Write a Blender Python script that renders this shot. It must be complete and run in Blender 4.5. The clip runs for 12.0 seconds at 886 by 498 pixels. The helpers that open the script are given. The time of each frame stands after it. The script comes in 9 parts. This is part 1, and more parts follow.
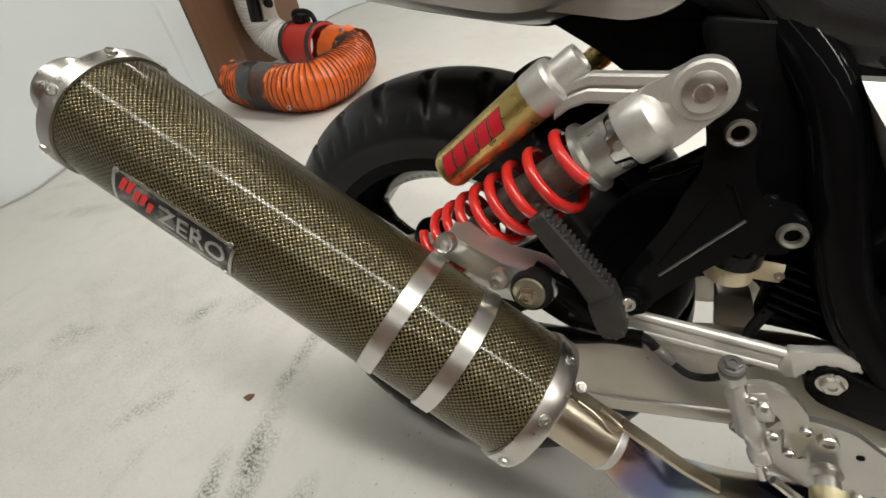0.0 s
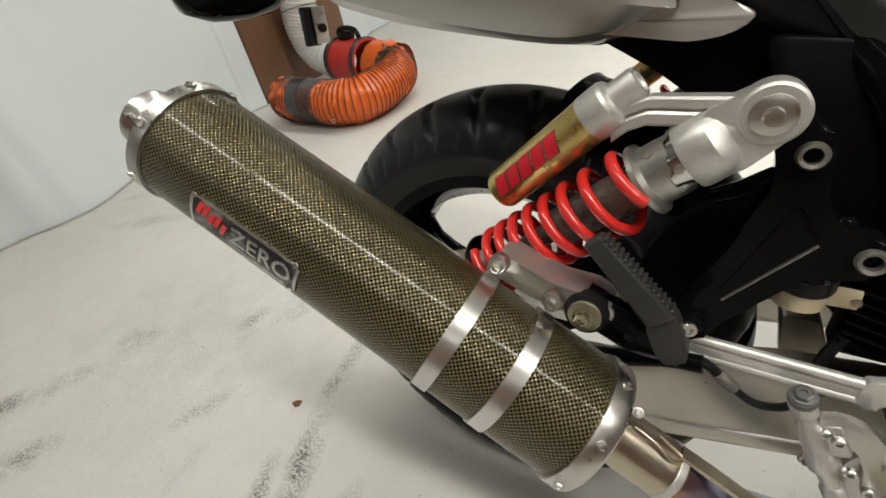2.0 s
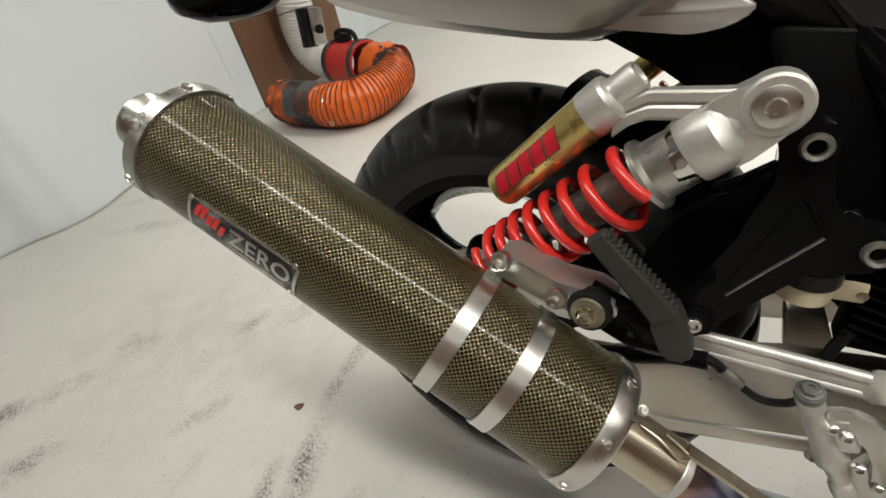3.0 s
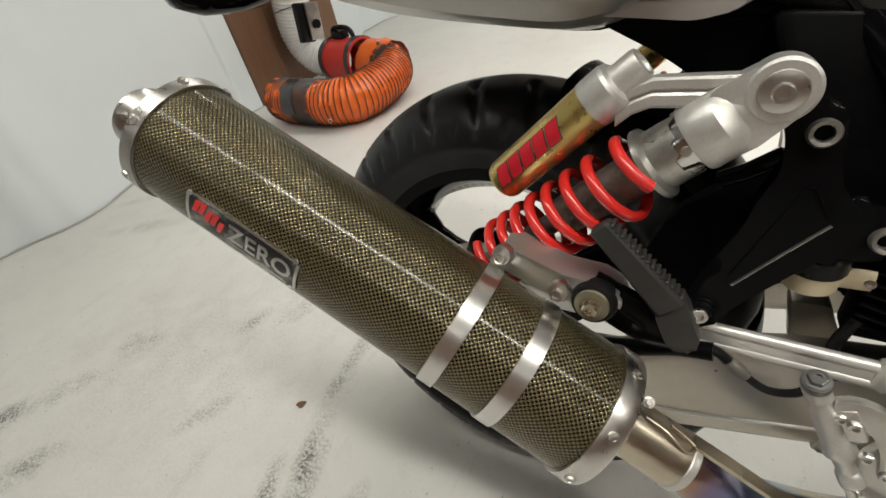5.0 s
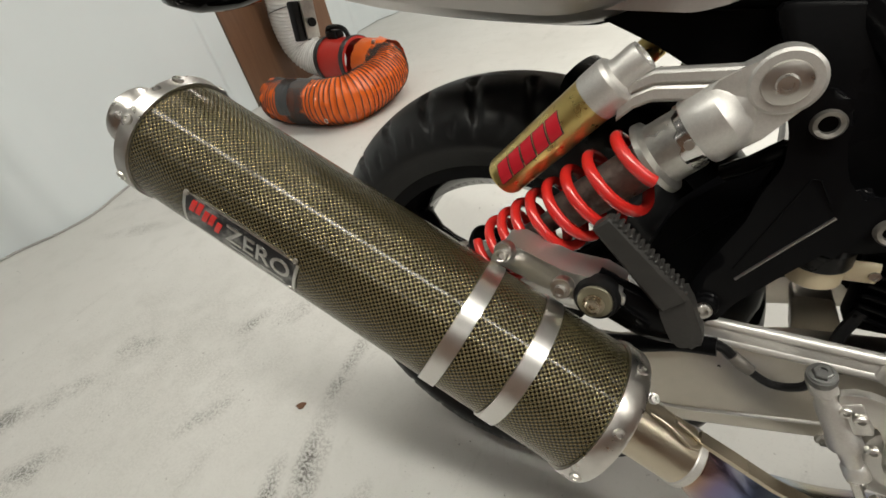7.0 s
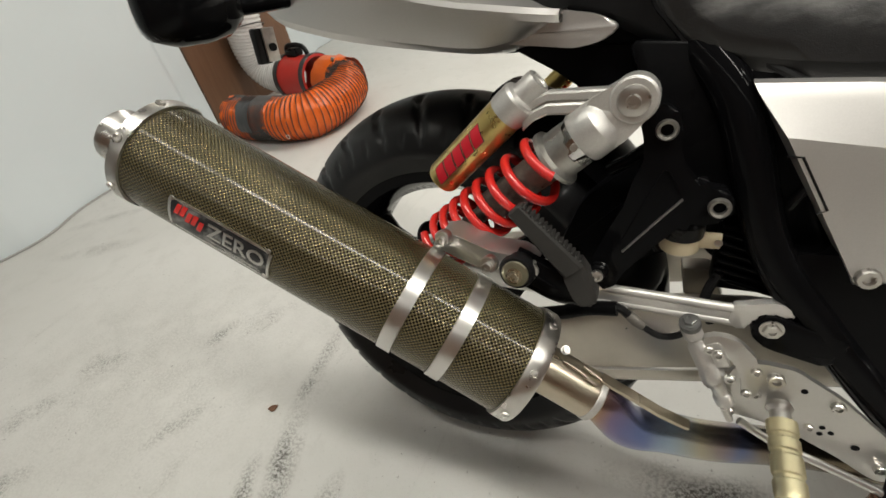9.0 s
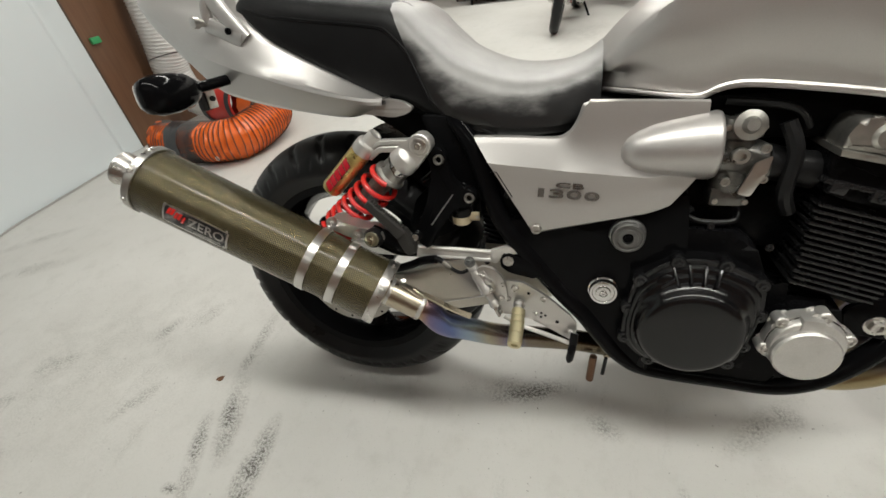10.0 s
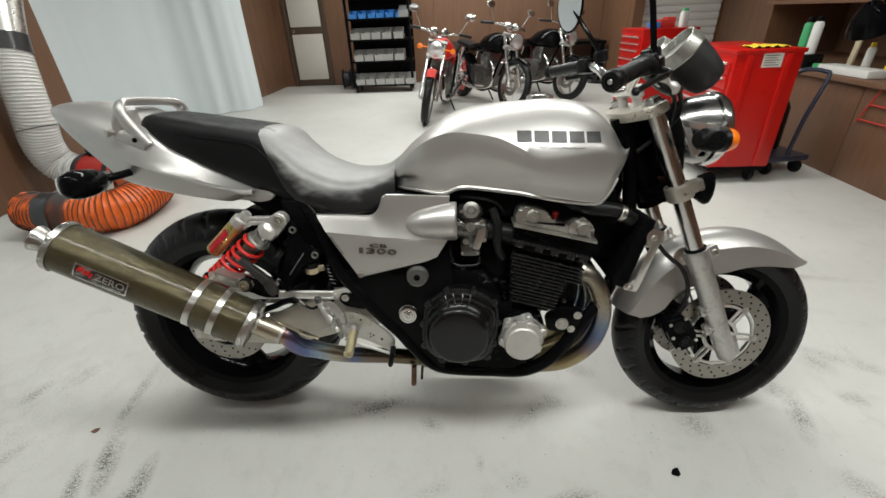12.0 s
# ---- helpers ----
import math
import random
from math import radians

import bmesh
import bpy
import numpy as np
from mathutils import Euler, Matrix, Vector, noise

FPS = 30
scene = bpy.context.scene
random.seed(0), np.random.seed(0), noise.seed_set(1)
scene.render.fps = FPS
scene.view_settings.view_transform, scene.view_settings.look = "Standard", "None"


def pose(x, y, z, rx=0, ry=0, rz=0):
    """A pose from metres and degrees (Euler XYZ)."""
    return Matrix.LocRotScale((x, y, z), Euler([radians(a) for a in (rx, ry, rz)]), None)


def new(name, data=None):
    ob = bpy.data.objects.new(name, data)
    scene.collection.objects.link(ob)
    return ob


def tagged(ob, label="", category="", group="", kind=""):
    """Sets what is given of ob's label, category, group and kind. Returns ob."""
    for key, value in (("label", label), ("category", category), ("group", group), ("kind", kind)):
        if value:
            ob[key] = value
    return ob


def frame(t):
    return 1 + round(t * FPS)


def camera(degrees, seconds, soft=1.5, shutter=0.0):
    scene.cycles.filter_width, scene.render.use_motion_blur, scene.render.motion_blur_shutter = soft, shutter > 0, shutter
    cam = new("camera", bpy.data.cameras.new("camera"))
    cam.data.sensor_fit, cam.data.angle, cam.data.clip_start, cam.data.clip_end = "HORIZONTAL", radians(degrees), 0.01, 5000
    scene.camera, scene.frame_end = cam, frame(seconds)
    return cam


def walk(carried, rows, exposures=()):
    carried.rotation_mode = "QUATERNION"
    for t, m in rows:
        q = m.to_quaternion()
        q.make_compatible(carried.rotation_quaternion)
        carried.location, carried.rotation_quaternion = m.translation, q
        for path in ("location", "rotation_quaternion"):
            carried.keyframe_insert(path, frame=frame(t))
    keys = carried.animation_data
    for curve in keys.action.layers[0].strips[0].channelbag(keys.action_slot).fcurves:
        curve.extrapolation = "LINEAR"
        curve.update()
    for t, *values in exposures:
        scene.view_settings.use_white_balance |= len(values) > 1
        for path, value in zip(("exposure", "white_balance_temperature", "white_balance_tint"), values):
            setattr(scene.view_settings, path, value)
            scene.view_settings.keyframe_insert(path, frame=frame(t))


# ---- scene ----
cam = camera(92.3, 12.0, soft=1.6)
PATH = [  # seconds, x, y, z, rx, ry, rz
    (0.0, 0.2783, -0.4013, 0.8283, 50.70, 6.73, 26.09),
    (0.5, 0.2628, -0.4123, 0.8429, 51.30, 8.26, 29.49),
    (1.0, 0.2636, -0.4108, 0.8433, 51.75, 8.88, 30.50),
    (1.5, 0.2636, -0.4061, 0.8426, 52.10, 9.21, 30.50),
    (2.0, 0.2659, -0.4057, 0.8431, 52.32, 9.50, 30.22),
    (2.5, 0.2683, -0.4049, 0.8423, 52.35, 9.89, 29.93),
    (3.0, 0.2643, -0.4049, 0.8395, 52.41, 10.16, 29.74),
    (5.0, 0.2614, -0.4053, 0.8349, 51.94, 10.70, 29.27),
    (5.5, 0.2617, -0.4047, 0.8342, 51.77, 10.80, 29.07),
    (6.0, 0.2603, -0.4044, 0.8322, 51.82, 10.88, 29.00),
    (6.5, 0.2571, -0.4047, 0.8332, 51.73, 10.98, 28.77),
    (8.5, 0.2653, -0.4218, 0.8265, 52.12, 10.76, 26.04),
    (9.0, 0.3157, -0.4626, 0.8574, 52.45, 10.30, 23.65),
    (9.5, 0.4176, -0.5633, 0.9144, 52.78, 9.72, 20.19),
    (10.0, 0.5495, -0.7109, 0.9962, 52.97, 7.81, 15.12),
    (10.5, 0.6574, -0.8355, 1.0565, 54.37, 5.57, 9.69),
    (11.0, 0.7068, -0.9702, 1.1117, 56.67, 3.98, 5.75),
    (11.5, 0.7432, -1.0116, 1.1460, 59.17, 2.98, 3.67),
    (12.0, 0.7735, -1.0265, 1.1534, 60.95, 2.19, 2.74),
]
walk(cam, [(t, pose(x, y, z, rx, ry, rz)) for t, x, y, z, rx, ry, rz in PATH],
     [(0.0, 0.19, 6650, 6), (3.0, 0.13, 6650, 6), (8.5, 0.13, 6650, 6), (10.0, 0.12, 6500, 6), (12.0, 0.07, 6250, 4)])

# ---- light: a closed workshop under ceiling tubes ----
world = bpy.data.worlds.new("world")
scene.world = world
world.use_nodes = True
world.node_tree.nodes["Background"].inputs[0].default_value = (0.9, 0.95, 1.0, 1)
world.node_tree.nodes["Background"].inputs[1].default_value = 0.05
scene.view_settings.exposure = 0.0
CEILING = 2.75
LIGHTS = [(x, y) for y in (-2.7, -0.62, 1.75, 4.3, 6.4) for x in ((-0.75, 0.6, 1.95, 3.3) if y < 0 else (-0.75, 0.6, 1.95))]
for lx, ly in LIGHTS:
    lamp = bpy.data.lights.new("tube_light", "AREA")
    lamp.shape, lamp.size, lamp.size_y = "RECTANGLE", 1.28, 0.14
    lamp.energy, lamp.color = {-2.7: 3.5, -0.62: 21.0, 1.75: 25.5, 4.3: 19.0}.get(ly, 26.0) * ((0.64 if ly < 1 else 0.80) if lx < 0 and ly < 3 else 0.45 if lx > 3 else 1.10), (1.0, 0.968, 0.915)
    lamp_ob = new("tube_light", lamp)
    lamp_ob.matrix_world = pose(lx, ly, CEILING - 0.13, 0, 0, 0)

# ---- materials ----
def material(name, color, rough=0.5, metal=0.0, coat=0.0, grain=0.0, grain_scale=60.0, bump=0.0, bump_scale=80.0,
             rough_var=0.0, stretch=(1, 1, 1), spec=0.5, stain=0.0, stain_color=(0.05, 0.045, 0.04), stain_scale=3.0):
    """Principled surface with grain at a fine scale, blotches at a coarse one and a fine relief."""
    m = bpy.data.materials.new(name)
    m.use_nodes = True
    nt = m.node_tree
    b = nt.nodes["Principled BSDF"]
    b.inputs["Base Color"].default_value = (*color, 1)
    b.inputs["Roughness"].default_value = rough
    b.inputs["Metallic"].default_value = metal
    b.inputs["Specular IOR Level"].default_value = spec
    b.inputs["Coat Weight"].default_value = coat
    b.inputs["Coat Roughness"].default_value = 0.06
    co = nt.nodes.new("ShaderNodeTexCoord")
    mp = nt.nodes.new("ShaderNodeMapping")
    mp.inputs["Scale"].default_value = stretch
    nt.links.new(co.outputs["Object"], mp.inputs[0])

    def nz(scale, detail=5.0, r=0.55):
        n = nt.nodes.new("ShaderNodeTexNoise")
        n.inputs["Scale"].default_value, n.inputs["Detail"].default_value, n.inputs["Roughness"].default_value = scale, detail, r
        nt.links.new(mp.outputs[0], n.inputs["Vector"])
        return n

    col = None
    if grain:
        n = nz(grain_scale)
        hs = nt.nodes.new("ShaderNodeMix")
        hs.data_type = "RGBA"
        hs.inputs["A"].default_value = (*[c * (1 - grain) for c in color], 1)
        hs.inputs["B"].default_value = (*[min(1, c * (1 + grain)) for c in color], 1)
        nt.links.new(n.outputs["Fac"], hs.inputs["Factor"])
        col = hs.outputs["Result"]
    if stain:
        n = nz(stain_scale, 8.0, 0.65)
        rp = nt.nodes.new("ShaderNodeMapRange")
        rp.inputs["From Min"].default_value, rp.inputs["From Max"].default_value, rp.inputs["To Max"].default_value = 0.5, 0.75, stain
        nt.links.new(n.outputs["Fac"], rp.inputs[0])
        mx = nt.nodes.new("ShaderNodeMix")
        mx.data_type = "RGBA"
        mx.inputs["A"].default_value = (*color, 1)
        if col:
            nt.links.new(col, mx.inputs["A"])
        mx.inputs["B"].default_value = (*stain_color, 1)
        nt.links.new(rp.outputs[0], mx.inputs["Factor"])
        col = mx.outputs["Result"]
    if col:
        nt.links.new(col, b.inputs["Base Color"])
    if rough_var:
        n = nz(grain_scale * 0.35, 6.0)
        rp = nt.nodes.new("ShaderNodeMapRange")
        rp.inputs["From Min"].default_value, rp.inputs["From Max"].default_value = 0.3, 0.7
        rp.inputs["To Min"].default_value, rp.inputs["To Max"].default_value = max(0.02, rough - rough_var), min(1, rough + rough_var)
        nt.links.new(n.outputs["Fac"], rp.inputs[0])
        nt.links.new(rp.outputs[0], b.inputs["Roughness"])
    if bump:
        n = nz(bump_scale, 3.0)
        bp = nt.nodes.new("ShaderNodeBump")
        bp.inputs["Strength"].default_value, bp.inputs["Distance"].default_value = bump, 0.002
        nt.links.new(n.outputs["Fac"], bp.inputs["Height"])
        nt.links.new(bp.outputs[0], b.inputs["Normal"])
    return m


M = {}
M["silver"] = material("silver paint", (0.530, 0.513, 0.498), 0.40, 0.76, 0.22, 0.07, 700, 0, 0, 0.03)
M["black_gloss"] = material("black gloss enamel", (0.004, 0.004, 0.0045), 0.08, 0, 0.0, 0.3, 25, 0.05, 60, 0.04, spec=0.07, stain=0.05, stain_color=(0.016, 0.015, 0.013), stain_scale=9)
M["cover_gloss"] = material("glossy black cover paint", (0.005, 0.005, 0.0055), 0.19, 0, 0, 0.3, 40, 0.06, 200, 0.05, spec=0.42)
M["black"] = material("black satin paint", (0.004, 0.004, 0.0045), 0.34, 0, 0, 0.3, 40, 0.1, 200, 0.12, spec=0.05, stain=0.12, stain_color=(0.014, 0.013, 0.011), stain_scale=12)
# lighter than the engine paint, so that fin edges read as lit
M["fin"] = material("black fin paint lightened for edge glints", (0.013, 0.013, 0.0135), 0.22, 0, 0.0, 0.3, 120, 0.1, 500, 0.1, spec=0.45)
M["crinkle"] = material("black engine paint", (0.004, 0.004, 0.0045), 0.24, 0, 0.0, 0.3, 120, 0.12, 500, 0.1, spec=0.06, stain=0.10, stain_color=(0.014, 0.013, 0.011), stain_scale=10)
M["rubber"] = material("tyre rubber", (0.009, 0.009, 0.0095), 0.36, 0, 0, 0.25, 30, 0.08, 300, 0.1, spec=0.24, stain=0.25, stain_color=(0.016, 0.0145, 0.013), stain_scale=7)
M["peg_rubber"] = material("dusty footrest rubber", (0.030, 0.0285, 0.0265), 0.5, 0, 0, 0.3, 60, 0.2, 400, 0.1, spec=0.4)
# pale metal for the highlight drawn along the footrest arm's rib
M["rib_glint"] = material("painted highlight on a rib", (0.32, 0.31, 0.30), 0.3, 0.9, 0, 0.3, 120)
M["pod"] = material("matt dark grey instrument pod", (0.020, 0.020, 0.021), 0.5, 0, 0, 0.15, 80, 0.1, 500, 0.1, spec=0.4)
M["plastic"] = material("black moulded plastic", (0.006, 0.006, 0.0065), 0.32, 0, 0, 0.2, 80, 0.1, 400, 0.1, spec=0.18)
M["vinyl"] = material("black seat vinyl", (0.005, 0.005, 0.0055), 0.42, 0, 0, 0.2, 90, 0.25, 900, 0.1, spec=0.2, stain=0.15, stain_color=(0.05, 0.05, 0.05), stain_scale=5)
M["aluminium"] = material("brushed aluminium", (0.70, 0.685, 0.66), 0.30, 1.0, 0, 0.05, 500)
M["plate"] = material("bare alloy plate", (0.56, 0.545, 0.52), 0.33, 0.85, 0, 0.05, 400, 0, 0, 0.03, stain=0.12, stain_color=(0.4, 0.38, 0.35), stain_scale=20)
M["stay"] = material("satin alloy bar", (0.70, 0.685, 0.655), 0.42, 0.6, 0, 0.06, 300, 0.04, 400, 0.05, stain=0.15, stain_color=(0.42, 0.40, 0.36), stain_scale=20)
M["steel"] = material("brushed stainless steel", (0.60, 0.58, 0.55), 0.32, 1.0, 0, 0.08, 140, 0.06, 300, 0.08)
M["yoke"] = material("dull cast yoke alloy", (0.60, 0.565, 0.50), 0.34, 0.7, 0, 0.12, 200, 0.15, 600, 0.1, stain=0.3, stain_color=(0.33, 0.30, 0.24), stain_scale=18)
M["cast"] = material("cast aluminium", (0.62, 0.605, 0.58), 0.42, 0.72, 0, 0.14, 620, 0.10, 1500, 0.10, stain=0.22, stain_color=(0.27, 0.26, 0.24), stain_scale=15)
M["carb"] = material("dark fuel-stained casting", (0.17, 0.165, 0.155), 0.34, 0.85, 0, 0.2, 60, 0.12, 400, 0.1, stain=0.7, stain_color=(0.05, 0.048, 0.042), stain_scale=28)
M["slider"] = material("grimy cast fork slider", (0.56, 0.55, 0.53), 0.38, 0.85, 0, 0.12, 90, 0.15, 300, 0.1, stain=0.75, stain_color=(0.25, 0.235, 0.21), stain_scale=38)
M["zinc"] = material("olive zinc plating", (0.36, 0.34, 0.25), 0.36, 0.9, 0, 0.15, 80, 0.08, 300, 0.1, stain=0.4, stain_color=(0.12, 0.11, 0.08), stain_scale=40)
M["cast_old"] = material("dulled grey casting", (0.46, 0.45, 0.42), 0.33, 0.88, 0, 0.2, 60, 0.2, 300, 0.1, stain=0.5, stain_color=(0.10, 0.095, 0.085), stain_scale=28)
M["swing"] = material("dull grey aluminium", (0.50, 0.465, 0.405), 0.36, 0.75, 0, 0.06, 60, 0.08, 300, 0.1, stain=0.3, stain_color=(0.3, 0.28, 0.25), stain_scale=8)
M["chrome"] = material("chrome", (0.66, 0.65, 0.64), 0.16, 1.0, 0, 0.04, 40, 0, 0, 0.04)
M["cap_grey"] = material("dull dark anodised metal", (0.17, 0.17, 0.165), 0.38, 0.7, 0, 0.15, 80, 0.05, 200, 0.08)
M["greasy"] = material("greasy grey metal", (0.24, 0.225, 0.205), 0.45, 0.7, 0, 0.35, 50, 0.4, 200, 0.15, stain=0.7, stain_color=(0.05, 0.045, 0.038), stain_scale=30)
M["grimy"] = material("grimy brown metal", (0.17, 0.15, 0.13), 0.4, 0.6, 0, 0.5, 90, 0.6, 160, 0.15, stain=0.8, stain_color=(0.025, 0.02, 0.017), stain_scale=60)
M["red_spring"] = material("red powder coat", (0.62, 0.022, 0.018), 0.22, 0, 0.5, 0.12, 60, 0.04, 150, 0.06)
M["gold"] = material("gold anodised aluminium", (0.60, 0.46, 0.17), 0.3, 0.9, 0, 0.06, 200, 0.03, 400, 0.06)
M["gold_pale"] = material("pale gold anodised aluminium", (0.72, 0.65, 0.42), 0.38, 0.85, 0, 0.06, 200, 0.1, 900, 0.05)
M["amber"] = material("amber lens", (0.9, 0.20, 0.01), 0.15, 0, 0.4, 0.1, 60)
M["red"] = material("red enamel", (0.50, 0.006, 0.004), 0.32, 0, 0.05, 0.07, 12, 0.03, 90, 0.06, stain=0.12, stain_color=(0.25, 0.02, 0.015), stain_scale=4)
M["red_dull"] = material("red painted steel", (0.50, 0.03, 0.022), 0.4, 0, 0, 0.1, 30, 0.05, 100, 0.1)
M["pink"] = material("red printed letters", (0.50, 0.012, 0.026), 0.35, 0, 0, 0.05, 100)
M["dark_ink"] = material("dark print", (0.03, 0.03, 0.035), 0.4, 0, 0, 0.05, 100)
M["wood"] = material("brown wood panel", (0.155, 0.078, 0.042), 0.5, 0, 0.1, 0.28, 7, 0.05, 40, 0.08, stretch=(9, 9, 0.7), stain=0.25, stain_color=(0.07, 0.034, 0.018), stain_scale=1.2)
M["wood_dark"] = material("dark wood trim", (0.075, 0.05, 0.034), 0.5, 0, 0.1, 0.25, 9, 0.05, 40, 0.08, stretch=(9, 9, 0.7))
M["sheet"] = material("bluish white vinyl sheet", (0.66, 0.71, 0.73), 0.42, 0, 0, 0.03, 3, 0.05, 12, 0.1, stain=0.08, stain_color=(0.45, 0.46, 0.45), stain_scale=1.5)
M["door_white"] = material("off-white door panel", (0.60, 0.57, 0.52), 0.45, 0, 0, 0.04, 6, 0.03, 60, 0.06)
M["white"] = material("white painted metal", (0.70, 0.69, 0.66), 0.4, 0, 0, 0.04, 12, 0.03, 80, 0.06)
M["ceiling"] = material("grey ceiling board", (0.22, 0.215, 0.21), 0.8, 0, 0, 0.05, 6, 0.1, 90)
M["duct"] = material("clear white duct film", (0.72, 0.71, 0.69), 0.25, 0, 0.2, 0.08, 20, 0.1, 60, 0.1)
M["duct_wire"] = material("grey duct rib", (0.42, 0.41, 0.40), 0.4, 0.3)
M["orange"] = material("orange nylon duct", (0.70, 0.115, 0.004), 0.42, 0, 0.15, 0.12, 14, 0.35, 45, 0.1)
M["duct_black"] = material("black duct rib", (0.03, 0.026, 0.024), 0.4, 0, 0, 0.2, 30)
M["tape"] = material("black tape", (0.028, 0.028, 0.03), 0.3, 0, 0, 0.2, 30, 0.2, 60)
M["bin_grey"] = material("grey plastic bin", (0.38, 0.375, 0.36), 0.4, 0, 0, 0.08, 20, 0.02, 60)
M["bin_blue"] = material("blue plastic bin", (0.04, 0.22, 0.62), 0.4, 0, 0, 0.06, 20)
M["navy"] = material("dark navy paint", (0.022, 0.027, 0.05), 0.35, 0, 0.1, 0.2, 20)
M["green"] = material("green plastic", (0.05, 0.33, 0.12), 0.4, 0, 0, 0.1, 20)
M["yellow"] = material("yellow cloth", (0.72, 0.52, 0.03), 0.75, 0, 0, 0.12, 30, 0.4, 60)
M["paper"] = material("printed paper", (0.66, 0.63, 0.57), 0.7, 0, 0, 0.06, 40)
M["bronze"] = material("oxidised steel", (0.16, 0.085, 0.05), 0.5, 0.6, 0, 0.3, 40, 0.2, 120, 0.1)
M["cream"] = material("yellowed translucent plastic", (0.62, 0.53, 0.36), 0.35, 0, 0, 0.08, 30)
M["lens"] = material("headlamp reflector glass", (0.62, 0.63, 0.63), 0.1, 0.7, 0.6, 0.15, 45, 0.4, 60)
M["mirror"] = material("mirror glass", (0.8, 0.82, 0.83), 0.03, 1.0)
M["badge_black"] = material("scratched black badge enamel", (0.012, 0.012, 0.013), 0.3, 0, 0, 0.2, 60, stain=0.9, stain_color=(0.4, 0.39, 0.37), stain_scale=55, stretch=(1, 1, 1))
M["letter"] = material("dark chrome letters", (0.30, 0.295, 0.29), 0.22, 1.0, 0, 0.1, 80)
M["disc"] = material("used brake disc steel", (0.36, 0.34, 0.31), 0.34, 1.0, 0, 0.1, 120, stain=0.2, stain_color=(0.2, 0.17, 0.14), stain_scale=20)
M["logo_grey"] = material("dark grey tank lettering film", (0.055, 0.054, 0.053), 0.38, 0.3, 0, 0.1, 80)
M["face"] = material("grey decal paper", (0.45, 0.44, 0.43), 0.4, 0.3, 0, 0.2, 60)


# ---- mesh helpers ----
def finish(bm, angle=35):
    bmesh.ops.recalc_face_normals(bm, faces=bm.faces)
    lim = radians(angle)
    for f in bm.faces:
        f.smooth = True
    for e in bm.edges:
        if len(e.link_faces) == 2 and e.calc_face_angle(0) > lim:
            e.smooth = False


def mesh_of(name, bm, mat, angle=35):
    finish(bm, angle)
    me = bpy.data.meshes.new(name)
    bm.to_mesh(me)
    bm.free()
    me.materials.append(mat)
    return me


def part(name, bm, mat, parent, label="", m=None, angle=35):
    """One mesh under a thing or a part."""
    ob = new(name, bm if isinstance(bm, bpy.types.Mesh) else mesh_of(name, bm, mat, angle))
    ob.parent = parent
    if m is not None:
        ob.matrix_basis = m
    if label:
        ob["label"] = label
    return ob


def thing(name, label, category, m=None, group="", kind=""):
    ob = new(name)
    ob.empty_display_size = 0.1
    if m is not None:
        ob.matrix_basis = m
    return tagged(ob, label, category, group, kind)


def solid(name, bm, mat, label, category="", kind="", m=None, group="", angle=35):
    ob = new(name, mesh_of(name, bm, mat, angle))
    if m is not None:
        ob.matrix_basis = m
    return tagged(ob, label, category, group, kind)


def frame_of(origin, axis, up=(0, 0, 1)):
    """A matrix whose z runs along axis and whose x lies nearest to up."""
    z = Vector(axis).normalized()
    u = Vector(up)
    x = u - z * u.dot(z)
    if x.length < 1e-5:
        x = Vector((1, 0, 0)) - z * z.x
    x.normalize()
    y = z.cross(x)
    m = Matrix((x, y, z)).transposed().to_4x4()
    m.translation = Vector(origin)
    return m


def box(bm, size, m=Matrix(), bevel=0.0, seg=2):
    r = bmesh.ops.create_cube(bm, size=1.0, matrix=m @ Matrix.Diagonal((*size, 1)))
    if bevel:
        es = list({e for v in r["verts"] for e in v.link_edges})
        bmesh.ops.bevel(bm, geom=es, offset=bevel, segments=seg, affect="EDGES", profile=0.6)
    return bm


def slab(lo, hi, bevel=0.0, bm=None, seg=2):
    bm = bm or bmesh.new()
    lo, hi = Vector(lo), Vector(hi)
    return box(bm, hi - lo, Matrix.Translation((lo + hi) / 2), bevel, seg)


def loft(bm, rings, close=True, caps=True, uv=None):
    """Rings of equal count joined by quads."""
    vs = [[bm.verts.new(p) for p in ring] for ring in rings]
    n = len(rings[0])
    for a, b in zip(vs, vs[1:]):
        for i in range(n if close else n - 1):
            j = (i + 1) % n
            try:
                bm.faces.new((a[i], a[j], b[j], b[i]))
            except ValueError:
                pass
    if caps and close:
        bm.faces.new(vs[0][::-1])
        bm.faces.new(vs[-1])
    return vs


def lathe(bm, profile, m=Matrix(), seg=32, caps=True):
    """profile: (radius, height) along m's z."""
    rings = [[m @ Vector((r * math.cos(2 * math.pi * i / seg), r * math.sin(2 * math.pi * i / seg), h)) for i in range(seg)]
             for r, h in [(max(r, 1e-5), h) for r, h in profile]]
    loft(bm, rings, True, caps)
    return bm


def spline(pts, n=6, closed=False):
    """Catmull-Rom through the points."""
    p = [Vector(q) for q in pts]
    out = []
    count = len(p) if closed else len(p) - 1
    for i in range(count):
        if closed:
            a, b, c, d = p[i - 1], p[i], p[(i + 1) % len(p)], p[(i + 2) % len(p)]
        else:
            a, b, c, d = p[max(i - 1, 0)], p[i], p[i + 1], p[min(i + 2, len(p) - 1)]
        for k in range(n):
            t = k / n
            out.append(0.5 * (2 * b + (c - a) * t + (2 * a - 5 * b + 4 * c - d) * t * t + (3 * b - a - 3 * c + d) * t ** 3))
    if not closed:
        out.append(p[-1])
    return out


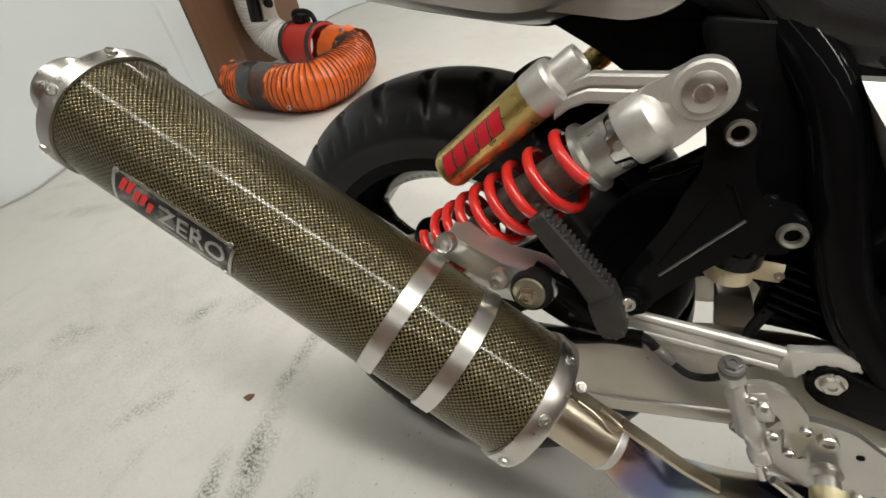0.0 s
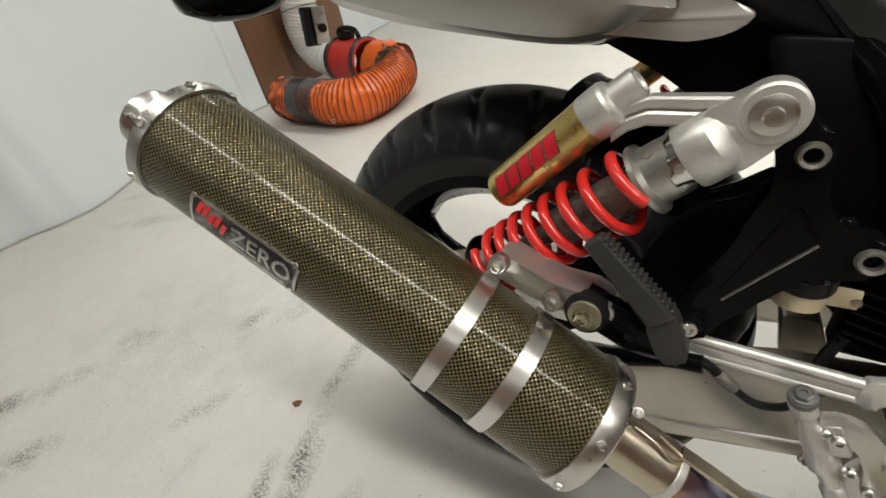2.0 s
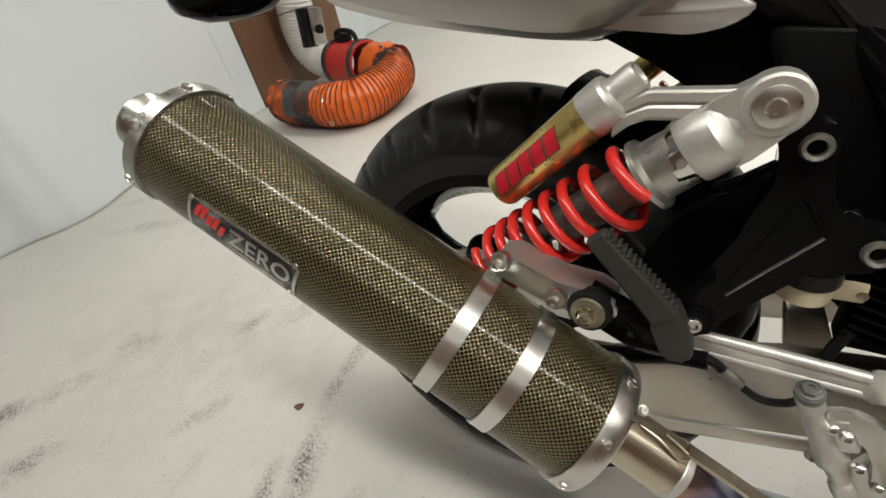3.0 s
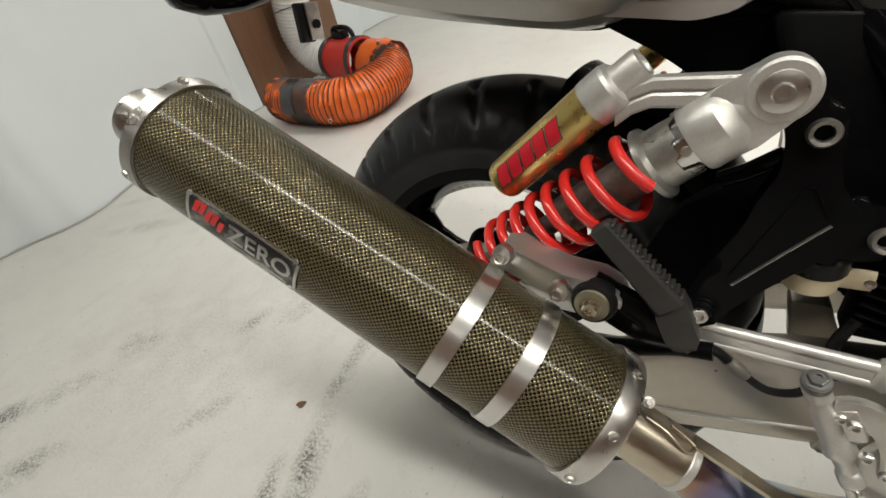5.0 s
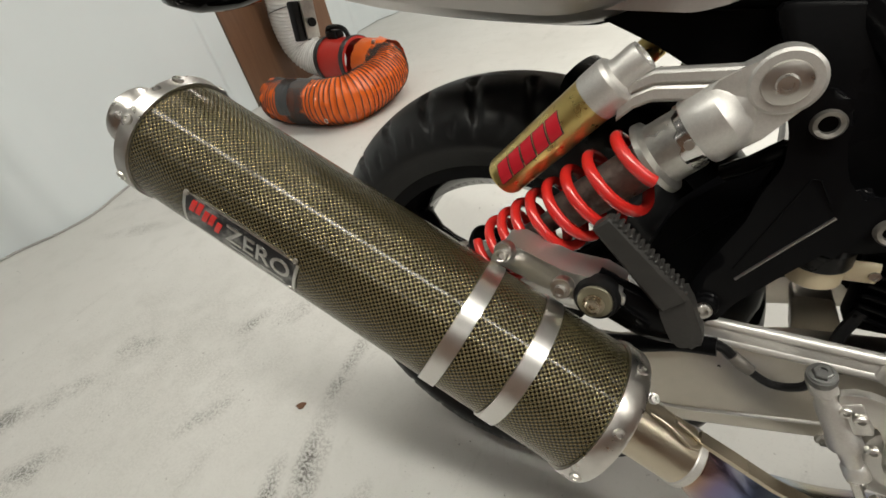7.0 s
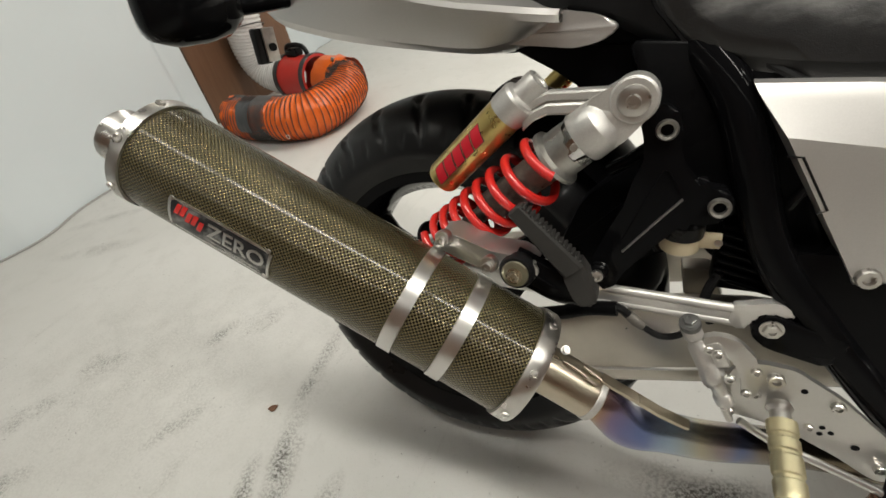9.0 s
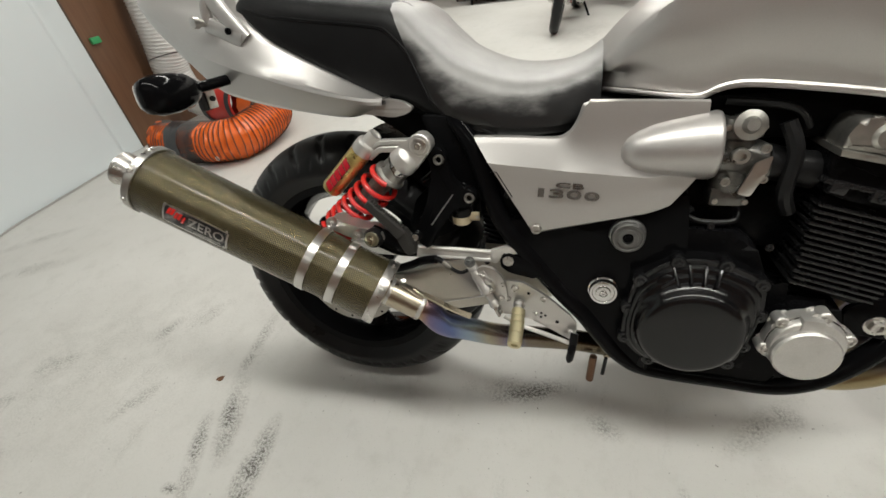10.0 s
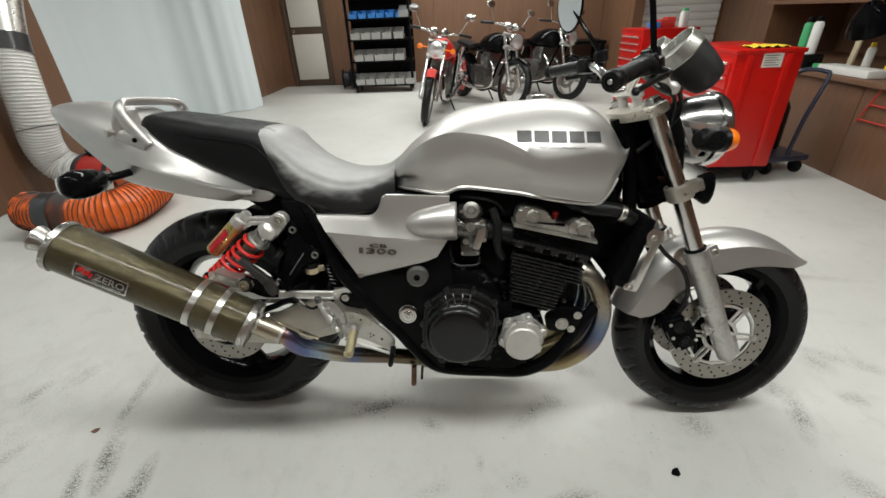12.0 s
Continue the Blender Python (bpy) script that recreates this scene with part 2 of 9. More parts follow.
def tube(bm, pts, r, seg=12, closed=False, caps=True, squash=(1, 1), up=(0, 0, 1)):
    """A tube along the points; r: a radius or one for each point."""
    p = [Vector(q) for q in pts]
    n = len(p)
    rs = r if isinstance(r, (list, tuple)) else [r] * n
    rings, x = [], None
    for i in range(n):
        if closed:
            t = (p[(i + 1) % n] - p[i - 1]).normalized()
        else:
            t = (p[min(i + 1, n - 1)] - p[max(i - 1, 0)]).normalized()
        if x is None:
            u = Vector(up)
            x = u - t * u.dot(t)
            if x.length < 1e-4:
                x = Vector((1, 0, 0)) - t * t.x
        else:
            x = x - t * x.dot(t)
        x.normalize()
        y = t.cross(x)
        rings.append([p[i] + rs[i] * (squash[0] * math.cos(2 * math.pi * k / seg) * x + squash[1] * math.sin(2 * math.pi * k / seg) * y) for k in range(seg)])
    if closed:
        rings.append(rings[0])
        vs = [[bm.verts.new(q) for q in ring] for ring in rings[:-1]]
        for i in range(n):
            a, b = vs[i], vs[(i + 1) % n]
            for k in range(seg):
                bm.faces.new((a[k], a[(k + 1) % seg], b[(k + 1) % seg], b[k]))
    else:
        loft(bm, rings, True, caps)
    return bm


def prism(bm, outline, depth, m=Matrix(), bevel=0.0, seg=2):
    """An outline in m's xy plane, from z 0 to depth, its edges bevelled."""
    lo = [bm.verts.new(m @ Vector((x, y, 0))) for x, y in outline]
    hi = [bm.verts.new(m @ Vector((x, y, depth))) for x, y in outline]
    n = len(outline)
    fs = [bm.faces.new(lo[::-1]), bm.faces.new(hi)]
    for i in range(n):
        fs.append(bm.faces.new((lo[i], lo[(i + 1) % n], hi[(i + 1) % n], hi[i])))
    if bevel:
        bmesh.ops.bevel(bm, geom=list({e for f in fs[:2] for e in f.edges}), offset=bevel, segments=seg, affect="EDGES", profile=0.6)
    return bm


def rounded(pts, r, n=4):
    """An outline with its corners rounded."""
    out = []
    p = [Vector(q) for q in pts]
    for i in range(len(p)):
        a, b, c = p[i - 1], p[i], p[(i + 1) % len(p)]
        u, v = (a - b), (c - b)
        k = min(r, u.length * 0.45, v.length * 0.45)
        s, e = b + u.normalized() * k, b + v.normalized() * k
        for j in range(n + 1):
            t = j / n
            out.append(tuple((1 - t) ** 2 * s + 2 * t * (1 - t) * b + t * t * e))
    return out


def lerp_table(table, x):
    """Smooth value at x from (x, value) rows."""
    if x <= table[0][0]:
        return table[0][1]
    for (a, u), (b, v) in zip(table, table[1:]):
        if x <= b:
            t = (x - a) / (b - a)
            return u + (v - u) * t
    return table[-1][1]


def smooth_table(table, n=8):
    pts = spline([(x, v, 0) for x, v in table], n)
    return [(q.x, q.y) for q in pts]


# side plane of the motorcycle: outline x, z becomes a plate facing its right side
def side(y):
    return Matrix(((1, 0, 0, 0), (0, 0, -1, y), (0, 1, 0, 0), (0, 0, 0, 1)))


def socket_bolt(r, h=None):
    h = h or r * 0.9
    bm = bmesh.new()
    lathe(bm, [(r, 0), (r, h * 0.8), (r * 0.88, h), (r * 0.52, h), (r * 0.5, h * 0.45), (0, h * 0.45)], Matrix(), 12)
    return bm


def hex_bolt(r, h=None):
    h = h or r * 0.8
    bm = bmesh.new()
    lathe(bm, [(r * 1.3, 0), (r * 1.3, h * 0.18), (r * 1.0, h * 0.2)], Matrix(), 20)
    lathe(bm, [(r, h * 0.18), (r, h * 0.9), (r * 0.85, h), (r * 0.45, h), (r * 0.42, h * 0.6), (0, h * 0.6)], Matrix(), 6)
    return bm


BOLT = {}


def bolt(parent, pos, axis, r, mat="steel", kind="socket", name="bolt", label=""):
    key = (kind, round(r, 4), mat)
    if key not in BOLT:
        BOLT[key] = mesh_of(name, socket_bolt(r) if kind == "socket" else hex_bolt(r), M[mat], 30)
    return part(name, BOLT[key], None, parent, label, frame_of(pos, axis, (0.3, 0.2, 1)))


def letters(text, size, depth, mat, parent, name, m, label="", width=None):
    """Raised letters in the built-in font, as a mesh in m's xy plane, centred."""
    cu = bpy.data.curves.new(name, "FONT")
    cu.body, cu.size, cu.extrude, cu.align_x, cu.align_y = text, size, depth / 2, "CENTER", "CENTER"
    cu.resolution_u = 3
    cu.offset = size * 0.012
    tmp = bpy.data.objects.new(name, cu)
    scene.collection.objects.link(tmp)
    me = bpy.data.meshes.new_from_object(tmp.evaluated_get(bpy.context.evaluated_depsgraph_get()))
    bpy.data.objects.remove(tmp)
    if width:
        xs = [v.co.x for v in me.vertices]
        k = width / (max(xs) - min(xs))
        for v in me.vertices:
            v.co.x *= k
    me.materials.clear()
    me.materials.append(M[mat])
    return part(name, me, None, parent, label, m)


# ---- floor finish: pale coated concrete with rubbed tyre marks ----
def floor_material():
    m = bpy.data.materials.new("pale coated concrete")
    m.use_nodes = True
    nt = m.node_tree
    b = nt.nodes["Principled BSDF"]
    L = nt.links.new

    def node(kind, **kw):
        n = nt.nodes.new(kind)
        for k, v in kw.items():
            n.inputs[int(k[1:]) if k[0] == "i" and k[1:].isdigit() else k].default_value = v
        return n

    def maths(op, a, c=None, d=None):
        n = nt.nodes.new("ShaderNodeMath")
        n.operation = op
        n.use_clamp = False
        for i, v in enumerate((a, c, d)):
            if v is None:
                continue
            if isinstance(v, (int, float)):
                n.inputs[i].default_value = v
            else:
                L(v, n.inputs[i])
        return n.outputs[0]

    def mixed(fac, a, c):
        n = nt.nodes.new("ShaderNodeMix")
        n.data_type = "RGBA"
        L(fac, n.inputs["Factor"])
        for key, v in (("A", a), ("B", c)):
            if isinstance(v, tuple):
                n.inputs[key].default_value = (*v, 1)
            else:
                L(v, n.inputs[key])
        return n.outputs["Result"]

    def noise_at(scale, detail=6, rough=0.6, vec=None):
        n = nt.nodes.new("ShaderNodeTexNoise")
        n.inputs["Scale"].default_value, n.inputs["Detail"].default_value, n.inputs["Roughness"].default_value = scale, detail, rough
        L(vec or geo, n.inputs["Vector"])
        return n.outputs["Fac"]

    def ramp(v, lo, hi, to=1.0):
        n = nt.nodes.new("ShaderNodeMapRange")
        n.inputs["From Min"].default_value, n.inputs["From Max"].default_value, n.inputs["To Max"].default_value = lo, hi, to
        L(v, n.inputs[0])
        return n.outputs[0]

    geo = nt.nodes.new("ShaderNodeNewGeometry").outputs["Position"]
    base = mixed(ramp(noise_at(0.8, 5), 0.35, 0.7), (0.54, 0.53, 0.50), (0.62, 0.61, 0.585))
    base = mixed(ramp(noise_at(9, 8, 0.7), 0.52, 0.8, 0.5), base, (0.42, 0.41, 0.385))
    base = mixed(ramp(noise_at(160, 3, 0.7), 0.6, 0.8, 0.45), base, (0.3, 0.29, 0.275))
    # rubbed marks: x, y, half length, half width, turn, strength
    tyre_rubs = [
        (-0.33, -0.26, 0.130, 0.034, 110, 1.00), (-0.18, -0.38, 0.135, 0.034, 96, 1.00), (-0.36, -0.37, 0.128, 0.025, 114, 0.75),
        (-0.67, -0.27, 0.092, 0.031, 63, 0.60), (-0.69, 0.08, 0.100, 0.041, 62, 0.50), (-0.80, -0.00, 0.071, 0.038, 77, 0.55),
        (-0.41, -0.02, 0.173, 0.026, 98, 0.60), (-0.36, -0.46, 0.025, 0.014, 3, 0.70), (0.47, -0.04, 0.106, 0.032, 19, 0.90),
    ]
    scuffs = [
        (0.51, -0.41, 0.096, 0.044, 9, 0.60), (1.04, -0.01, 0.039, 0.035, 18, 0.60), (0.65, -0.11, 0.045, 0.028, 155, 0.45),
        (1.47, -0.10, 0.054, 0.052, 16, 0.60), (1.04, -0.35, 0.084, 0.031, 13, 0.65), (1.18, -0.35, 0.045, 0.022, 3, 0.35),
        (0.91, -0.29, 0.030, 0.025, 121, 0.30), (0.67, -0.32, 0.053, 0.024, 20, 0.22), (1.81, -0.05, 0.107, 0.035, 72, 0.65),
    ]
    front_rubs = [
        (1.80, 0.05, 0.037, 0.037, 130, 0.55), (2.02, 0.18, 0.065, 0.046, 109, 0.40), (2.02, 0.01, 0.046, 0.034, 132, 0.55),
        (1.82, -0.29, 0.053, 0.041, 120, 0.60), (0.99, -0.04, 0.120, 0.031, 43, 0.45), (0.90, -0.30, 0.027, 0.031, 131, 0.30),
        (1.17, 0.13, 0.065, 0.031, 160, 0.30), (0.80, -0.24, 0.026, 0.014, 95, 0.40), (0.43, -0.04, 0.125, 0.041, 7, 0.45),
    ]
    far_rubs = [
        (-1.11, -0.20, 0.09, 0.07, 30, 0.55), (-1.15, -0.39, 0.08, 0.05, 60, 0.6), (-1.24, -0.52, 0.10, 0.05, 60, 0.9), (-1.00, -0.57, 0.10, 0.05, 60, 0.8), (-1.84, 0.22, 0.20, 0.05, 30, 0.4),
        (-0.95, -0.15, 0.60, 0.50, 20, 0.17), (2.3, 0.75, 0.3, 0.03, 170, 0.35), (1.7, 1.3, 0.3, 0.03, 10, 0.35), (-2.1, 0.42, 0.2, 0.04, 40, 0.35), (2.1, 0.2, 0.16, 0.035, 150, 0.4),
        (0.9, 2.6, 0.5, 0.2, 20, 0.25), (0.6, 4.0, 0.6, 0.25, 80, 0.3),
    ]
    grit = ramp(noise_at(150, 4, 0.8), 0.44, 0.56)
    cloud = ramp(noise_at(14, 5, 0.65), 0.30, 0.58)
    total = None
    for x, y, a, c, turn, k in tyre_rubs + scuffs + front_rubs + far_rubs:
        mp = nt.nodes.new("ShaderNodeMapping")
        mp.vector_type = "TEXTURE"
        mp.inputs["Location"].default_value = (x, y, 0)
        mp.inputs["Rotation"].default_value = (0, 0, radians(turn))
        mp.inputs["Scale"].default_value = (a, c, 1)
        L(geo, mp.inputs[0])
        ln = nt.nodes.new("ShaderNodeVectorMath")
        ln.operation = "LENGTH"
        L(mp.outputs[0], ln.inputs[0])
        v = maths("MULTIPLY", ramp(ln.outputs["Value"], 1.25, 0.15), k)
        total = v if total is None else maths("MAXIMUM", total, v)
    dirt = maths("MINIMUM", maths("MULTIPLY", maths("MULTIPLY", total, cloud), maths("ADD", maths("MULTIPLY", grit, 1.25), 0.16)), 0.92)
    base = mixed(dirt, base, (0.070, 0.062, 0.053))
    specks = maths("MULTIPLY", ramp(noise_at(75, 2, 0.5), 0.70, 0.74), ramp(noise_at(3.2, 4, 0.6), 0.46, 0.62, 0.85))
    base = mixed(specks, base, (0.13, 0.12, 0.105))
    # faint scuffs all over
    st = nt.nodes.new("ShaderNodeMapping")
    st.inputs["Rotation"].default_value = (0, 0, 0.9)
    st.inputs["Scale"].default_value = (7, 1.6, 1)
    L(geo, st.inputs[0])
    scuff = maths("MULTIPLY", ramp(noise_at(1.6, 7, 0.7, st.outputs[0]), 0.58, 0.78), maths("MULTIPLY", grit, 0.4))
    base = mixed(scuff, base, (0.2, 0.19, 0.18))
    L(base, b.inputs["Base Color"])
    rough = nt.nodes.new("ShaderNodeMapRange")
    rough.inputs["To Min"].default_value, rough.inputs["To Max"].default_value = 0.36, 0.6
    L(noise_at(4, 6), rough.inputs[0])
    L(rough.outputs[0], b.inputs["Roughness"])
    bp = nt.nodes.new("ShaderNodeBump")
    bp.inputs["Strength"].default_value, bp.inputs["Distance"].default_value = 0.12, 0.004
    L(noise_at(22, 6, 0.65), bp.inputs["Height"])
    L(bp.outputs[0], b.inputs["Normal"])
    return m


M["floor"] = floor_material()

# ---- the room ----
X0, X1, Y0, Y1 = -3.6, 4.5, -3.6, 7.65
solid("floor", slab((X0 - 0.3, Y0 - 0.3, -0.2), (X1 + 0.3, Y1 + 0.3, 0)), M["floor"], "pale coated concrete floor with dark tyre rubs", "floor", "structure")
solid("ceiling", slab((X0 - 0.3, Y0 - 0.3, CEILING), (X1 + 0.3, Y1 + 0.3, CEILING + 0.2)), M["ceiling"], "plain grey workshop ceiling", "ceiling", "structure")


def wall(name, lo, hi, mat, label):
    return solid(name, slab(lo, hi), M[mat], label, "wall", "structure")


def panelled(name, lo, hi, axis, face, label, width=0.91, skip=()):
    """A wall with wood panels standing proud of it; axis: along which it runs; face: the panels' plane and its direction."""
    w = wall(name, lo, hi, "wood_dark", label)
    a, e = lo[axis], hi[axis]
    n = max(1, round((e - a) / width))
    step = (e - a) / n
    for i in range(n):
        p, q = list(lo), list(hi)
        p[axis], q[axis] = a + i * step + 0.003, a + (i + 1) * step - 0.003
        o = 1 - axis
        s = 1 if face > (lo[o] + hi[o]) / 2 else -1
        p[o], q[o] = sorted((face - s * 0.004, face + s * 0.008))
        q[2] = min(q[2], CEILING - 0.01)
        p[2] = 0.006 if p[2] <= 0 else p[2]
        part("panel", slab(p, q, 0.002, seg=1), M["wood"], w)
    return w


H = CEILING
panelled("wall_west", (-2.90, 5.75, 0), (-2.74, Y1, H), 1, -2.74, "brown wood panelled wall beside the door")
wall("wall_west_back", (X0 - 0.15, 2.6, 0), (X0, 5.75, H), "white", "plain white wall behind the hanging sheet")
wall("wall_west_side", (X0, 5.6, 0), (-2.90, 5.75, H), "wood", "short brown wall return")
wall("wall_west_front", (-2.85, Y0, 0), (-2.70, 1.56, H), "white", "plain white wall behind the hanging sheet")
wall("wall_west_return", (X0, 2.5, 0), (-2.90, 2.6, H), "wood", "short brown wall return")
wall("wall_south", (X0, Y0 - 0.15, 0), (X1, Y0, H), "wood", "brown workshop wall")
wall("wall_east", (X1, Y0, 0), (X1 + 0.15, Y1, H), "wood", "plain brown workshop wall")
DX0, DX1, DH = -2.55, -1.78, 2.02
panelled("wall_north", (DX1, Y1, 0), (3.16, Y1 + 0.15, H), 0, Y1, "brown wood panelled wall behind the parked motorcycles")
wall("wall_north_left", (-2.9, Y1, 0), (DX0, Y1 + 0.15, H), "wood", "narrow brown wall beside the door")
wall("wall_north_lintel", (DX0, Y1, DH), (DX1, Y1 + 0.15, H), "wood", "brown wall over the door")
wall("wall_north_end", (3.16, 6.05, 0), (3.30, Y1 + 0.15, H), "wood", "brown wall corner beside the shutter")
wall("wall_shutter", (3.30, 6.3, 0), (X1, 6.45, H), "wood", "brown wall round the shutter")

# wood column by the duct
col = thing("wooden_column", "brown wood-grained boxed column beside the sheet", "column", kind="structure")
part("board", slab((-2.88, 1.58, 0), (-2.56, 2.02, H), 0.004), M["wood"], col)
part("board", slab((-2.90, 2.024, 0), (-2.60, 2.62, H), 0.004), M["wood"], col)
part("edge_strip", slab((-2.9, 1.56, 0), (-2.55, 1.577, H), 0.003), M["wood_dark"], col)
clip = solid("green_clip", slab((-2.553, 1.62, 0.70), (-2.53, 1.69, 0.74), 0.008), M["green"], "small green plastic clip on the wood column", "clip")

# door
door = thing("door_1", "closed off-white two-panel door in a dark frame", "door", kind="structure")
bm = bmesh.new()
slab((DX0, Y1 - 0.03, 0), (DX0 + 0.06, Y1 + 0.12, DH), 0.004, bm)
slab((DX1 - 0.06, Y1 - 0.03, 0), (DX1, Y1 + 0.12, DH), 0.004, bm)
slab((DX0 + 0.06, Y1 - 0.03, DH - 0.06), (DX1 - 0.06, Y1 + 0.12, DH), 0.004, bm)
part("door_frame", bm, M["wood_dark"], door)
leaf = part("door_leaf", slab((DX0 + 0.062, Y1 - 0.01, 0.01), (DX1 - 0.062, Y1 + 0.03, DH - 0.062), 0.003), M["wood_dark"], door)
part("panel", slab((DX0 + 0.10, Y1 - 0.02, 0.12), (DX1 - 0.10, Y1 - 0.008, 0.90), 0.006), M["door_white"], leaf, "off-white panel")
part("panel", slab((DX0 + 0.10, Y1 - 0.02, 1.02), (DX1 - 0.10, Y1 - 0.008, DH - 0.15), 0.006), M["door_white"], leaf, "off-white panel")
bm = bmesh.new()
lathe(bm, [(0.026, 0), (0.026, 0.006), (0.011, 0.01), (0.011, 0.03), (0.026, 0.036), (0.028, 0.055), (0.018, 0.064), (0, 0.065)], frame_of((DX0 + 0.14, Y1 - 0.01, 0.96), (0, -1, 0)), 20)
part("door_knob", bm, M["chrome"], door, "chrome door knob")


def sheet(name, path, height, label, amp=0.035, waves=9.0, seed=0, lift=0.0):
    """A hanging vinyl sheet with soft folds."""
    rnd = random.Random(seed)
    pts = spline([(x, y, 0) for x, y in path], 24)
    n, rows = len(pts), 14
    ph = [rnd.uniform(0, 6.28) for _ in range(3)]
    bm = bmesh.new()
    for skin in (0, 1):
        grid = []
        for i, p in enumerate(pts):
            t = (pts[min(i + 1, n - 1)] - pts[max(i - 1, 0)]).normalized()
            nrm = Vector((t.y, -t.x, 0))
            s = i / n * len(path)
            col_ = []
            for j in range(rows + 1):
                z = lift + (height - lift) * j / rows
                k = 0.6 + 0.4 * (1 - z / height)
                d = amp * k * (math.sin(waves * s + ph[0] + 0.25 * z) + 0.5 * math.sin(2.3 * waves * s + ph[1] - 0.3 * z) + 0.3 * math.sin(0.7 * waves * s + ph[2]))
                col_.append(p + nrm * (d + 0.003 * skin) + Vector((0, 0, z)))
            grid.append(col_)
        loft(bm, grid, False, False)
    return solid(name, bm, M["sheet"], label, "sheet", "structure", angle=60)


sheet("vinyl_sheet", [(-2.50, Y0 + 0.05), (-2.47, -2.4), (-2.456, -1.6), (-2.418, -0.7), (-2.398, -0.15), (-2.330, 0.07), (-2.330, 0.25), (-2.438, 0.5), (-2.478, 0.9), (-2.518, 1.3), (-2.550, 1.43), (-2.544, 1.553)], 2.7, "bluish white vinyl sheet hanging in soft folds along the wall", 0.006, 2.6, 3, 0.004)
sheet("vinyl_sheet", [(-2.72, 2.64), (-3.0, 3.1), (-3.2, 3.7), (-3.22, 4.4), (-3.02, 4.95), (-2.72, 5.15), (-2.48, 5.30), (-2.36, 5.66)], 2.7, "bluish white vinyl sheet hanging in deep folds beside the column", 0.024, 3.6, 8, 0.006)

# roller shutter
sh = thing("roller_shutter", "closed pale grey slatted roller shutter", "shutter", kind="structure")
for i in range(24):
    bm = bmesh.new()
    z = 0.02 + i * 0.1
    loft(bm, [[(x, 6.29, z), (x, 6.272, z + 0.015), (x, 6.262, z + 0.05), (x, 6.272, z + 0.085), (x, 6.29, z + 0.098)] for x in (3.34, 4.46)], True, True)
    part("slat", bm, M["white"], sh)
part("guide_rail", slab((3.30, 6.25, 0), (3.338, 6.298, 2.5), 0.003), M["bin_grey"], sh)

# ceiling tubes
for lx, ly in LIGHTS:
    f = thing("ceiling_light", "white twin-tube ceiling light", "lamp", pose(lx, ly, CEILING), "ceiling lights")
    part("housing", slab((-0.62, -0.06, -0.05), (0.62, 0.06, 0), 0.008), M["white"], f)
    for s in (-0.08, 0.08):
        bm = bmesh.new()
        tube(bm, [(-0.59, s, -0.085), (0.59, s, -0.085)], 0.013, 12)
        part("tube", bm, M["white"], f, "white glass tube")
    for s in (-0.6, 0.6):
        part("end_cap", slab((s - 0.012, -0.1, -0.11), (s + 0.012, 0.1, -0.045), 0.004), M["white"], f)

# thin grey line on the floor along the sheet's lower edge
bm = bmesh.new()
tube(bm, spline([(-2.44, -1.6, 0.006), (-2.40, -0.7, 0.006), (-2.38, -0.15, 0.006), (-2.31, 0.07, 0.006), (-2.31, 0.25, 0.006), (-2.42, 0.5, 0.006), (-2.46, 0.9, 0.006), (-2.5, 1.3, 0.006)], 8), 0.005, 8)
solid("sheet_foot_line", bm, M["bin_grey"], "thin grey line along the foot of the sheet", "cable")
# dry leaf and a chip on the floor
for name, x, y, s, lab in (("dry_leaf", -0.451, -0.155, 0.011, "small dry brown leaf lying on the floor"), ("dark_chip", 1.348, -0.259, 0.014, "small dark chip lying on the floor")):
    bm = bmesh.new()
    prism(bm, [(s * math.cos(a) * (1 + 0.35 * math.sin(3 * a)), 0.8 * s * math.sin(a)) for a in [i * 0.571 for i in range(11)]], 0.002, pose(x, y, 0.001, 4, 3, 40), 0.0006, 1)
    solid(name, bm, M["bronze" if name == "dry_leaf" else "black"], lab, "debris")


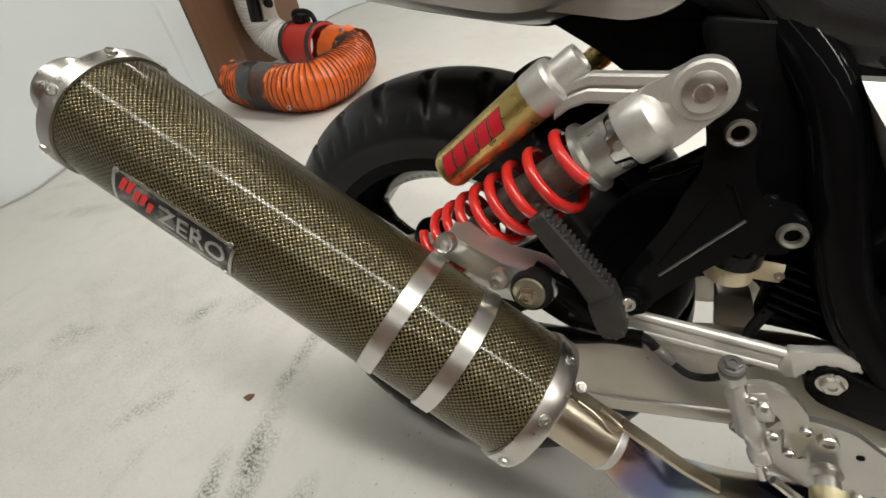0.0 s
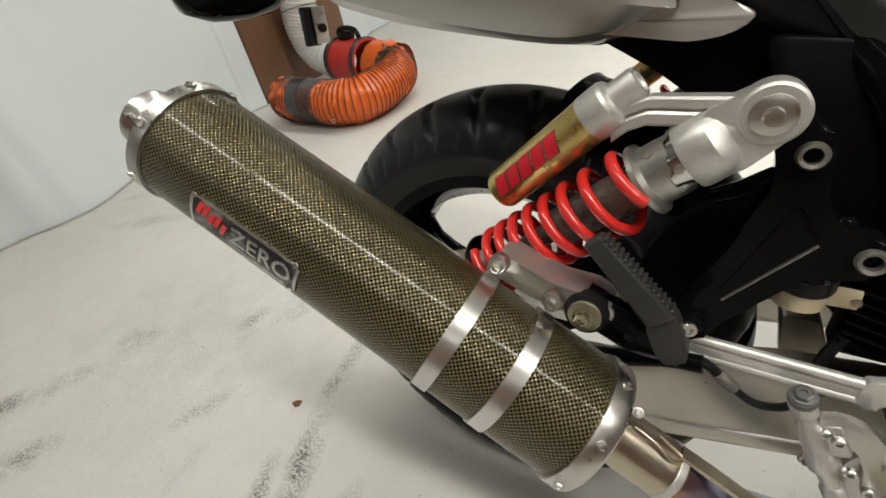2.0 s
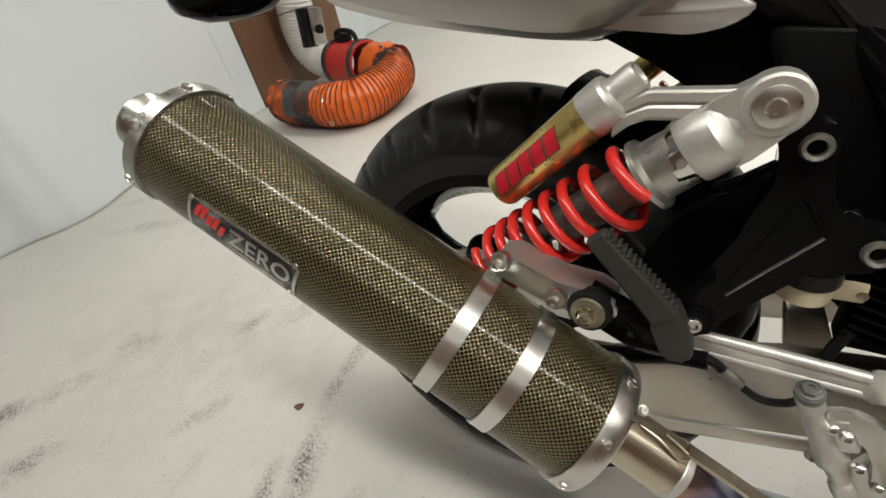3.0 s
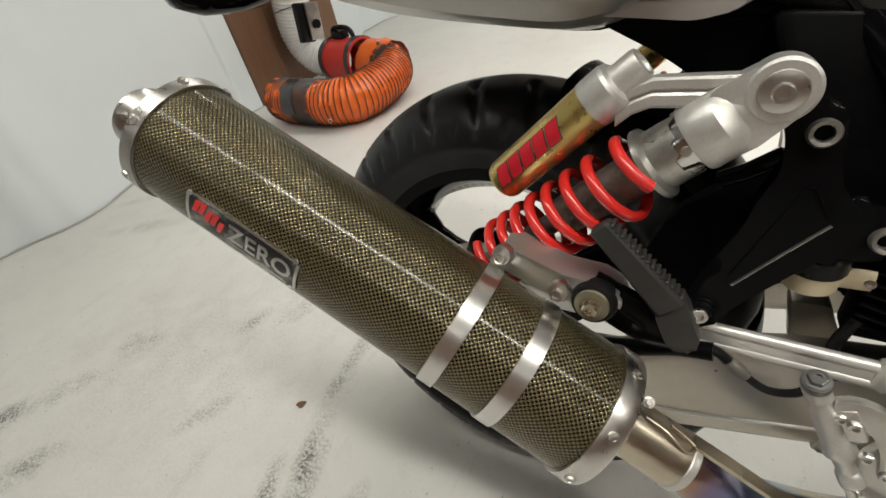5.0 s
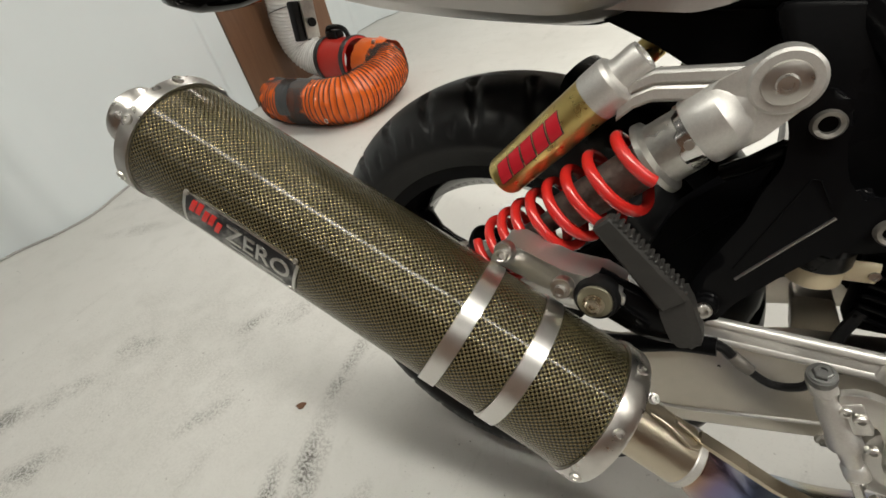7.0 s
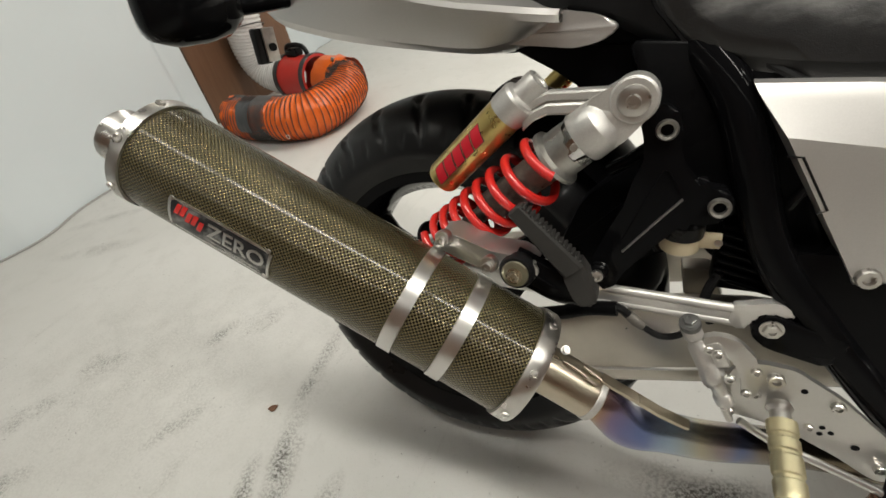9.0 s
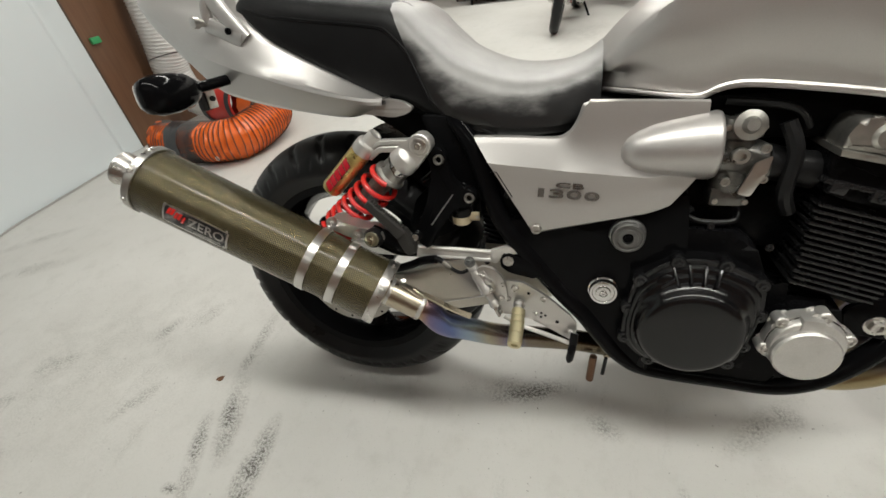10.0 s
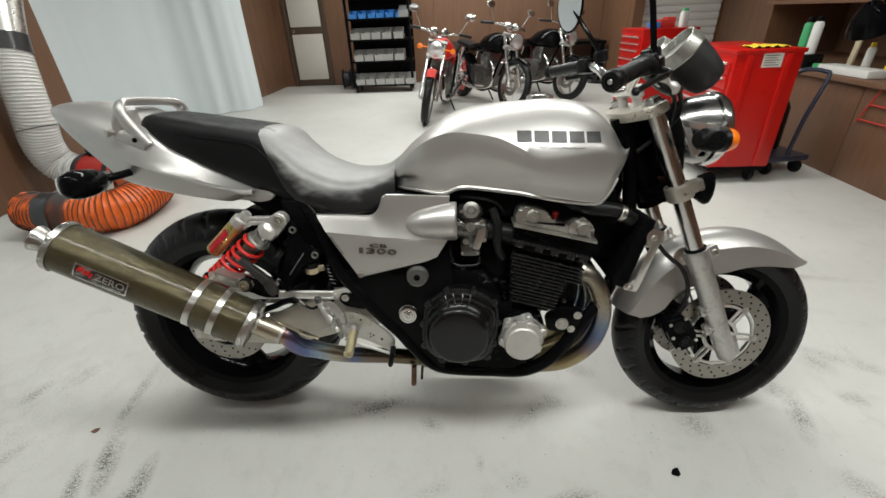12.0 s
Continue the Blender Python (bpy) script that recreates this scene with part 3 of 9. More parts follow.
# ---- special finishes of the motorcycle ----
def carbon_material():
    """Olive-tinted woven carbon under clear lacquer, on the sleeve's own unrolled coordinates."""
    m = bpy.data.materials.new("olive carbon weave")
    m.use_nodes = True
    nt = m.node_tree
    L = nt.links.new
    b = nt.nodes["Principled BSDF"]
    uv = nt.nodes.new("ShaderNodeUVMap")
    mp = nt.nodes.new("ShaderNodeMapping")
    mp.inputs["Scale"].default_value = (1 / 0.0044, 1 / 0.0044, 1)
    L(uv.outputs[0], mp.inputs[0])
    sep = nt.nodes.new("ShaderNodeSeparateXYZ")
    L(mp.outputs[0], sep.inputs[0])

    def maths(op, a, c=None):
        n = nt.nodes.new("ShaderNodeMath")
        n.operation = op
        for i, v in enumerate((a, c)):
            if v is None:
                continue
            if isinstance(v, (int, float)):
                n.inputs[i].default_value = v
            else:
                L(v, n.inputs[i])
        return n.outputs[0]

    sx = maths("SINE", maths("MULTIPLY", sep.outputs[0], 2 * math.pi))
    sy = maths("SINE", maths("MULTIPLY", sep.outputs[1], 2 * math.pi))
    weave = maths("MULTIPLY", sx, sy)
    rp = nt.nodes.new("ShaderNodeMapRange")
    rp.interpolation_type = "SMOOTHSTEP"
    rp.inputs["From Min"].default_value, rp.inputs["From Max"].default_value = -0.12, 0.36
    L(weave, rp.inputs[0])
    mx = nt.nodes.new("ShaderNodeMix")
    mx.data_type = "RGBA"
    mx.inputs["A"].default_value, mx.inputs["B"].default_value = (0.008, 0.0065, 0.0030, 1), (0.255, 0.212, 0.110, 1)
    L(rp.outputs[0], mx.inputs["Factor"])
    nz = nt.nodes.new("ShaderNodeTexNoise")
    nz.inputs["Scale"].default_value, nz.inputs["Detail"].default_value = 14, 4
    co = nt.nodes.new("ShaderNodeTexCoord")
    L(co.outputs["Object"], nz.inputs["Vector"])
    dk = nt.nodes.new("ShaderNodeMix")
    dk.data_type = "RGBA"
    dk.blend_type = "MULTIPLY"
    dk.inputs["B"].default_value = (0.72, 0.72, 0.72, 1)
    L(mx.outputs["Result"], dk.inputs["A"])
    L(nz.outputs["Fac"], dk.inputs["Factor"])
    L(dk.outputs["Result"], b.inputs["Base Color"])
    mt = nt.nodes.new("ShaderNodeMapRange")
    mt.inputs["To Min"].default_value, mt.inputs["To Max"].default_value = 0.05, 0.72
    L(rp.outputs[0], mt.inputs[0])
    L(mt.outputs[0], b.inputs["Metallic"])
    b.inputs["Roughness"].default_value = 0.25
    b.inputs["Specular IOR Level"].default_value = 0.25
    b.inputs["Coat Weight"].default_value = 0.28
    b.inputs["Coat Roughness"].default_value = 0.10
    bp = nt.nodes.new("ShaderNodeBump")
    bp.inputs["Strength"].default_value, bp.inputs["Distance"].default_value = 0.45, 0.0008
    L(weave, bp.inputs["Height"])
    L(bp.outputs[0], b.inputs["Normal"])
    return m


def titanium_material():
    """Heat-tinted exhaust pipe: straw, violet and blue bands along the pipe, brown further on."""
    m = bpy.data.materials.new("heat-tinted titanium")
    m.use_nodes = True
    nt = m.node_tree
    L = nt.links.new
    b = nt.nodes["Principled BSDF"]
    co = nt.nodes.new("ShaderNodeTexCoord")
    sp = nt.nodes.new("ShaderNodeSeparateXYZ")
    L(co.outputs["Object"], sp.inputs[0])
    nz = nt.nodes.new("ShaderNodeTexNoise")
    nz.inputs["Scale"].default_value = 18
    L(co.outputs["Object"], nz.inputs["Vector"])
    ad = nt.nodes.new("ShaderNodeMath")
    ad.operation = "MULTIPLY_ADD"
    ad.inputs[1].default_value = 0.035
    L(nz.outputs["Fac"], ad.inputs[0])
    L(sp.outputs[0], ad.inputs[2])
    rg = nt.nodes.new("ShaderNodeMapRange")
    rg.inputs["From Min"].default_value, rg.inputs["From Max"].default_value = 0.24, 0.56
    L(ad.outputs[0], rg.inputs[0])
    cr = nt.nodes.new("ShaderNodeValToRGB")
    e = cr.color_ramp.elements
    stops = [(0.0, (0.459, 0.407, 0.296)), (0.09, (0.459, 0.340, 0.163)), (0.13, (0.355, 0.222, 0.163)), (0.18, (0.200, 0.163, 0.281)), (0.27, (0.126, 0.163, 0.340)), (0.38, (0.296, 0.370, 0.459)),
             (0.47, (0.385, 0.348, 0.252)), (0.54, (0.244, 0.200, 0.200)), (0.60, (0.118, 0.148, 0.281)), (0.68, (0.178, 0.148, 0.118)), (1.0, (0.163, 0.133, 0.089))]
    e[0].position, e[0].color = stops[0][0], (*stops[0][1], 1)
    e[1].position, e[1].color = stops[-1][0], (*stops[-1][1], 1)
    for p, c in stops[1:-1]:
        n = e.new(p)
        n.color = (*c, 1)
    L(rg.outputs[0], cr.inputs[0])
    L(cr.outputs[0], b.inputs["Base Color"])
    b.inputs["Metallic"].default_value, b.inputs["Roughness"].default_value = 0.95, 0.27
    return m


def header_material():
    """Heat-tinted header: brown at the ports, blue lower down, straw below the engine."""
    m = material("tinted header pipe", (0.27, 0.235, 0.19), 0.32, 0.95, 0, 0.3, 9, 0.05, 80, 0.1)
    nt = m.node_tree
    L = nt.links.new
    co = nt.nodes.new("ShaderNodeTexCoord")
    sp = nt.nodes.new("ShaderNodeSeparateXYZ")
    L(co.outputs["Object"], sp.inputs[0])
    nz = nt.nodes.new("ShaderNodeTexNoise")
    nz.inputs["Scale"].default_value = 14
    L(co.outputs["Object"], nz.inputs["Vector"])
    ad = nt.nodes.new("ShaderNodeMath")
    ad.operation, ad.inputs[1].default_value = "MULTIPLY_ADD", 0.06
    L(nz.outputs["Fac"], ad.inputs[0])
    L(sp.outputs[2], ad.inputs[2])
    rg = nt.nodes.new("ShaderNodeMapRange")
    rg.inputs["From Min"].default_value, rg.inputs["From Max"].default_value = 0.20, 0.56
    L(ad.outputs[0], rg.inputs[0])
    cr = nt.nodes.new("ShaderNodeValToRGB")
    e = cr.color_ramp.elements
    e[0].position, e[0].color = 0.0, (0.30, 0.25, 0.16, 1)
    e[1].position, e[1].color = 1.0, (0.30, 0.27, 0.23, 1)
    for p, c in ((0.22, (0.38, 0.31, 0.17)), (0.32, (0.24, 0.19, 0.20)), (0.42, (0.13, 0.16, 0.27)), (0.55, (0.18, 0.22, 0.31)), (0.66, (0.30, 0.27, 0.24)), (0.8, (0.27, 0.22, 0.16))):
        n = e.new(p)
        n.color = (*c, 1)
    L(rg.outputs[0], cr.inputs[0])
    L(cr.outputs[0], nt.nodes["Principled BSDF"].inputs["Base Color"])
    return m


M["straw"] = material("straw-tinted stainless steel", (0.52, 0.46, 0.36), 0.26, 1.0, 0, 0.12, 30, 0.05, 200, 0.1, stain=0.25, stain_color=(0.40, 0.32, 0.22), stain_scale=14)
M["carbon"], M["titanium"], M["header"] = carbon_material(), titanium_material(), header_material()

# ---- the motorcycle, in its own frame: x ahead, y to its left, z up, leaning on its stand ----
bike = thing("motorcycle", "silver and black roadster motorcycle leaning on its side stand", "motorcycle",
             Matrix.Translation((0.033, 0.004, 0)) @ pose(0, 0, 0, 0, 0, -0.45) @ pose(0, 0, 0, -10.0, 0, 0))
WF, WR = Vector((1.469, 0, 0.2865)), Vector((-0.004, 0, 0.335))
RAKE = Vector((-0.39, 0, 0.921)).normalized()
PIVOT = WF + 0.035 * Vector((-0.921, 0, -0.39))
STEER = Matrix.Translation(PIVOT) @ Matrix.Rotation(radians(4.2), 4, RAKE) @ Matrix.Translation(-PIVOT)


def on_fork(s, y=0.0, fwd=0.0):
    """A point of the unsteered fork: s along it up from the axle, y to its left, fwd ahead of the legs."""
    return WF + s * RAKE + Vector((0.921 * (fwd - 0.014), y, 0.39 * (fwd - 0.014)))


def tyre_mesh(R, w, rim, blocks, depth=0.006, nseg=480):
    """Tyre with cut slanting grooves."""
    bm, rings = bmesh.new(), []
    prof = []
    n = 44
    crown = w * 0.47
    for i in range(n + 1):
        b = -1 + 2 * i / n
        a = b * radians(118)
        y = 0.5 * w * math.sin(min(max(a, -math.pi / 2), math.pi / 2)) if abs(b) < 0.763 else math.copysign(0.5 * w - (abs(b) - 0.763) / 0.237 * w * 0.10, b)
        if abs(b) < 0.763:
            r = R - crown * (1 - math.cos(a)) * 0.86
        else:
            r0 = R - crown * 0.86
            r = r0 - (abs(b) - 0.763) / 0.237 * (r0 - rim)
        prof.append((r, y, b))
    for k in range(nseg):
        th = 2 * math.pi * k / nseg
        ring = []
        for r, y, b in prof:
            ab = abs(b)
            d = 0.0
            if 0.10 < ab < 0.70:
                f = (blocks * th / (2 * math.pi) + (0.5 if b > 0 else 0) + 0.9 * ab) % 1.0
                if f < 0.17 and ab < 0.56:
                    d = depth
                f2 = (2 * blocks * th / (2 * math.pi) + 0.3 - 0.7 * ab) % 1.0
                if f2 < 0.2 and 0.52 < ab < 0.66:
                    d = depth * 0.8
            ring.append((math.cos(th) * (r - d), y, math.sin(th) * (r - d)))
        rings.append(ring)
    vs = [[bm.verts.new(p) for p in ring] for ring in rings]
    for k in range(nseg):
        a, c = vs[k], vs[(k + 1) % nseg]
        for i in range(n):
            bm.faces.new((a[i], a[i + 1], c[i + 1], c[i]))
    return bm


def ring_y(bm, prof, seg=64, m=Matrix()):
    """A closed ring of revolution about y; prof: (radius, y)."""
    rings = [[m @ Vector((r * math.cos(2 * math.pi * k / seg), y, r * math.sin(2 * math.pi * k / seg))) for r, y in prof] for k in range(seg)]
    vs = [[bm.verts.new(p) for p in ring] for ring in rings]
    n = len(prof)
    for k in range(seg):
        a, b = vs[k], vs[(k + 1) % seg]
        for i in range(n):
            bm.faces.new((a[i], a[(i + 1) % n], b[(i + 1) % n], b[i]))
    return bm


def rotor_ring(r0, r1, t, y):
    """A brake disc's flat rotor ring."""
    bm = bmesh.new()
    ring_y(bm, [(r0, y - t / 2), (r1, y - t / 2), (r1, y + t / 2), (r0, y + t / 2)], 96)
    return bm


def wheel(name, centre, R, w, rim_r, spokes, m, blocks, turn, parent):
    wh = part(name, ring_y(bmesh.new(), [(rim_r + 0.012, -w * 0.40), (rim_r + 0.012, -w * 0.37), (rim_r - 0.006, -w * 0.33), (rim_r - 0.028, -w * 0.2), (rim_r - 0.032, 0), (rim_r - 0.028, w * 0.2), (rim_r - 0.006, w * 0.33),
                                         (rim_r + 0.012, w * 0.37), (rim_r + 0.012, w * 0.40), (rim_r - 0.014, w * 0.38), (rim_r - 0.035, w * 0.2), (rim_r - 0.037, 0), (rim_r - 0.035, -w * 0.2), (rim_r - 0.014, -w * 0.38)], 96),
              M["black_gloss"], parent, "black cast rim", m @ Matrix.Translation(centre))
    part("tyre", tyre_mesh(R, w, rim_r + 0.004, blocks), M["rubber"], wh, "worn black tyre with slanted grooves", angle=50)
    for k in range(spokes):
        a = turn + 2 * math.pi * k / spokes
        u, v = Vector((math.cos(a), 0, math.sin(a))), Vector((-math.sin(a), 0, math.cos(a)))
        bm, rings = bmesh.new(), []
        for r, hw, ht in ((0.035, 0.028, 0.032), (0.08, 0.024, 0.026), (0.13, 0.022, 0.022), (rim_r - 0.07, 0.026, 0.022), (rim_r - 0.045, 0.042, 0.026), (rim_r - 0.034, 0.07, 0.03)):
            rings.append([u * r + v * (hw * math.cos(t)) + Vector((0, ht * math.sin(t), 0)) for t in [i * math.pi / 8 for i in range(16)]])
        loft(bm, rings)
        part("spoke", bm, M["black_gloss"], wh)
    bm = bmesh.new()
    lathe(bm, [(0.012, -0.075), (0.036, -0.075), (0.044, -0.06), (0.044, 0.06), (0.036, 0.075), (0.012, 0.075)], frame_of((0, 0, 0), (0, 1, 0)), 32)
    part("hub", bm, M["black_gloss"], wh)
    return wh


def disc(parent, r0, r1, y, carrier, nh, bobbins=6, mat="disc", turn=0.0):
    d = part("brake_disc", rotor_ring(r0, r1, 0.0045, y), M[mat], parent, "drilled steel brake disc")
    bm = bmesh.new()
    for k in range(nh):
        for j, f in enumerate((0.18, 0.5, 0.82)):
            a = 2 * math.pi * (k + j * 0.33) / nh
            r = r0 + (r1 - r0) * f
            lathe(bm, [(0.0, -0.0029), (0.0034, -0.0029), (0.0034, 0.0029), (0.0, 0.0029)], frame_of((r * math.cos(a), y, r * math.sin(a)), (0, 1, 0)), 8)
    tagged(part("drill_holes", bm, M["black"], d), kind="stuff")
    bm = bmesh.new()
    arms = []
    ring_y(bm, [(0.040, y - 0.003), (0.050, y - 0.003), (0.050, y + 0.003), (0.040, y + 0.003)], 48)
    for k in range(bobbins):
        a = turn + 2 * math.pi * k / bobbins
        for s in (-0.15, 0.15):
            p0, p1 = (0.050 * math.cos(a + s), y, 0.050 * math.sin(a + s)), ((r0 - 0.006) * math.cos(a + s * 0.55), y, (r0 - 0.006) * math.sin(a + s * 0.55))
            arms.append((p0, p1))
    ring_y(bm, [(r0 - 0.012, y - 0.003), (r0 - 0.005, y - 0.003), (r0 - 0.005, y + 0.003), (r0 - 0.012, y + 0.003)], 64)
    part("carrier", bm, M[carrier], d, "alloy disc carrier")
    for p0, p1 in arms:
        part("carrier_arm", tube(bmesh.new(), [p0, p1], 0.0042, 6), M[carrier], d)
    for k in range(bobbins):
        a = turn + 2 * math.pi * k / bobbins
        bolt(d, (r0 * 0.96 * math.cos(a), y - 0.004, r0 * 0.96 * math.sin(a)), (0, -1, 0), 0.008, "steel", "hex", "bobbin")
    return d


rear = wheel("rear_wheel", WR, 0.335, 0.182, 0.229, 3, Matrix(), 26, 0.6, bike)
disc(rear, 0.085, 0.128, -0.085, "black_gloss", 16, 5)
front = wheel("front_wheel", WF, 0.2865, 0.120, 0.208, 3, STEER, 24, 0.55, bike)
for y in (-0.066, 0.066):
    disc(front, 0.102, 0.1455, y, "aluminium", 22, 6, turn=0.93)

# ---- fork, steering and front fender ----
for s in (-1, 1):
    y = 0.103 * s
    bm = bmesh.new()
    lathe(bm, [(0.020, -0.05), (0.024, -0.045), (0.027, 0.0), (0.026, 0.05), (0.0275, 0.09), (0.028, 0.25), (0.0295, 0.275), (0.0305, 0.302), (0.0295, 0.309), (0.024, 0.311)], frame_of(on_fork(0, y), RAKE), 28)
    box(bm, (0.05, 0.024, 0.07), frame_of(on_fork(-0.012, y, 0.012), RAKE), 0.01)
    sl = part("fork_slider", bm, M["slider"], bike, "grey cast fork slider", STEER)
    bolt(sl, on_fork(-0.02, y - 0.013, 0.005), (0, -1, 0), 0.011, "steel")
    bm = bmesh.new()
    lathe(bm, [(0.0215, 0.29), (0.0215, 0.705)], frame_of(on_fork(0, y), RAKE), 28)
    part("fork_tube", bm, M["chrome"], bike, "polished fork tube", STEER)
    bm = bmesh.new()
    lathe(bm, [(0.0225, 0.305), (0.0268, 0.307), (0.0272, 0.314), (0.0225, 0.317)], frame_of(on_fork(0, y), RAKE), 28)
    part("dust_seal", bm, M["black"], bike, "", STEER)
    # fender lug and the two caliper lugs on the leg
    for q, ln, w_ in ((on_fork(0.285, y, 0.034), 0.036, 0.030), (on_fork(0.125, y, -0.030), 0.030, 0.034), (on_fork(0.065, y, -0.034), 0.034, 0.030)):
        bm = bmesh.new()
        box(bm, (w_, 0.020, ln), frame_of(q, RAKE, (0, 1, 0)) @ Matrix.Rotation(radians(90), 4, "Z"), 0.007)
        part("lug", bm, M["slider"], sl, "", STEER)
        bolt(sl, STEER @ (q + Vector((0, -0.011, 0))), (0, -1, 0), 0.0085, "steel")
    # brake caliper behind the leg: two halves over the disc, with piston bosses and a bridge
    cal = STEER @ Matrix.Translation(on_fork(0.080, 0.066 * s, -0.098)) @ Matrix.Rotation(radians(-28), 4, "Y")
    for k, dy in enumerate((-0.024, 0.008)):
        bm = bmesh.new()
        prism(bm, rounded([(-0.030, -0.050), (0.022, -0.052), (0.034, -0.020), (0.034, 0.026), (0.020, 0.052), (-0.026, 0.050), (-0.036, 0.020), (-0.036, -0.022)], 0.010), 0.016, side(dy), 0.004)
        if k == 0:
            ca = part("brake_caliper", bm, M["black"], bike, "black four-piston brake caliper", cal)
        else:
            part("caliper_half", bm, M["black"], ca)
    for b in (-0.026, 0.026):
        bm = bmesh.new()
        lathe(bm, [(0.0, 0.004), (0.012, 0.004), (0.013, 0.007), (0.017, 0.007), (0.017, -0.004), (0, -0.004)], frame_of((-0.002, -0.042, b), (0, -1, 0)), 20)
        part("piston_boss", bm, M["plastic"], ca)
    for a, b in ((-0.026, -0.040), (-0.028, 0.0), (-0.020, 0.042), (0.026, -0.036), (0.024, 0.040)):
        bolt(ca, (a, -0.040, b), (0, -1, 0), 0.0048, "steel")
    bm = bmesh.new()
    tube(bm, [(-0.032, -0.02, -0.046), (-0.046, -0.02, -0.050), (-0.049, -0.02, -0.051)], [0.004, 0.004, 0.0025], 8)
    part("bleed_nipple", bm, M["steel"], ca)
    bm = bmesh.new()
    tube(bm, spline([on_fork(0.12, y * 0.8, -0.10), on_fork(0.19, y * 0.98, -0.052), on_fork(0.265, y, -0.046), on_fork(0.335, y * 0.9, -0.075), on_fork(0.45, y * 0.45, -0.10)], 6), 0.006, 8)
    part("brake_hose", bm, M["rubber"], bike, "", STEER)
# lower and upper yokes
bm = bmesh.new()
prism(bm, rounded([(-0.112, -0.022), (-0.112, 0.022), (-0.05, 0.026), (0.05, 0.026), (0.112, 0.022), (0.112, -0.022), (0.05, -0.066), (-0.05, -0.066)], 0.02), 0.030, STEER @ frame_of(on_fork(0.463), RAKE, (0.921, 0, 0.39)) @ Matrix.Rotation(radians(-90), 4, "Z"), 0.005)
yl = part("lower_yoke", bm, M["black"], bike, "black lower fork yoke with alloy clamps")
for s in (-1, 1):
    bm = bmesh.new()
    lathe(bm, [(0.0225, 0.458), (0.0318, 0.460), (0.033, 0.464), (0.033, 0.492), (0.0318, 0.497), (0.0225, 0.499)], STEER @ frame_of(on_fork(0, 0.103 * s), RAKE), 32)
    part("fork_clamp", bm, M["yoke"], yl, "cast alloy fork clamp")
    bm = bmesh.new()
    for d in (-0.009, 0.009):
        box(bm, (0.036, 0.014, 0.030), STEER @ frame_of(on_fork(0.478, 0.103 * s + d, 0.040), RAKE, (0.921, 0, 0.39)), 0.005)
    part("pinch_lug", bm, M["yoke"], yl)
    for d in (-0.008, 0.008):
        bolt(yl, STEER @ on_fork(0.478 + d, 0.103 * s - 0.017, 0.047), (0, -1, 0), 0.006, "steel")
bm = bmesh.new()
prism(bm, rounded([(-0.145, -0.028), (-0.13, 0.03), (-0.05, 0.012), (0.05, 0.012), (0.13, 0.03), (0.145, -0.028), (0.06, -0.058), (-0.06, -0.058)], 0.018), 0.024, STEER @ frame_of(on_fork(0.688), RAKE, (0.921, 0, 0.39)) @ Matrix.Rotation(radians(-90), 4, "Z"), 0.006)
yu = part("upper_yoke", bm, M["yoke"], bike, "cast alloy upper fork yoke")
for s in (-1, 1):
    bolt(yu, STEER @ on_fork(0.711, 0.103 * s), RAKE, 0.021, "chrome", "hex", "fork_cap")
    bm = bmesh.new()
    lathe(bm, [(0.014, 0), (0.012, 0.008), (0.012, 0.03), (0.017, 0.036), (0.017, 0.058), (0.013, 0.064), (0, 0.064)], STEER @ frame_of(on_fork(0.702, 0.045 * s, -0.015), (-0.15, 0, 0.98)), 20)
    part("bar_riser", bm, M["cast"], yu)
# steering stem and headlamp stays
bm = bmesh.new()
tube(bm, [STEER @ on_fork(0.44, 0, -0.035), STEER @ on_fork(0.70, 0, -0.035)], 0.036, 20)
part("steering_head", bm, M["black_gloss"], bike)
for s in (-1, 1):
    bm = bmesh.new()
    y = 0.128 if s > 0 else -0.124
    for bar in ([(1.240, 0.899), (1.338, 0.883), (1.336, 0.868), (1.246, 0.882)], [(1.240, 0.898), (1.256, 0.896), (1.290, 0.822), (1.274, 0.815)], [(1.274, 0.816), (1.292, 0.830), (1.300, 0.828), (1.288, 0.812)], [(1.338, 0.882), (1.330, 0.862), (1.286, 0.826), (1.282, 0.836), (1.316, 0.868)]):
        prism(bm, bar, 0.004, STEER @ side(y), 0.0012)
    part("headlamp_stay", bm, M["plate"], bike, "brushed alloy headlamp stay with a triangular opening")

# black wiring cover between the fork legs, behind the headlamp
bm = bmesh.new()
loft(bm, [[STEER @ Vector((x, y * w_, z)) for x, y in ((x0, -1), (x0 + 0.012, -1.12), (x1 - 0.012, -1.12), (x1, -1), (x1, 1), (x1 - 0.012, 1.12), (x0 + 0.012, 1.12), (x0, 1))] for z, x0, x1, w_ in ((0.755, 1.235, 1.290, 0.050), (0.775, 1.228, 1.296, 0.064), (0.860, 1.205, 1.285, 0.068), (0.925, 1.190, 1.262, 0.060))])
part("wiring_cover", bm, M["black"], bike, "black wiring cover behind the headlamp", angle=40)

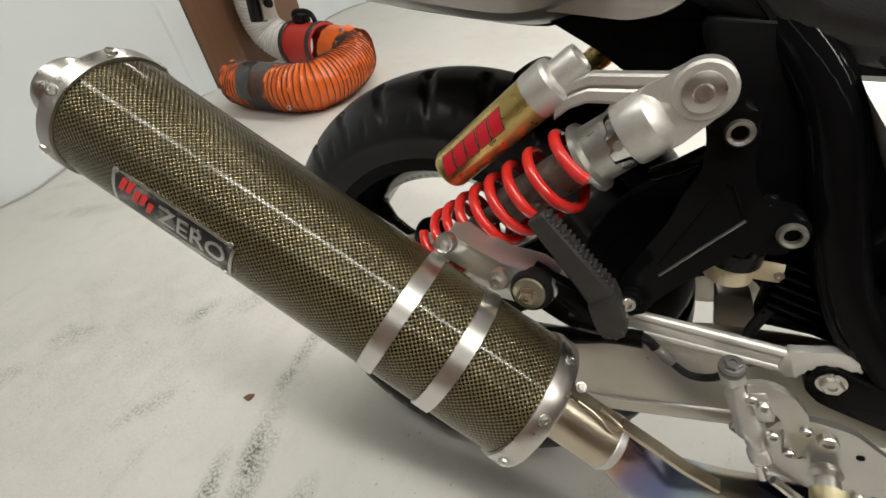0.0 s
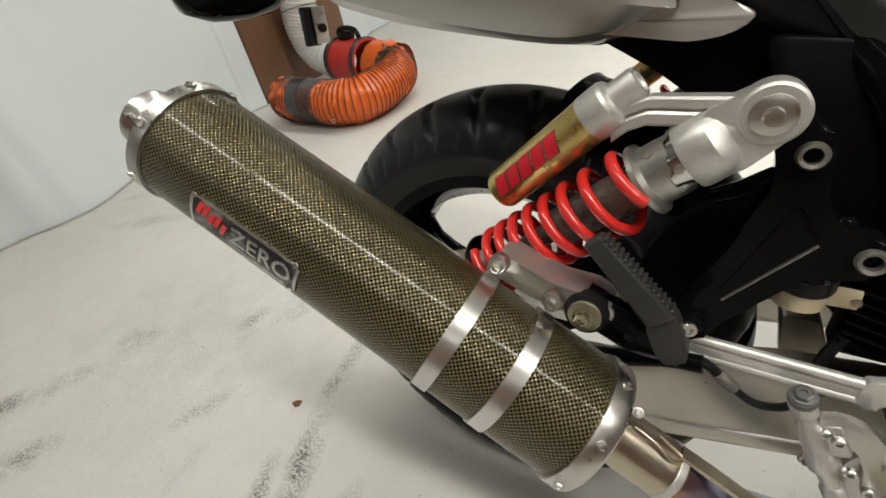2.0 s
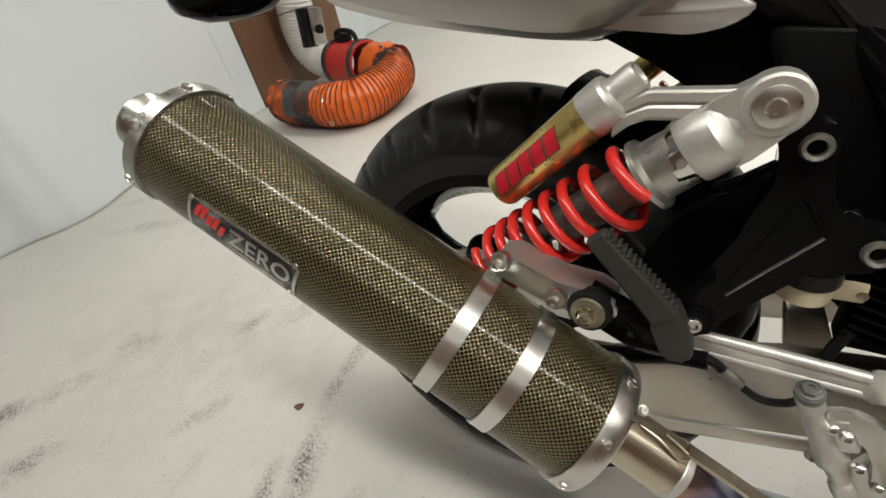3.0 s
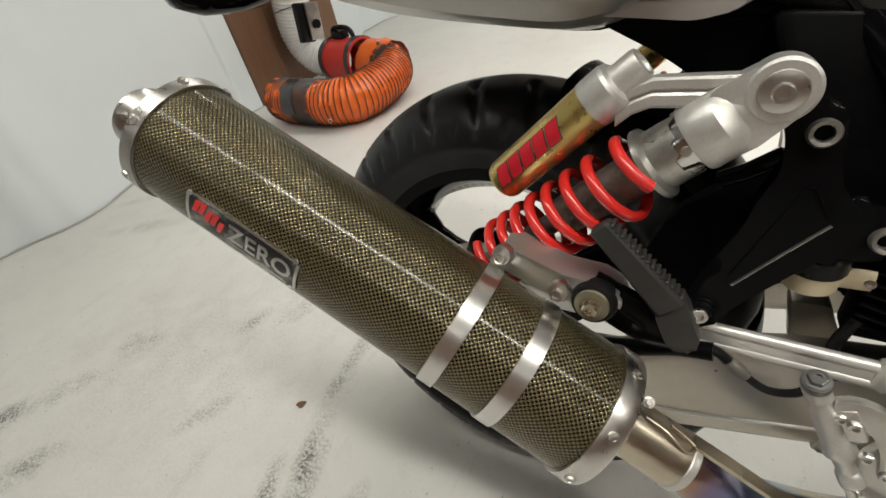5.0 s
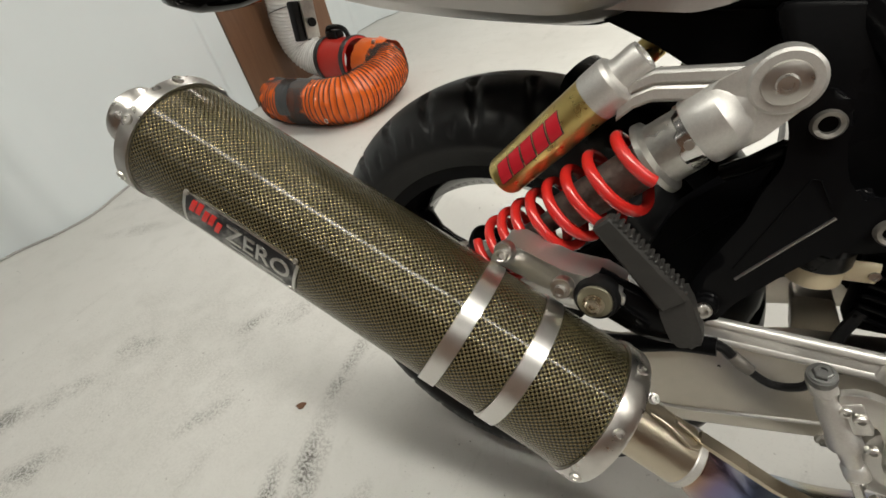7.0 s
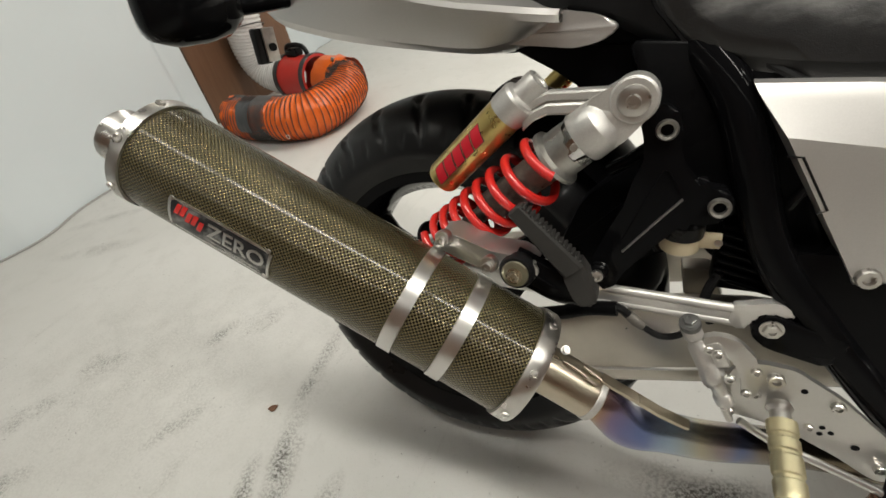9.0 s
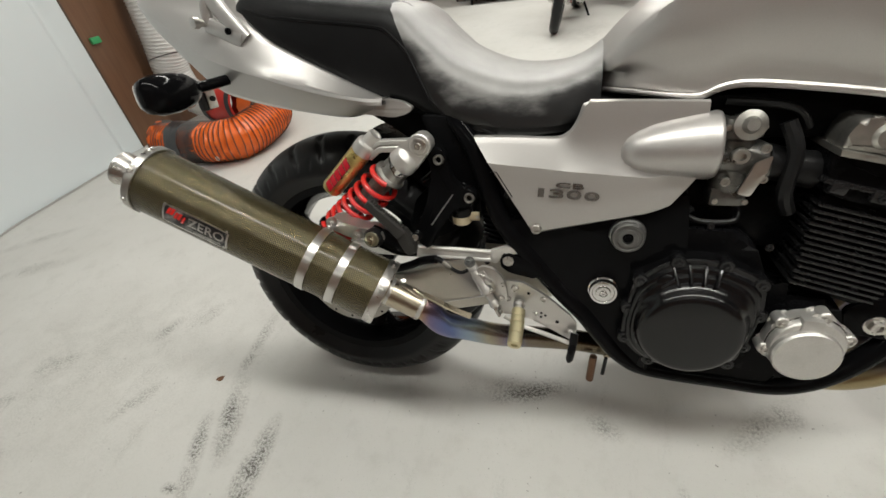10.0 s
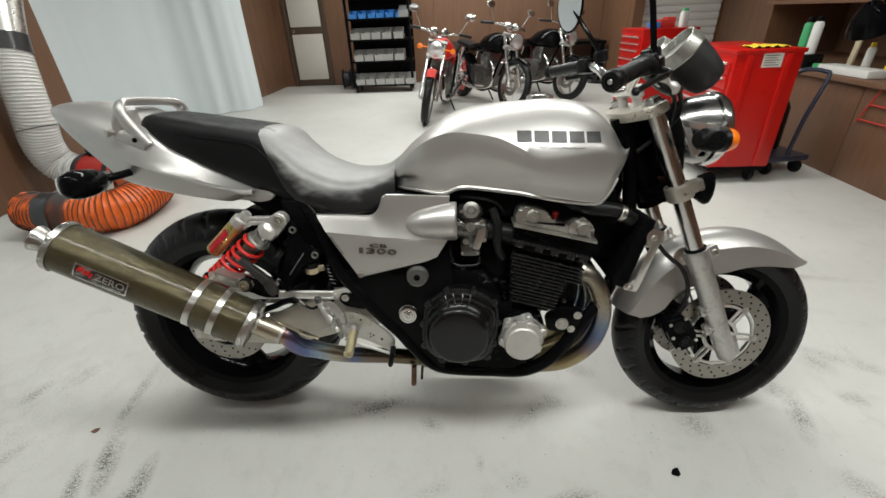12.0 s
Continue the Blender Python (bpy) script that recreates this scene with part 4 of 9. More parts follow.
# front fender: a shell round the wheel, with skirts
def arc_shell(centre, r, a0, a1, hw, skirt, n=36, taper=0.05, front=0.0):
    bm = bmesh.new()
    for skin in (0.0, 0.004):
        rings = []
        for i in range(n + 1):
            t = i / n
            a = radians(a0 + (a1 - a0) * t)
            f = min(1.0, t / taper, (1 - t) / taper)
            f = 0.55 + 0.45 * math.sqrt(max(0.0, f))
            if front:  # the skirt runs out in a point at the fore end
                f = min(f, 0.10 + 0.90 * math.sqrt((1 - t) / front))
            ring = []
            for k in range(19):
                u = -1 + 2 * k / 18
                v = abs(u) / 0.67  # the crown ends at a crease, the flank hangs below it
                if v <= 1:
                    y, drop = 0.90 * v, 0.40 * skirt * f * v ** 2.2
                else:
                    q = (abs(u) - 0.67) / 0.33
                    y, drop = 0.90 + 0.10 * q, skirt * f * (0.40 + 0.60 * q)
                y = math.copysign(hw * y * (0.9 + 0.1 * f), u)
                rr = r - skin - drop
                ring.append(Vector((centre[0] + rr * math.cos(a), y, centre[2] + rr * math.sin(a))))
            rings.append(ring)
        loft(bm, rings, False, False)
    return bm


fe = arc_shell(WF, 0.310, 165, 46, 0.072, 0.108, taper=0.10, front=0.40)
for v in fe.verts:
    v.co = STEER @ v.co
fender = part("front_fender", fe, M["silver"], bike, "silver painted front fender", angle=22)
for s in (-1, 1):
    bm = bmesh.new()
    prism(bm, rounded([(-0.045, 0.0), (0.05, 0.0), (0.055, 0.03), (0.02, 0.05), (-0.03, 0.05)], 0.012), 0.006, STEER @ Matrix.Translation((1.330, 0.083 * s, 0.515)) @ side(0.003), 0.0015)
    part("fender_bracket", bm, M["aluminium"], fender)
    bolt(fender, STEER @ Vector((1.380, -0.09 if s < 0 else 0.09, 0.545)), (0, s, 0), 0.009, "steel")

# headlamp, instruments, signals, horn
HL = STEER @ Vector((1.352, -0.003, 0.870))
bm = bmesh.new()
ax = STEER.to_3x3() @ Vector((1, 0, -0.03))
lathe(bm, [(0.0, -0.105), (0.034, -0.102), (0.058, -0.086), (0.077, -0.050), (0.087, -0.012), (0.089, 0.012)], frame_of(HL, ax), 40)
lampb = part("headlamp", bm, M["letter"], bike, "chrome headlamp bucket")
bm = bmesh.new()
lathe(bm, [(0.089, 0.008), (0.094, 0.012), (0.095, 0.03), (0.089, 0.04), (0.083, 0.036)], frame_of(HL, ax), 40, False)
part("rim", bm, M["chrome"], lampb)
bm = bmesh.new()
lathe(bm, [(0.088, 0.034), (0.068, 0.048), (0.040, 0.056), (0.0, 0.058)], frame_of(HL, ax), 40, False)
part("lens", bm, M["lens"], lampb, "ribbed glass lens")
for s in (-1, 1):
    c = STEER @ Vector((1.254, 0.064 * s, 1.050))
    axm = STEER.to_3x3() @ Vector((-0.760, 0, 0.650))
    bm = bmesh.new()
    lathe(bm, [(0.0, -0.108), (0.022, -0.106), (0.040, -0.096), (0.047, -0.075), (0.051, -0.040), (0.053, 0.0)], frame_of(c, axm), 36)
    mt = part("gauge", bm, M["pod"], bike, "round gauge in a matt dark grey pod with a brushed rim", angle=60)
    bm = bmesh.new()
    lathe(bm, [(0.053, -0.004), (0.0555, 0.0), (0.0545, 0.012), (0.050, 0.030), (0.047, 0.030), (0.045, 0.012)], frame_of(c, axm), 36, False)
    part("rim", bm, M["cast_old"], mt, "brushed metal rim")
    bm = bmesh.new()
    lathe(bm, [(0.0, 0.012), (0.045, 0.012), (0.045, 0.004), (0, 0.004)], frame_of(c, axm), 36)
    part("dial", bm, M["face"], mt, "pale grey dial")
    # front signal
    sc = STEER @ Vector((1.266, 0.196 * s, 0.856))
    bm = bmesh.new()
    lathe(bm, [(0.0, -0.024), (0.016, -0.024), (0.024, -0.014), (0.027, 0.0), (0.028, 0.034)], frame_of(sc, ax) @ Matrix.Diagonal((1.0, 1.3, 1, 1)), 24)
    tube(bm, [sc, STEER @ Vector((1.296, 0.12 * s, 0.858))], 0.012, 10)
    lathe(bm, [(0.024, 0.0), (0.024, 0.030), (0.020, 0.036), (0.0, 0.037)], frame_of(sc + Vector((0.004, 0, 0)), (0, s, 0)), 24)
    sg = part("turn_signal", bm, M["plastic"], bike, "black turn signal with an amber lens")
    bm = bmesh.new()
    lathe(bm, [(0.0268, 0.034), (0.027, 0.042), (0.022, 0.054), (0.0, 0.060)], frame_of(sc, ax) @ Matrix.Diagonal((1.0, 1.3, 1, 1)), 24)
    part("lens", bm, M["amber"], sg, "amber lens")
    # horn
    hc = STEER @ on_fork(0.455, 0.085 * s, 0.070)
    bm = bmesh.new()
    lathe(bm, [(0.0, -0.02), (0.03, -0.018), (0.036, -0.008), (0.041, 0.0), (0.043, 0.006), (0.041, 0.012), (0.02, 0.012), (0.018, 0.018), (0, 0.018)], frame_of(hc, STEER.to_3x3() @ Vector((1, -0.25, -0.1))), 28)
    part("horn", bm, M["black_gloss"], bike, "round black horn")

# handlebar
HBR = [(1.149, -0.032, 0.970), (1.140, -0.06, 0.982), (1.127, -0.11, 0.998), (1.115, -0.17, 1.012), (1.092, -0.236, 1.013), (1.000, -0.318, 0.980)]
HBL = [(1.149, 0.032, 0.968), (1.150, 0.062, 0.972), (1.134, 0.105, 1.012), (1.124, 0.145, 1.040), (1.104, 0.225, 1.056), (1.046, 0.367, 1.054)]
bm = bmesh.new()
tube(bm, [STEER @ p for p in spline([Vector(p) for p in HBR[::-1] + HBL], 6)], 0.0115, 14)
hb = part("handlebar", bm, M["chrome"], bike, "chrome tubular handlebar")
for s, line in ((-1, HBR), (1, HBL)):
    a, b = Vector(line[-2]), Vector(line[-1])
    bm = bmesh.new()
    d = (b - a)
    lathe(bm, [(0.0, 0), (0.021, 0), (0.022, 0.004), (0.0165, 0.008)] + [(0.0165 + (0.001 if k % 2 else 0), 0.012 + 0.004 * k) for k in range(26)] + [(0.0175, 0.12), (0.018, d.length - 0.004), (0.0, d.length)], STEER @ frame_of(a, d), 20)
    part("grip", bm, M["rubber"], hb, "black ribbed rubber grip")
    bm = bmesh.new()
    lathe(bm, [(0.0, 0), (0.019, 0), (0.021, 0.005), (0.021, 0.016), (0.018, 0.021), (0.010, 0.021), (0.009, 0.017), (0, 0.017)], STEER @ frame_of(b, d), 24)
    be = part("bar_end", bm, M["plastic"], hb)
    bolt(be, STEER @ (b + d.normalized() * 0.018), STEER.to_3x3() @ d, 0.005, "steel")
    q = Vector(line[-3]).lerp(a, 0.75)
    bm = bmesh.new()
    box(bm, (0.042, 0.045, 0.045), STEER @ frame_of(q, d), 0.012)
    box(bm, (0.018, 0.02, 0.02), STEER @ frame_of(q + Vector((0, 0, 0.02)), d), 0.005)
    part("switch_box", bm, M["plastic"], hb)
    off = Vector((0.045, 0, -0.02))
    bm = bmesh.new()
    tube(bm, [STEER @ p for p in spline([q + Vector((0.02, -0.01 * s, -0.006)), q + Vector((0.045, 0.015 * s, -0.018)), a.lerp(b, 0.35) + off, b + off * 1.1 + Vector((0.0, -0.02 * s, 0))], 6)], 0.0068, 10, squash=(1.2, 0.7))
    lathe(bm, [(0, -0.009), (0.006, -0.007), (0.009, 0), (0.006, 0.007), (0, 0.009)], STEER @ Matrix.Translation(b + off * 1.1 + Vector((0.0, -0.02 * s, 0))), 14)
    part("lever", bm, M["plastic"], hb, "black lever with a ball end")
    bm = bmesh.new()
    box(bm, (0.035, 0.03, 0.03), STEER @ frame_of(q + Vector((0.028, -0.012 * s, 0.0)), d), 0.009)
    lathe(bm, [(0, -0.012), (0.018, -0.012), (0.02, 0.0), (0.02, 0.016), (0.017, 0.02), (0, 0.02)], STEER @ (Matrix.Translation(q + Vector((0.03, -0.04 * s, 0.018))) @ pose(0, 0, 0, 0, -12, 0)), 20)
    part("lever_perch", bm, M["plastic"], hb, "black lever perch and fluid cup")
    if s < 0:
        bm = bmesh.new()
        m_ = STEER @ frame_of((1.128, -0.205, 0.994), (0.036, 0.0, -0.024))
        lathe(bm, [(0.0, 0), (0.013, 0), (0.0155, 0.006), (0.0155, 0.022), (0.011, 0.027), (0.0085, 0.036), (0.0115, 0.041), (0.0135, 0.049), (0.0115, 0.058), (0.006, 0.063), (0, 0.0635)], m_, 22)
        part("cable_adjuster", bm, M["cast"], hb, "bright alloy adjuster with a round knob", angle=60)
# mirrors
for s in (-1, 1):
    base, top = Vector((1.155, 0.195, 1.06)), Vector((1.076, 0.285, 1.235))
    if s < 0:
        top = Vector((1.085, -0.21, 1.26))
        base = Vector((1.12, -0.205, 1.035))
    bm = bmesh.new()
    tube(bm, [STEER @ p for p in ((base, base + Vector((-0.003, 0.003, 0.02)), top) if s > 0 else (base, top))], 0.0065, 10)
    mi = part("mirror", bm, M["black_gloss"], bike, "round mirror on a thin black stalk")
    bm = bmesh.new()
    face = STEER.to_3x3() @ Vector((0.72, 0.70, 0.05) if s > 0 else (0.95, 0.2, 0.0))
    hm = frame_of(STEER @ top, face) @ Matrix.Diagonal((0.078, 0.042 if s > 0 else 0.058, 1, 1))
    lathe(bm, [(0, 0.026), (0.5, 0.024), (0.85, 0.014), (1.0, 0.002), (1.0, -0.007), (0.93, -0.007)], hm, 40)
    part("shell", bm, M["black_gloss"], mi)
    bm = bmesh.new()
    lathe(bm, [(0, -0.0078), (0.93, -0.0078), (0.93, -0.0062), (0, -0.0062)], hm, 40)
    part("glass", bm, M["mirror"], mi, "oval mirror glass")
# cables from the bars to the frame
for pts in ([(1.12, -0.18, 1.0), (1.2, -0.16, 0.97), (1.25, -0.08, 0.9), (1.16, -0.03, 0.8)], [(1.11, 0.18, 1.01), (1.22, 0.13, 0.98), (1.24, 0.04, 0.86), (1.14, 0.02, 0.76)],
            [(1.11, -0.2, 1.0), (1.16, -0.21, 0.96), (1.22, -0.12, 0.93), (1.24, -0.05, 0.8)]):
    bm = bmesh.new()
    tube(bm, spline([STEER @ Vector(p) for p in pts], 8), 0.0055, 8)
    part("control_cable", bm, M["rubber"], bike)

# ---- tank ----
TOP = smooth_table([(0.535, 0.795), (0.555, 0.822), (0.611, 0.874), (0.70, 0.929), (0.80, 0.951), (0.92, 0.958), (1.0, 0.955), (1.055, 0.934), (1.10, 0.895), (1.14, 0.825)])
BOT = smooth_table([(0.535, 0.750), (0.60, 0.747), (0.66, 0.741), (0.685, 0.741), (0.712, 0.753), (0.75, 0.756), (0.847, 0.745), (0.962, 0.727), (1.040, 0.714), (1.060, 0.714), (1.083, 0.734), (1.109, 0.771), (1.14, 0.806)])
WID = smooth_table([(0.535, 0.085), (0.57, 0.125), (0.64, 0.165), (0.75, 0.192), (0.88, 0.205), (0.98, 0.205), (1.05, 0.19), (1.10, 0.16), (1.14, 0.105)])


CRE = smooth_table([(0.535, 0.775), (0.572, 0.812), (0.61, 0.848), (0.652, 0.874), (0.705, 0.888), (0.759, 0.884), (0.809, 0.875), (0.851, 0.857), (0.895, 0.834), (0.93, 0.832), (1.0, 0.838), (1.05, 0.842), (1.10, 0.826), (1.14, 0.81)])


def tank_under(x):
    """How far the flank is drawn in at the tank's lower edge."""
    return 0.875 + 0.065 * max(0.0, min(1.0, (x - 0.87) / 0.07))


def tank_ring(x, n=20):
    """Flat flanks under a crease, a full round top above it; behind the logo the flank is set in for the knees."""
    zt, zb, w, zc = lerp_table(TOP, x), lerp_table(BOT, x), lerp_table(WID, x), lerp_table(CRE, x)
    zc = min(zc, zt - 0.020)
    fade = max(0.0, min(1.0, (0.930 - x) / 0.070))
    step = 0.007 * fade * fade * (3 - 2 * fade) * max(0.0, min(1.0, (x - 0.63) / 0.10))
    ku = tank_under(x)
    ws = w - step
    half = [(ws * (ku - 0.152), zb), (ws * (ku - 0.052), zb + 0.001), (ws * (ku - 0.01), zb + 0.004), (ws * ku, zb + 0.012)]
    zc = max(zc, zb + 0.03)
    lo = zb + min(0.026, 0.6 * (zc - zb))
    hi = max(lo + 0.002, zc - 0.024)
    for k in range(7):
        t = k / 6
        half.append((ws * (ku + (1 - ku) * math.sin(t * math.pi / 2) ** 0.9), lo + (hi - lo) * t))
    half += [(ws + step * 0.10, zc - min(0.016, 0.4 * (zc - lo))), (ws + step * 0.45, zc - min(0.007, 0.2 * (zc - lo))), (w - 0.001, zc + 0.002)]
    for k in range(1, n + 1):
        t = 1 - (1 - k / n) ** 1.6
        half.append((w * (1 - t) ** 0.62, zc + 0.002 + (zt - zc - 0.002) * (1 - (1 - t) ** 2.0)))
    return [Vector((x, -y, z)) for y, z in half] + [Vector((x, y, z)) for y, z in half[-2::-1]]


bm = bmesh.new()
xs = [0.535 + (1.14 - 0.535) * i / 110 for i in range(111)]
loft(bm, [tank_ring(x) for x in xs])
tank = part("fuel_tank", bm, M["silver"], bike, "silver painted fuel tank with a creased knee recess", angle=45)
# rolled seam along the tank's lower edge
for s in (-1, 1):
    bm = bmesh.new()
    tube(bm, [Vector((x, s * (lerp_table(WID, x) * (tank_under(x) - 0.02) - 0.006), lerp_table(BOT, x) - 0.001)) for x in xs[2:-6]], 0.006, 10)
    part("seam", bm, M["silver"], tank)
bm = bmesh.new()
lathe(bm, [(0, 0), (0.034, 0), (0.036, 0.004), (0.034, 0.012), (0.02, 0.016), (0, 0.017)], pose(0.93, 0, 0.955), 32)
part("filler_cap", bm, M["chrome"], tank, "chrome filler cap")


def tank_side_y(x, z):
    """The tank's right flank at x, z."""
    ring = tank_ring(x, 60)[10:73]
    for p, q in zip(ring, ring[1:]):
        if p.z <= z <= q.z:
            return p.y + (q.y - p.y) * (z - p.z) / max(1e-6, q.z - p.z)
    return ring[0].y


# maker's lettering as plain dark blocks, and a thin script line below it
w0, w1 = 0.852, 1.052
for i in range(5):
    bm = bmesh.new()
    xa, xb = w0 + (w1 - w0) * i / 5 + 0.003, w0 + (w1 - w0) * (i + 1) / 5 - 0.003
    rings = []
    for j in range(9):
        x = xa + (xb - xa) * j / 8
        z0, z1 = 0.867 - 0.008 * (x - w0) / 0.2, 0.891 - 0.008 * (x - w0) / 0.2
        rings.append([(x, tank_side_y(x, z0 + (z1 - z0) * q / 4) - 0.0018, z0 + (z1 - z0) * q / 4) for q in range(5)])
    loft(bm, rings, False, False)
    r2 = [[(x, y + 0.0014, z) for x, y, z in r] for r in rings]
    loft(bm, r2, False, False)
    part("logo_block", bm, M["logo_grey"], tank, "dark grey logo block")
bm = bmesh.new()
tube(bm, [(x, tank_side_y(x, z) - 0.0006, z) for x, z in [(0.905 + 0.105 * i / 80, 0.8535 - 0.005 * i / 80 + 0.0022 * math.sin(i * 0.55) * math.sin(i * 0.13)) for i in range(81)]], 0.0007, 5)
part("script_line", bm, M["dark_ink"], tank, "thin dark script line")

# ---- seat and tail ----
STOP = smooth_table([(-0.125, 0.925), (-0.115, 0.943), (-0.08, 0.955), (0.06, 0.935), (0.215, 0.908), (0.265, 0.868), (0.324, 0.820), (0.403, 0.789), (0.477, 0.786), (0.52, 0.797), (0.55, 0.817)])
SBOT = smooth_table([(-0.125, 0.905), (-0.075, 0.880), (0.022, 0.834), (0.145, 0.774), (0.237, 0.742), (0.30, 0.710), (0.355, 0.696), (0.42, 0.689), (0.50, 0.690), (0.55, 0.698)])
SWID = smooth_table([(-0.125, 0.085), (-0.11, 0.102), (0.0, 0.128), (0.15, 0.142), (0.25, 0.150), (0.36, 0.158), (0.46, 0.150), (0.55, 0.118)])


def seat_ring(x):
    zt, zb, w = lerp_table(STOP, x), lerp_table(SBOT, x), lerp_table(SWID, x)
    soft = max(0.0, min(1.0, (x - 0.20) / 0.12))
    shoulder = min(0.045, (zt - zb) * 0.5) * (1 - soft) + 0.74 * (zt - zb) * soft
    pts = [(w * 0.96, zb), (w * 0.985, zb + 0.012), (w * 1.0, zb + (zt - zb - shoulder) * 0.5), (w * 0.985, zt - shoulder), (w * 0.955, zt - shoulder * 0.55), (w * 0.88, zt - shoulder * 0.30), (w * 0.7, zt - shoulder * 0.15), (w * 0.35, zt - shoulder * 0.03)]
    return [Vector((x, -y, z)) for y, z in pts] + [Vector((x, 0, zt))] + [Vector((x, y, z)) for y, z in pts[::-1]]


bm = bmesh.new()
sx = [-0.125 + 0.675 * i / 64 for i in range(65)]
loft(bm, [seat_ring(x) for x in sx])


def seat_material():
    """Black vinyl, grey towards the crown: streaky wear down the flanks, the top's sheen put into the same grey."""
    m = material("worn seat vinyl with grey sheen", (0.27, 0.265, 0.26), 0.36, 0, 0.05, 0.25, 25, 0.2, 900, 0.1)
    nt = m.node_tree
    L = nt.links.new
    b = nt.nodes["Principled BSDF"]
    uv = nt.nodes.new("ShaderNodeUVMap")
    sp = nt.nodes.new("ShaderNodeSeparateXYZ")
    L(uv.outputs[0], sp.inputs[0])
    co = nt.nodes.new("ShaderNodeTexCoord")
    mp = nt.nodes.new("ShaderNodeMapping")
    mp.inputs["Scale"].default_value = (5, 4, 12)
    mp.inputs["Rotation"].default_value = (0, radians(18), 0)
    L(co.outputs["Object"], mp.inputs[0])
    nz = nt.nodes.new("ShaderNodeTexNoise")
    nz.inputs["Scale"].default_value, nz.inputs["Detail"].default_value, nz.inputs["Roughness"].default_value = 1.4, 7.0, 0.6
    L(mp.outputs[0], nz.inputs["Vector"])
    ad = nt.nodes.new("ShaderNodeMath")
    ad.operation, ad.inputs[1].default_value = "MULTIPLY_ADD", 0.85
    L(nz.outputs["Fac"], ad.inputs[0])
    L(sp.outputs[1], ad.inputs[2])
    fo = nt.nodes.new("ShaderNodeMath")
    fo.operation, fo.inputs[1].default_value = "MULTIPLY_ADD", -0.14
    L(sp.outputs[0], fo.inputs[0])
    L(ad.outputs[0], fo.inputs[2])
    # pale crown to black flanks: wear and painted sheen share this mask
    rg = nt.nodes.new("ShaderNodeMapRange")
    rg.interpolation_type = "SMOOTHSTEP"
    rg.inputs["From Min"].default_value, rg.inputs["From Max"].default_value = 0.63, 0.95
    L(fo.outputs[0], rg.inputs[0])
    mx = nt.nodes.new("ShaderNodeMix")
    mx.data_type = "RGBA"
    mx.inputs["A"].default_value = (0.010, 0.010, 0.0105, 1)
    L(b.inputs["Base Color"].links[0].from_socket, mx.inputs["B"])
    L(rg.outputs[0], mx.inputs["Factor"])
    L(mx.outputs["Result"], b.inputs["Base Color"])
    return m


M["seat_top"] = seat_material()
seat = part("seat", bm, M["vinyl"], bike, "black two-level vinyl seat, top grey with wear and painted sheen", angle=70)
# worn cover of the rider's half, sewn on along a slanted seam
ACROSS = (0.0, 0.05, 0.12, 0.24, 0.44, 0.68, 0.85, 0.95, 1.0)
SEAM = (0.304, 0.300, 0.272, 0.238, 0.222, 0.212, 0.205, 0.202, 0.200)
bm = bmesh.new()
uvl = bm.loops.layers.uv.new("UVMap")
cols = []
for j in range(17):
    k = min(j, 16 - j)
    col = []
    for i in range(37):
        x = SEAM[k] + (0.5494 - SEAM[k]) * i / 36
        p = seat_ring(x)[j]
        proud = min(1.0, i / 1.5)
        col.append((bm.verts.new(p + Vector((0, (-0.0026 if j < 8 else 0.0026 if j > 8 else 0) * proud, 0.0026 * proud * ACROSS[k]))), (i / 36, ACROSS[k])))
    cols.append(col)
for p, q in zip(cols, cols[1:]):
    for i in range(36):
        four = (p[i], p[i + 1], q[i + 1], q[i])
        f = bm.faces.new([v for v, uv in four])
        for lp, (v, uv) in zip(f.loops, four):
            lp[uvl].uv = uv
part("seat_cover", bm, M["seat_top"], seat, "rubbed vinyl cover of the rider's half, sheen painted grey", angle=70)
for s in (3, 13):
    bm = bmesh.new()
    tube(bm, [seat_ring(x)[s] for x in sx[4:] if x < 0.225] + [seat_ring(SEAM[k])[k if s == 3 else 16 - k] for k in (3, 2, 1)], 0.0026, 6)
    part("piping", bm, M["vinyl"], seat, "black piping")

CT = smooth_table([(-0.424, 0.969), (-0.415, 0.978), (-0.39, 0.985), (-0.34, 0.988), (-0.25, 0.985), (-0.17, 0.968), (-0.12, 0.932), (-0.073, 0.895), (-0.03, 0.864), (0.02, 0.839), (0.07, 0.815), (0.12, 0.792), (0.155, 0.776), (0.18, 0.763), (0.195, 0.757)], 6)
CB = smooth_table([(-0.424, 0.963), (-0.412, 0.950), (-0.378, 0.922), (-0.330, 0.882), (-0.256, 0.822), (-0.200, 0.782), (-0.130, 0.763), (-0.0595, 0.749), (0.030, 0.736), (0.105, 0.7275), (0.14, 0.731), (0.165, 0.739), (0.183, 0.750), (0.195, 0.755)], 6)
CM = smooth_table([(-0.424, 0.966), (-0.40, 0.960), (-0.342, 0.937), (-0.28, 0.900), (-0.198, 0.853), (-0.125, 0.828), (-0.0525, 0.808), (0.078, 0.776), (0.14, 0.765), (0.195, 0.756)], 6)
CW = smooth_table([(-0.424, 0.014), (-0.415, 0.036), (-0.395, 0.056), (-0.35, 0.082), (-0.29, 0.103), (-0.22, 0.125), (-0.13, 0.150), (0.0, 0.174), (0.10, 0.188), (0.15, 0.194), (0.178, 0.191), (0.195, 0.178)], 6)


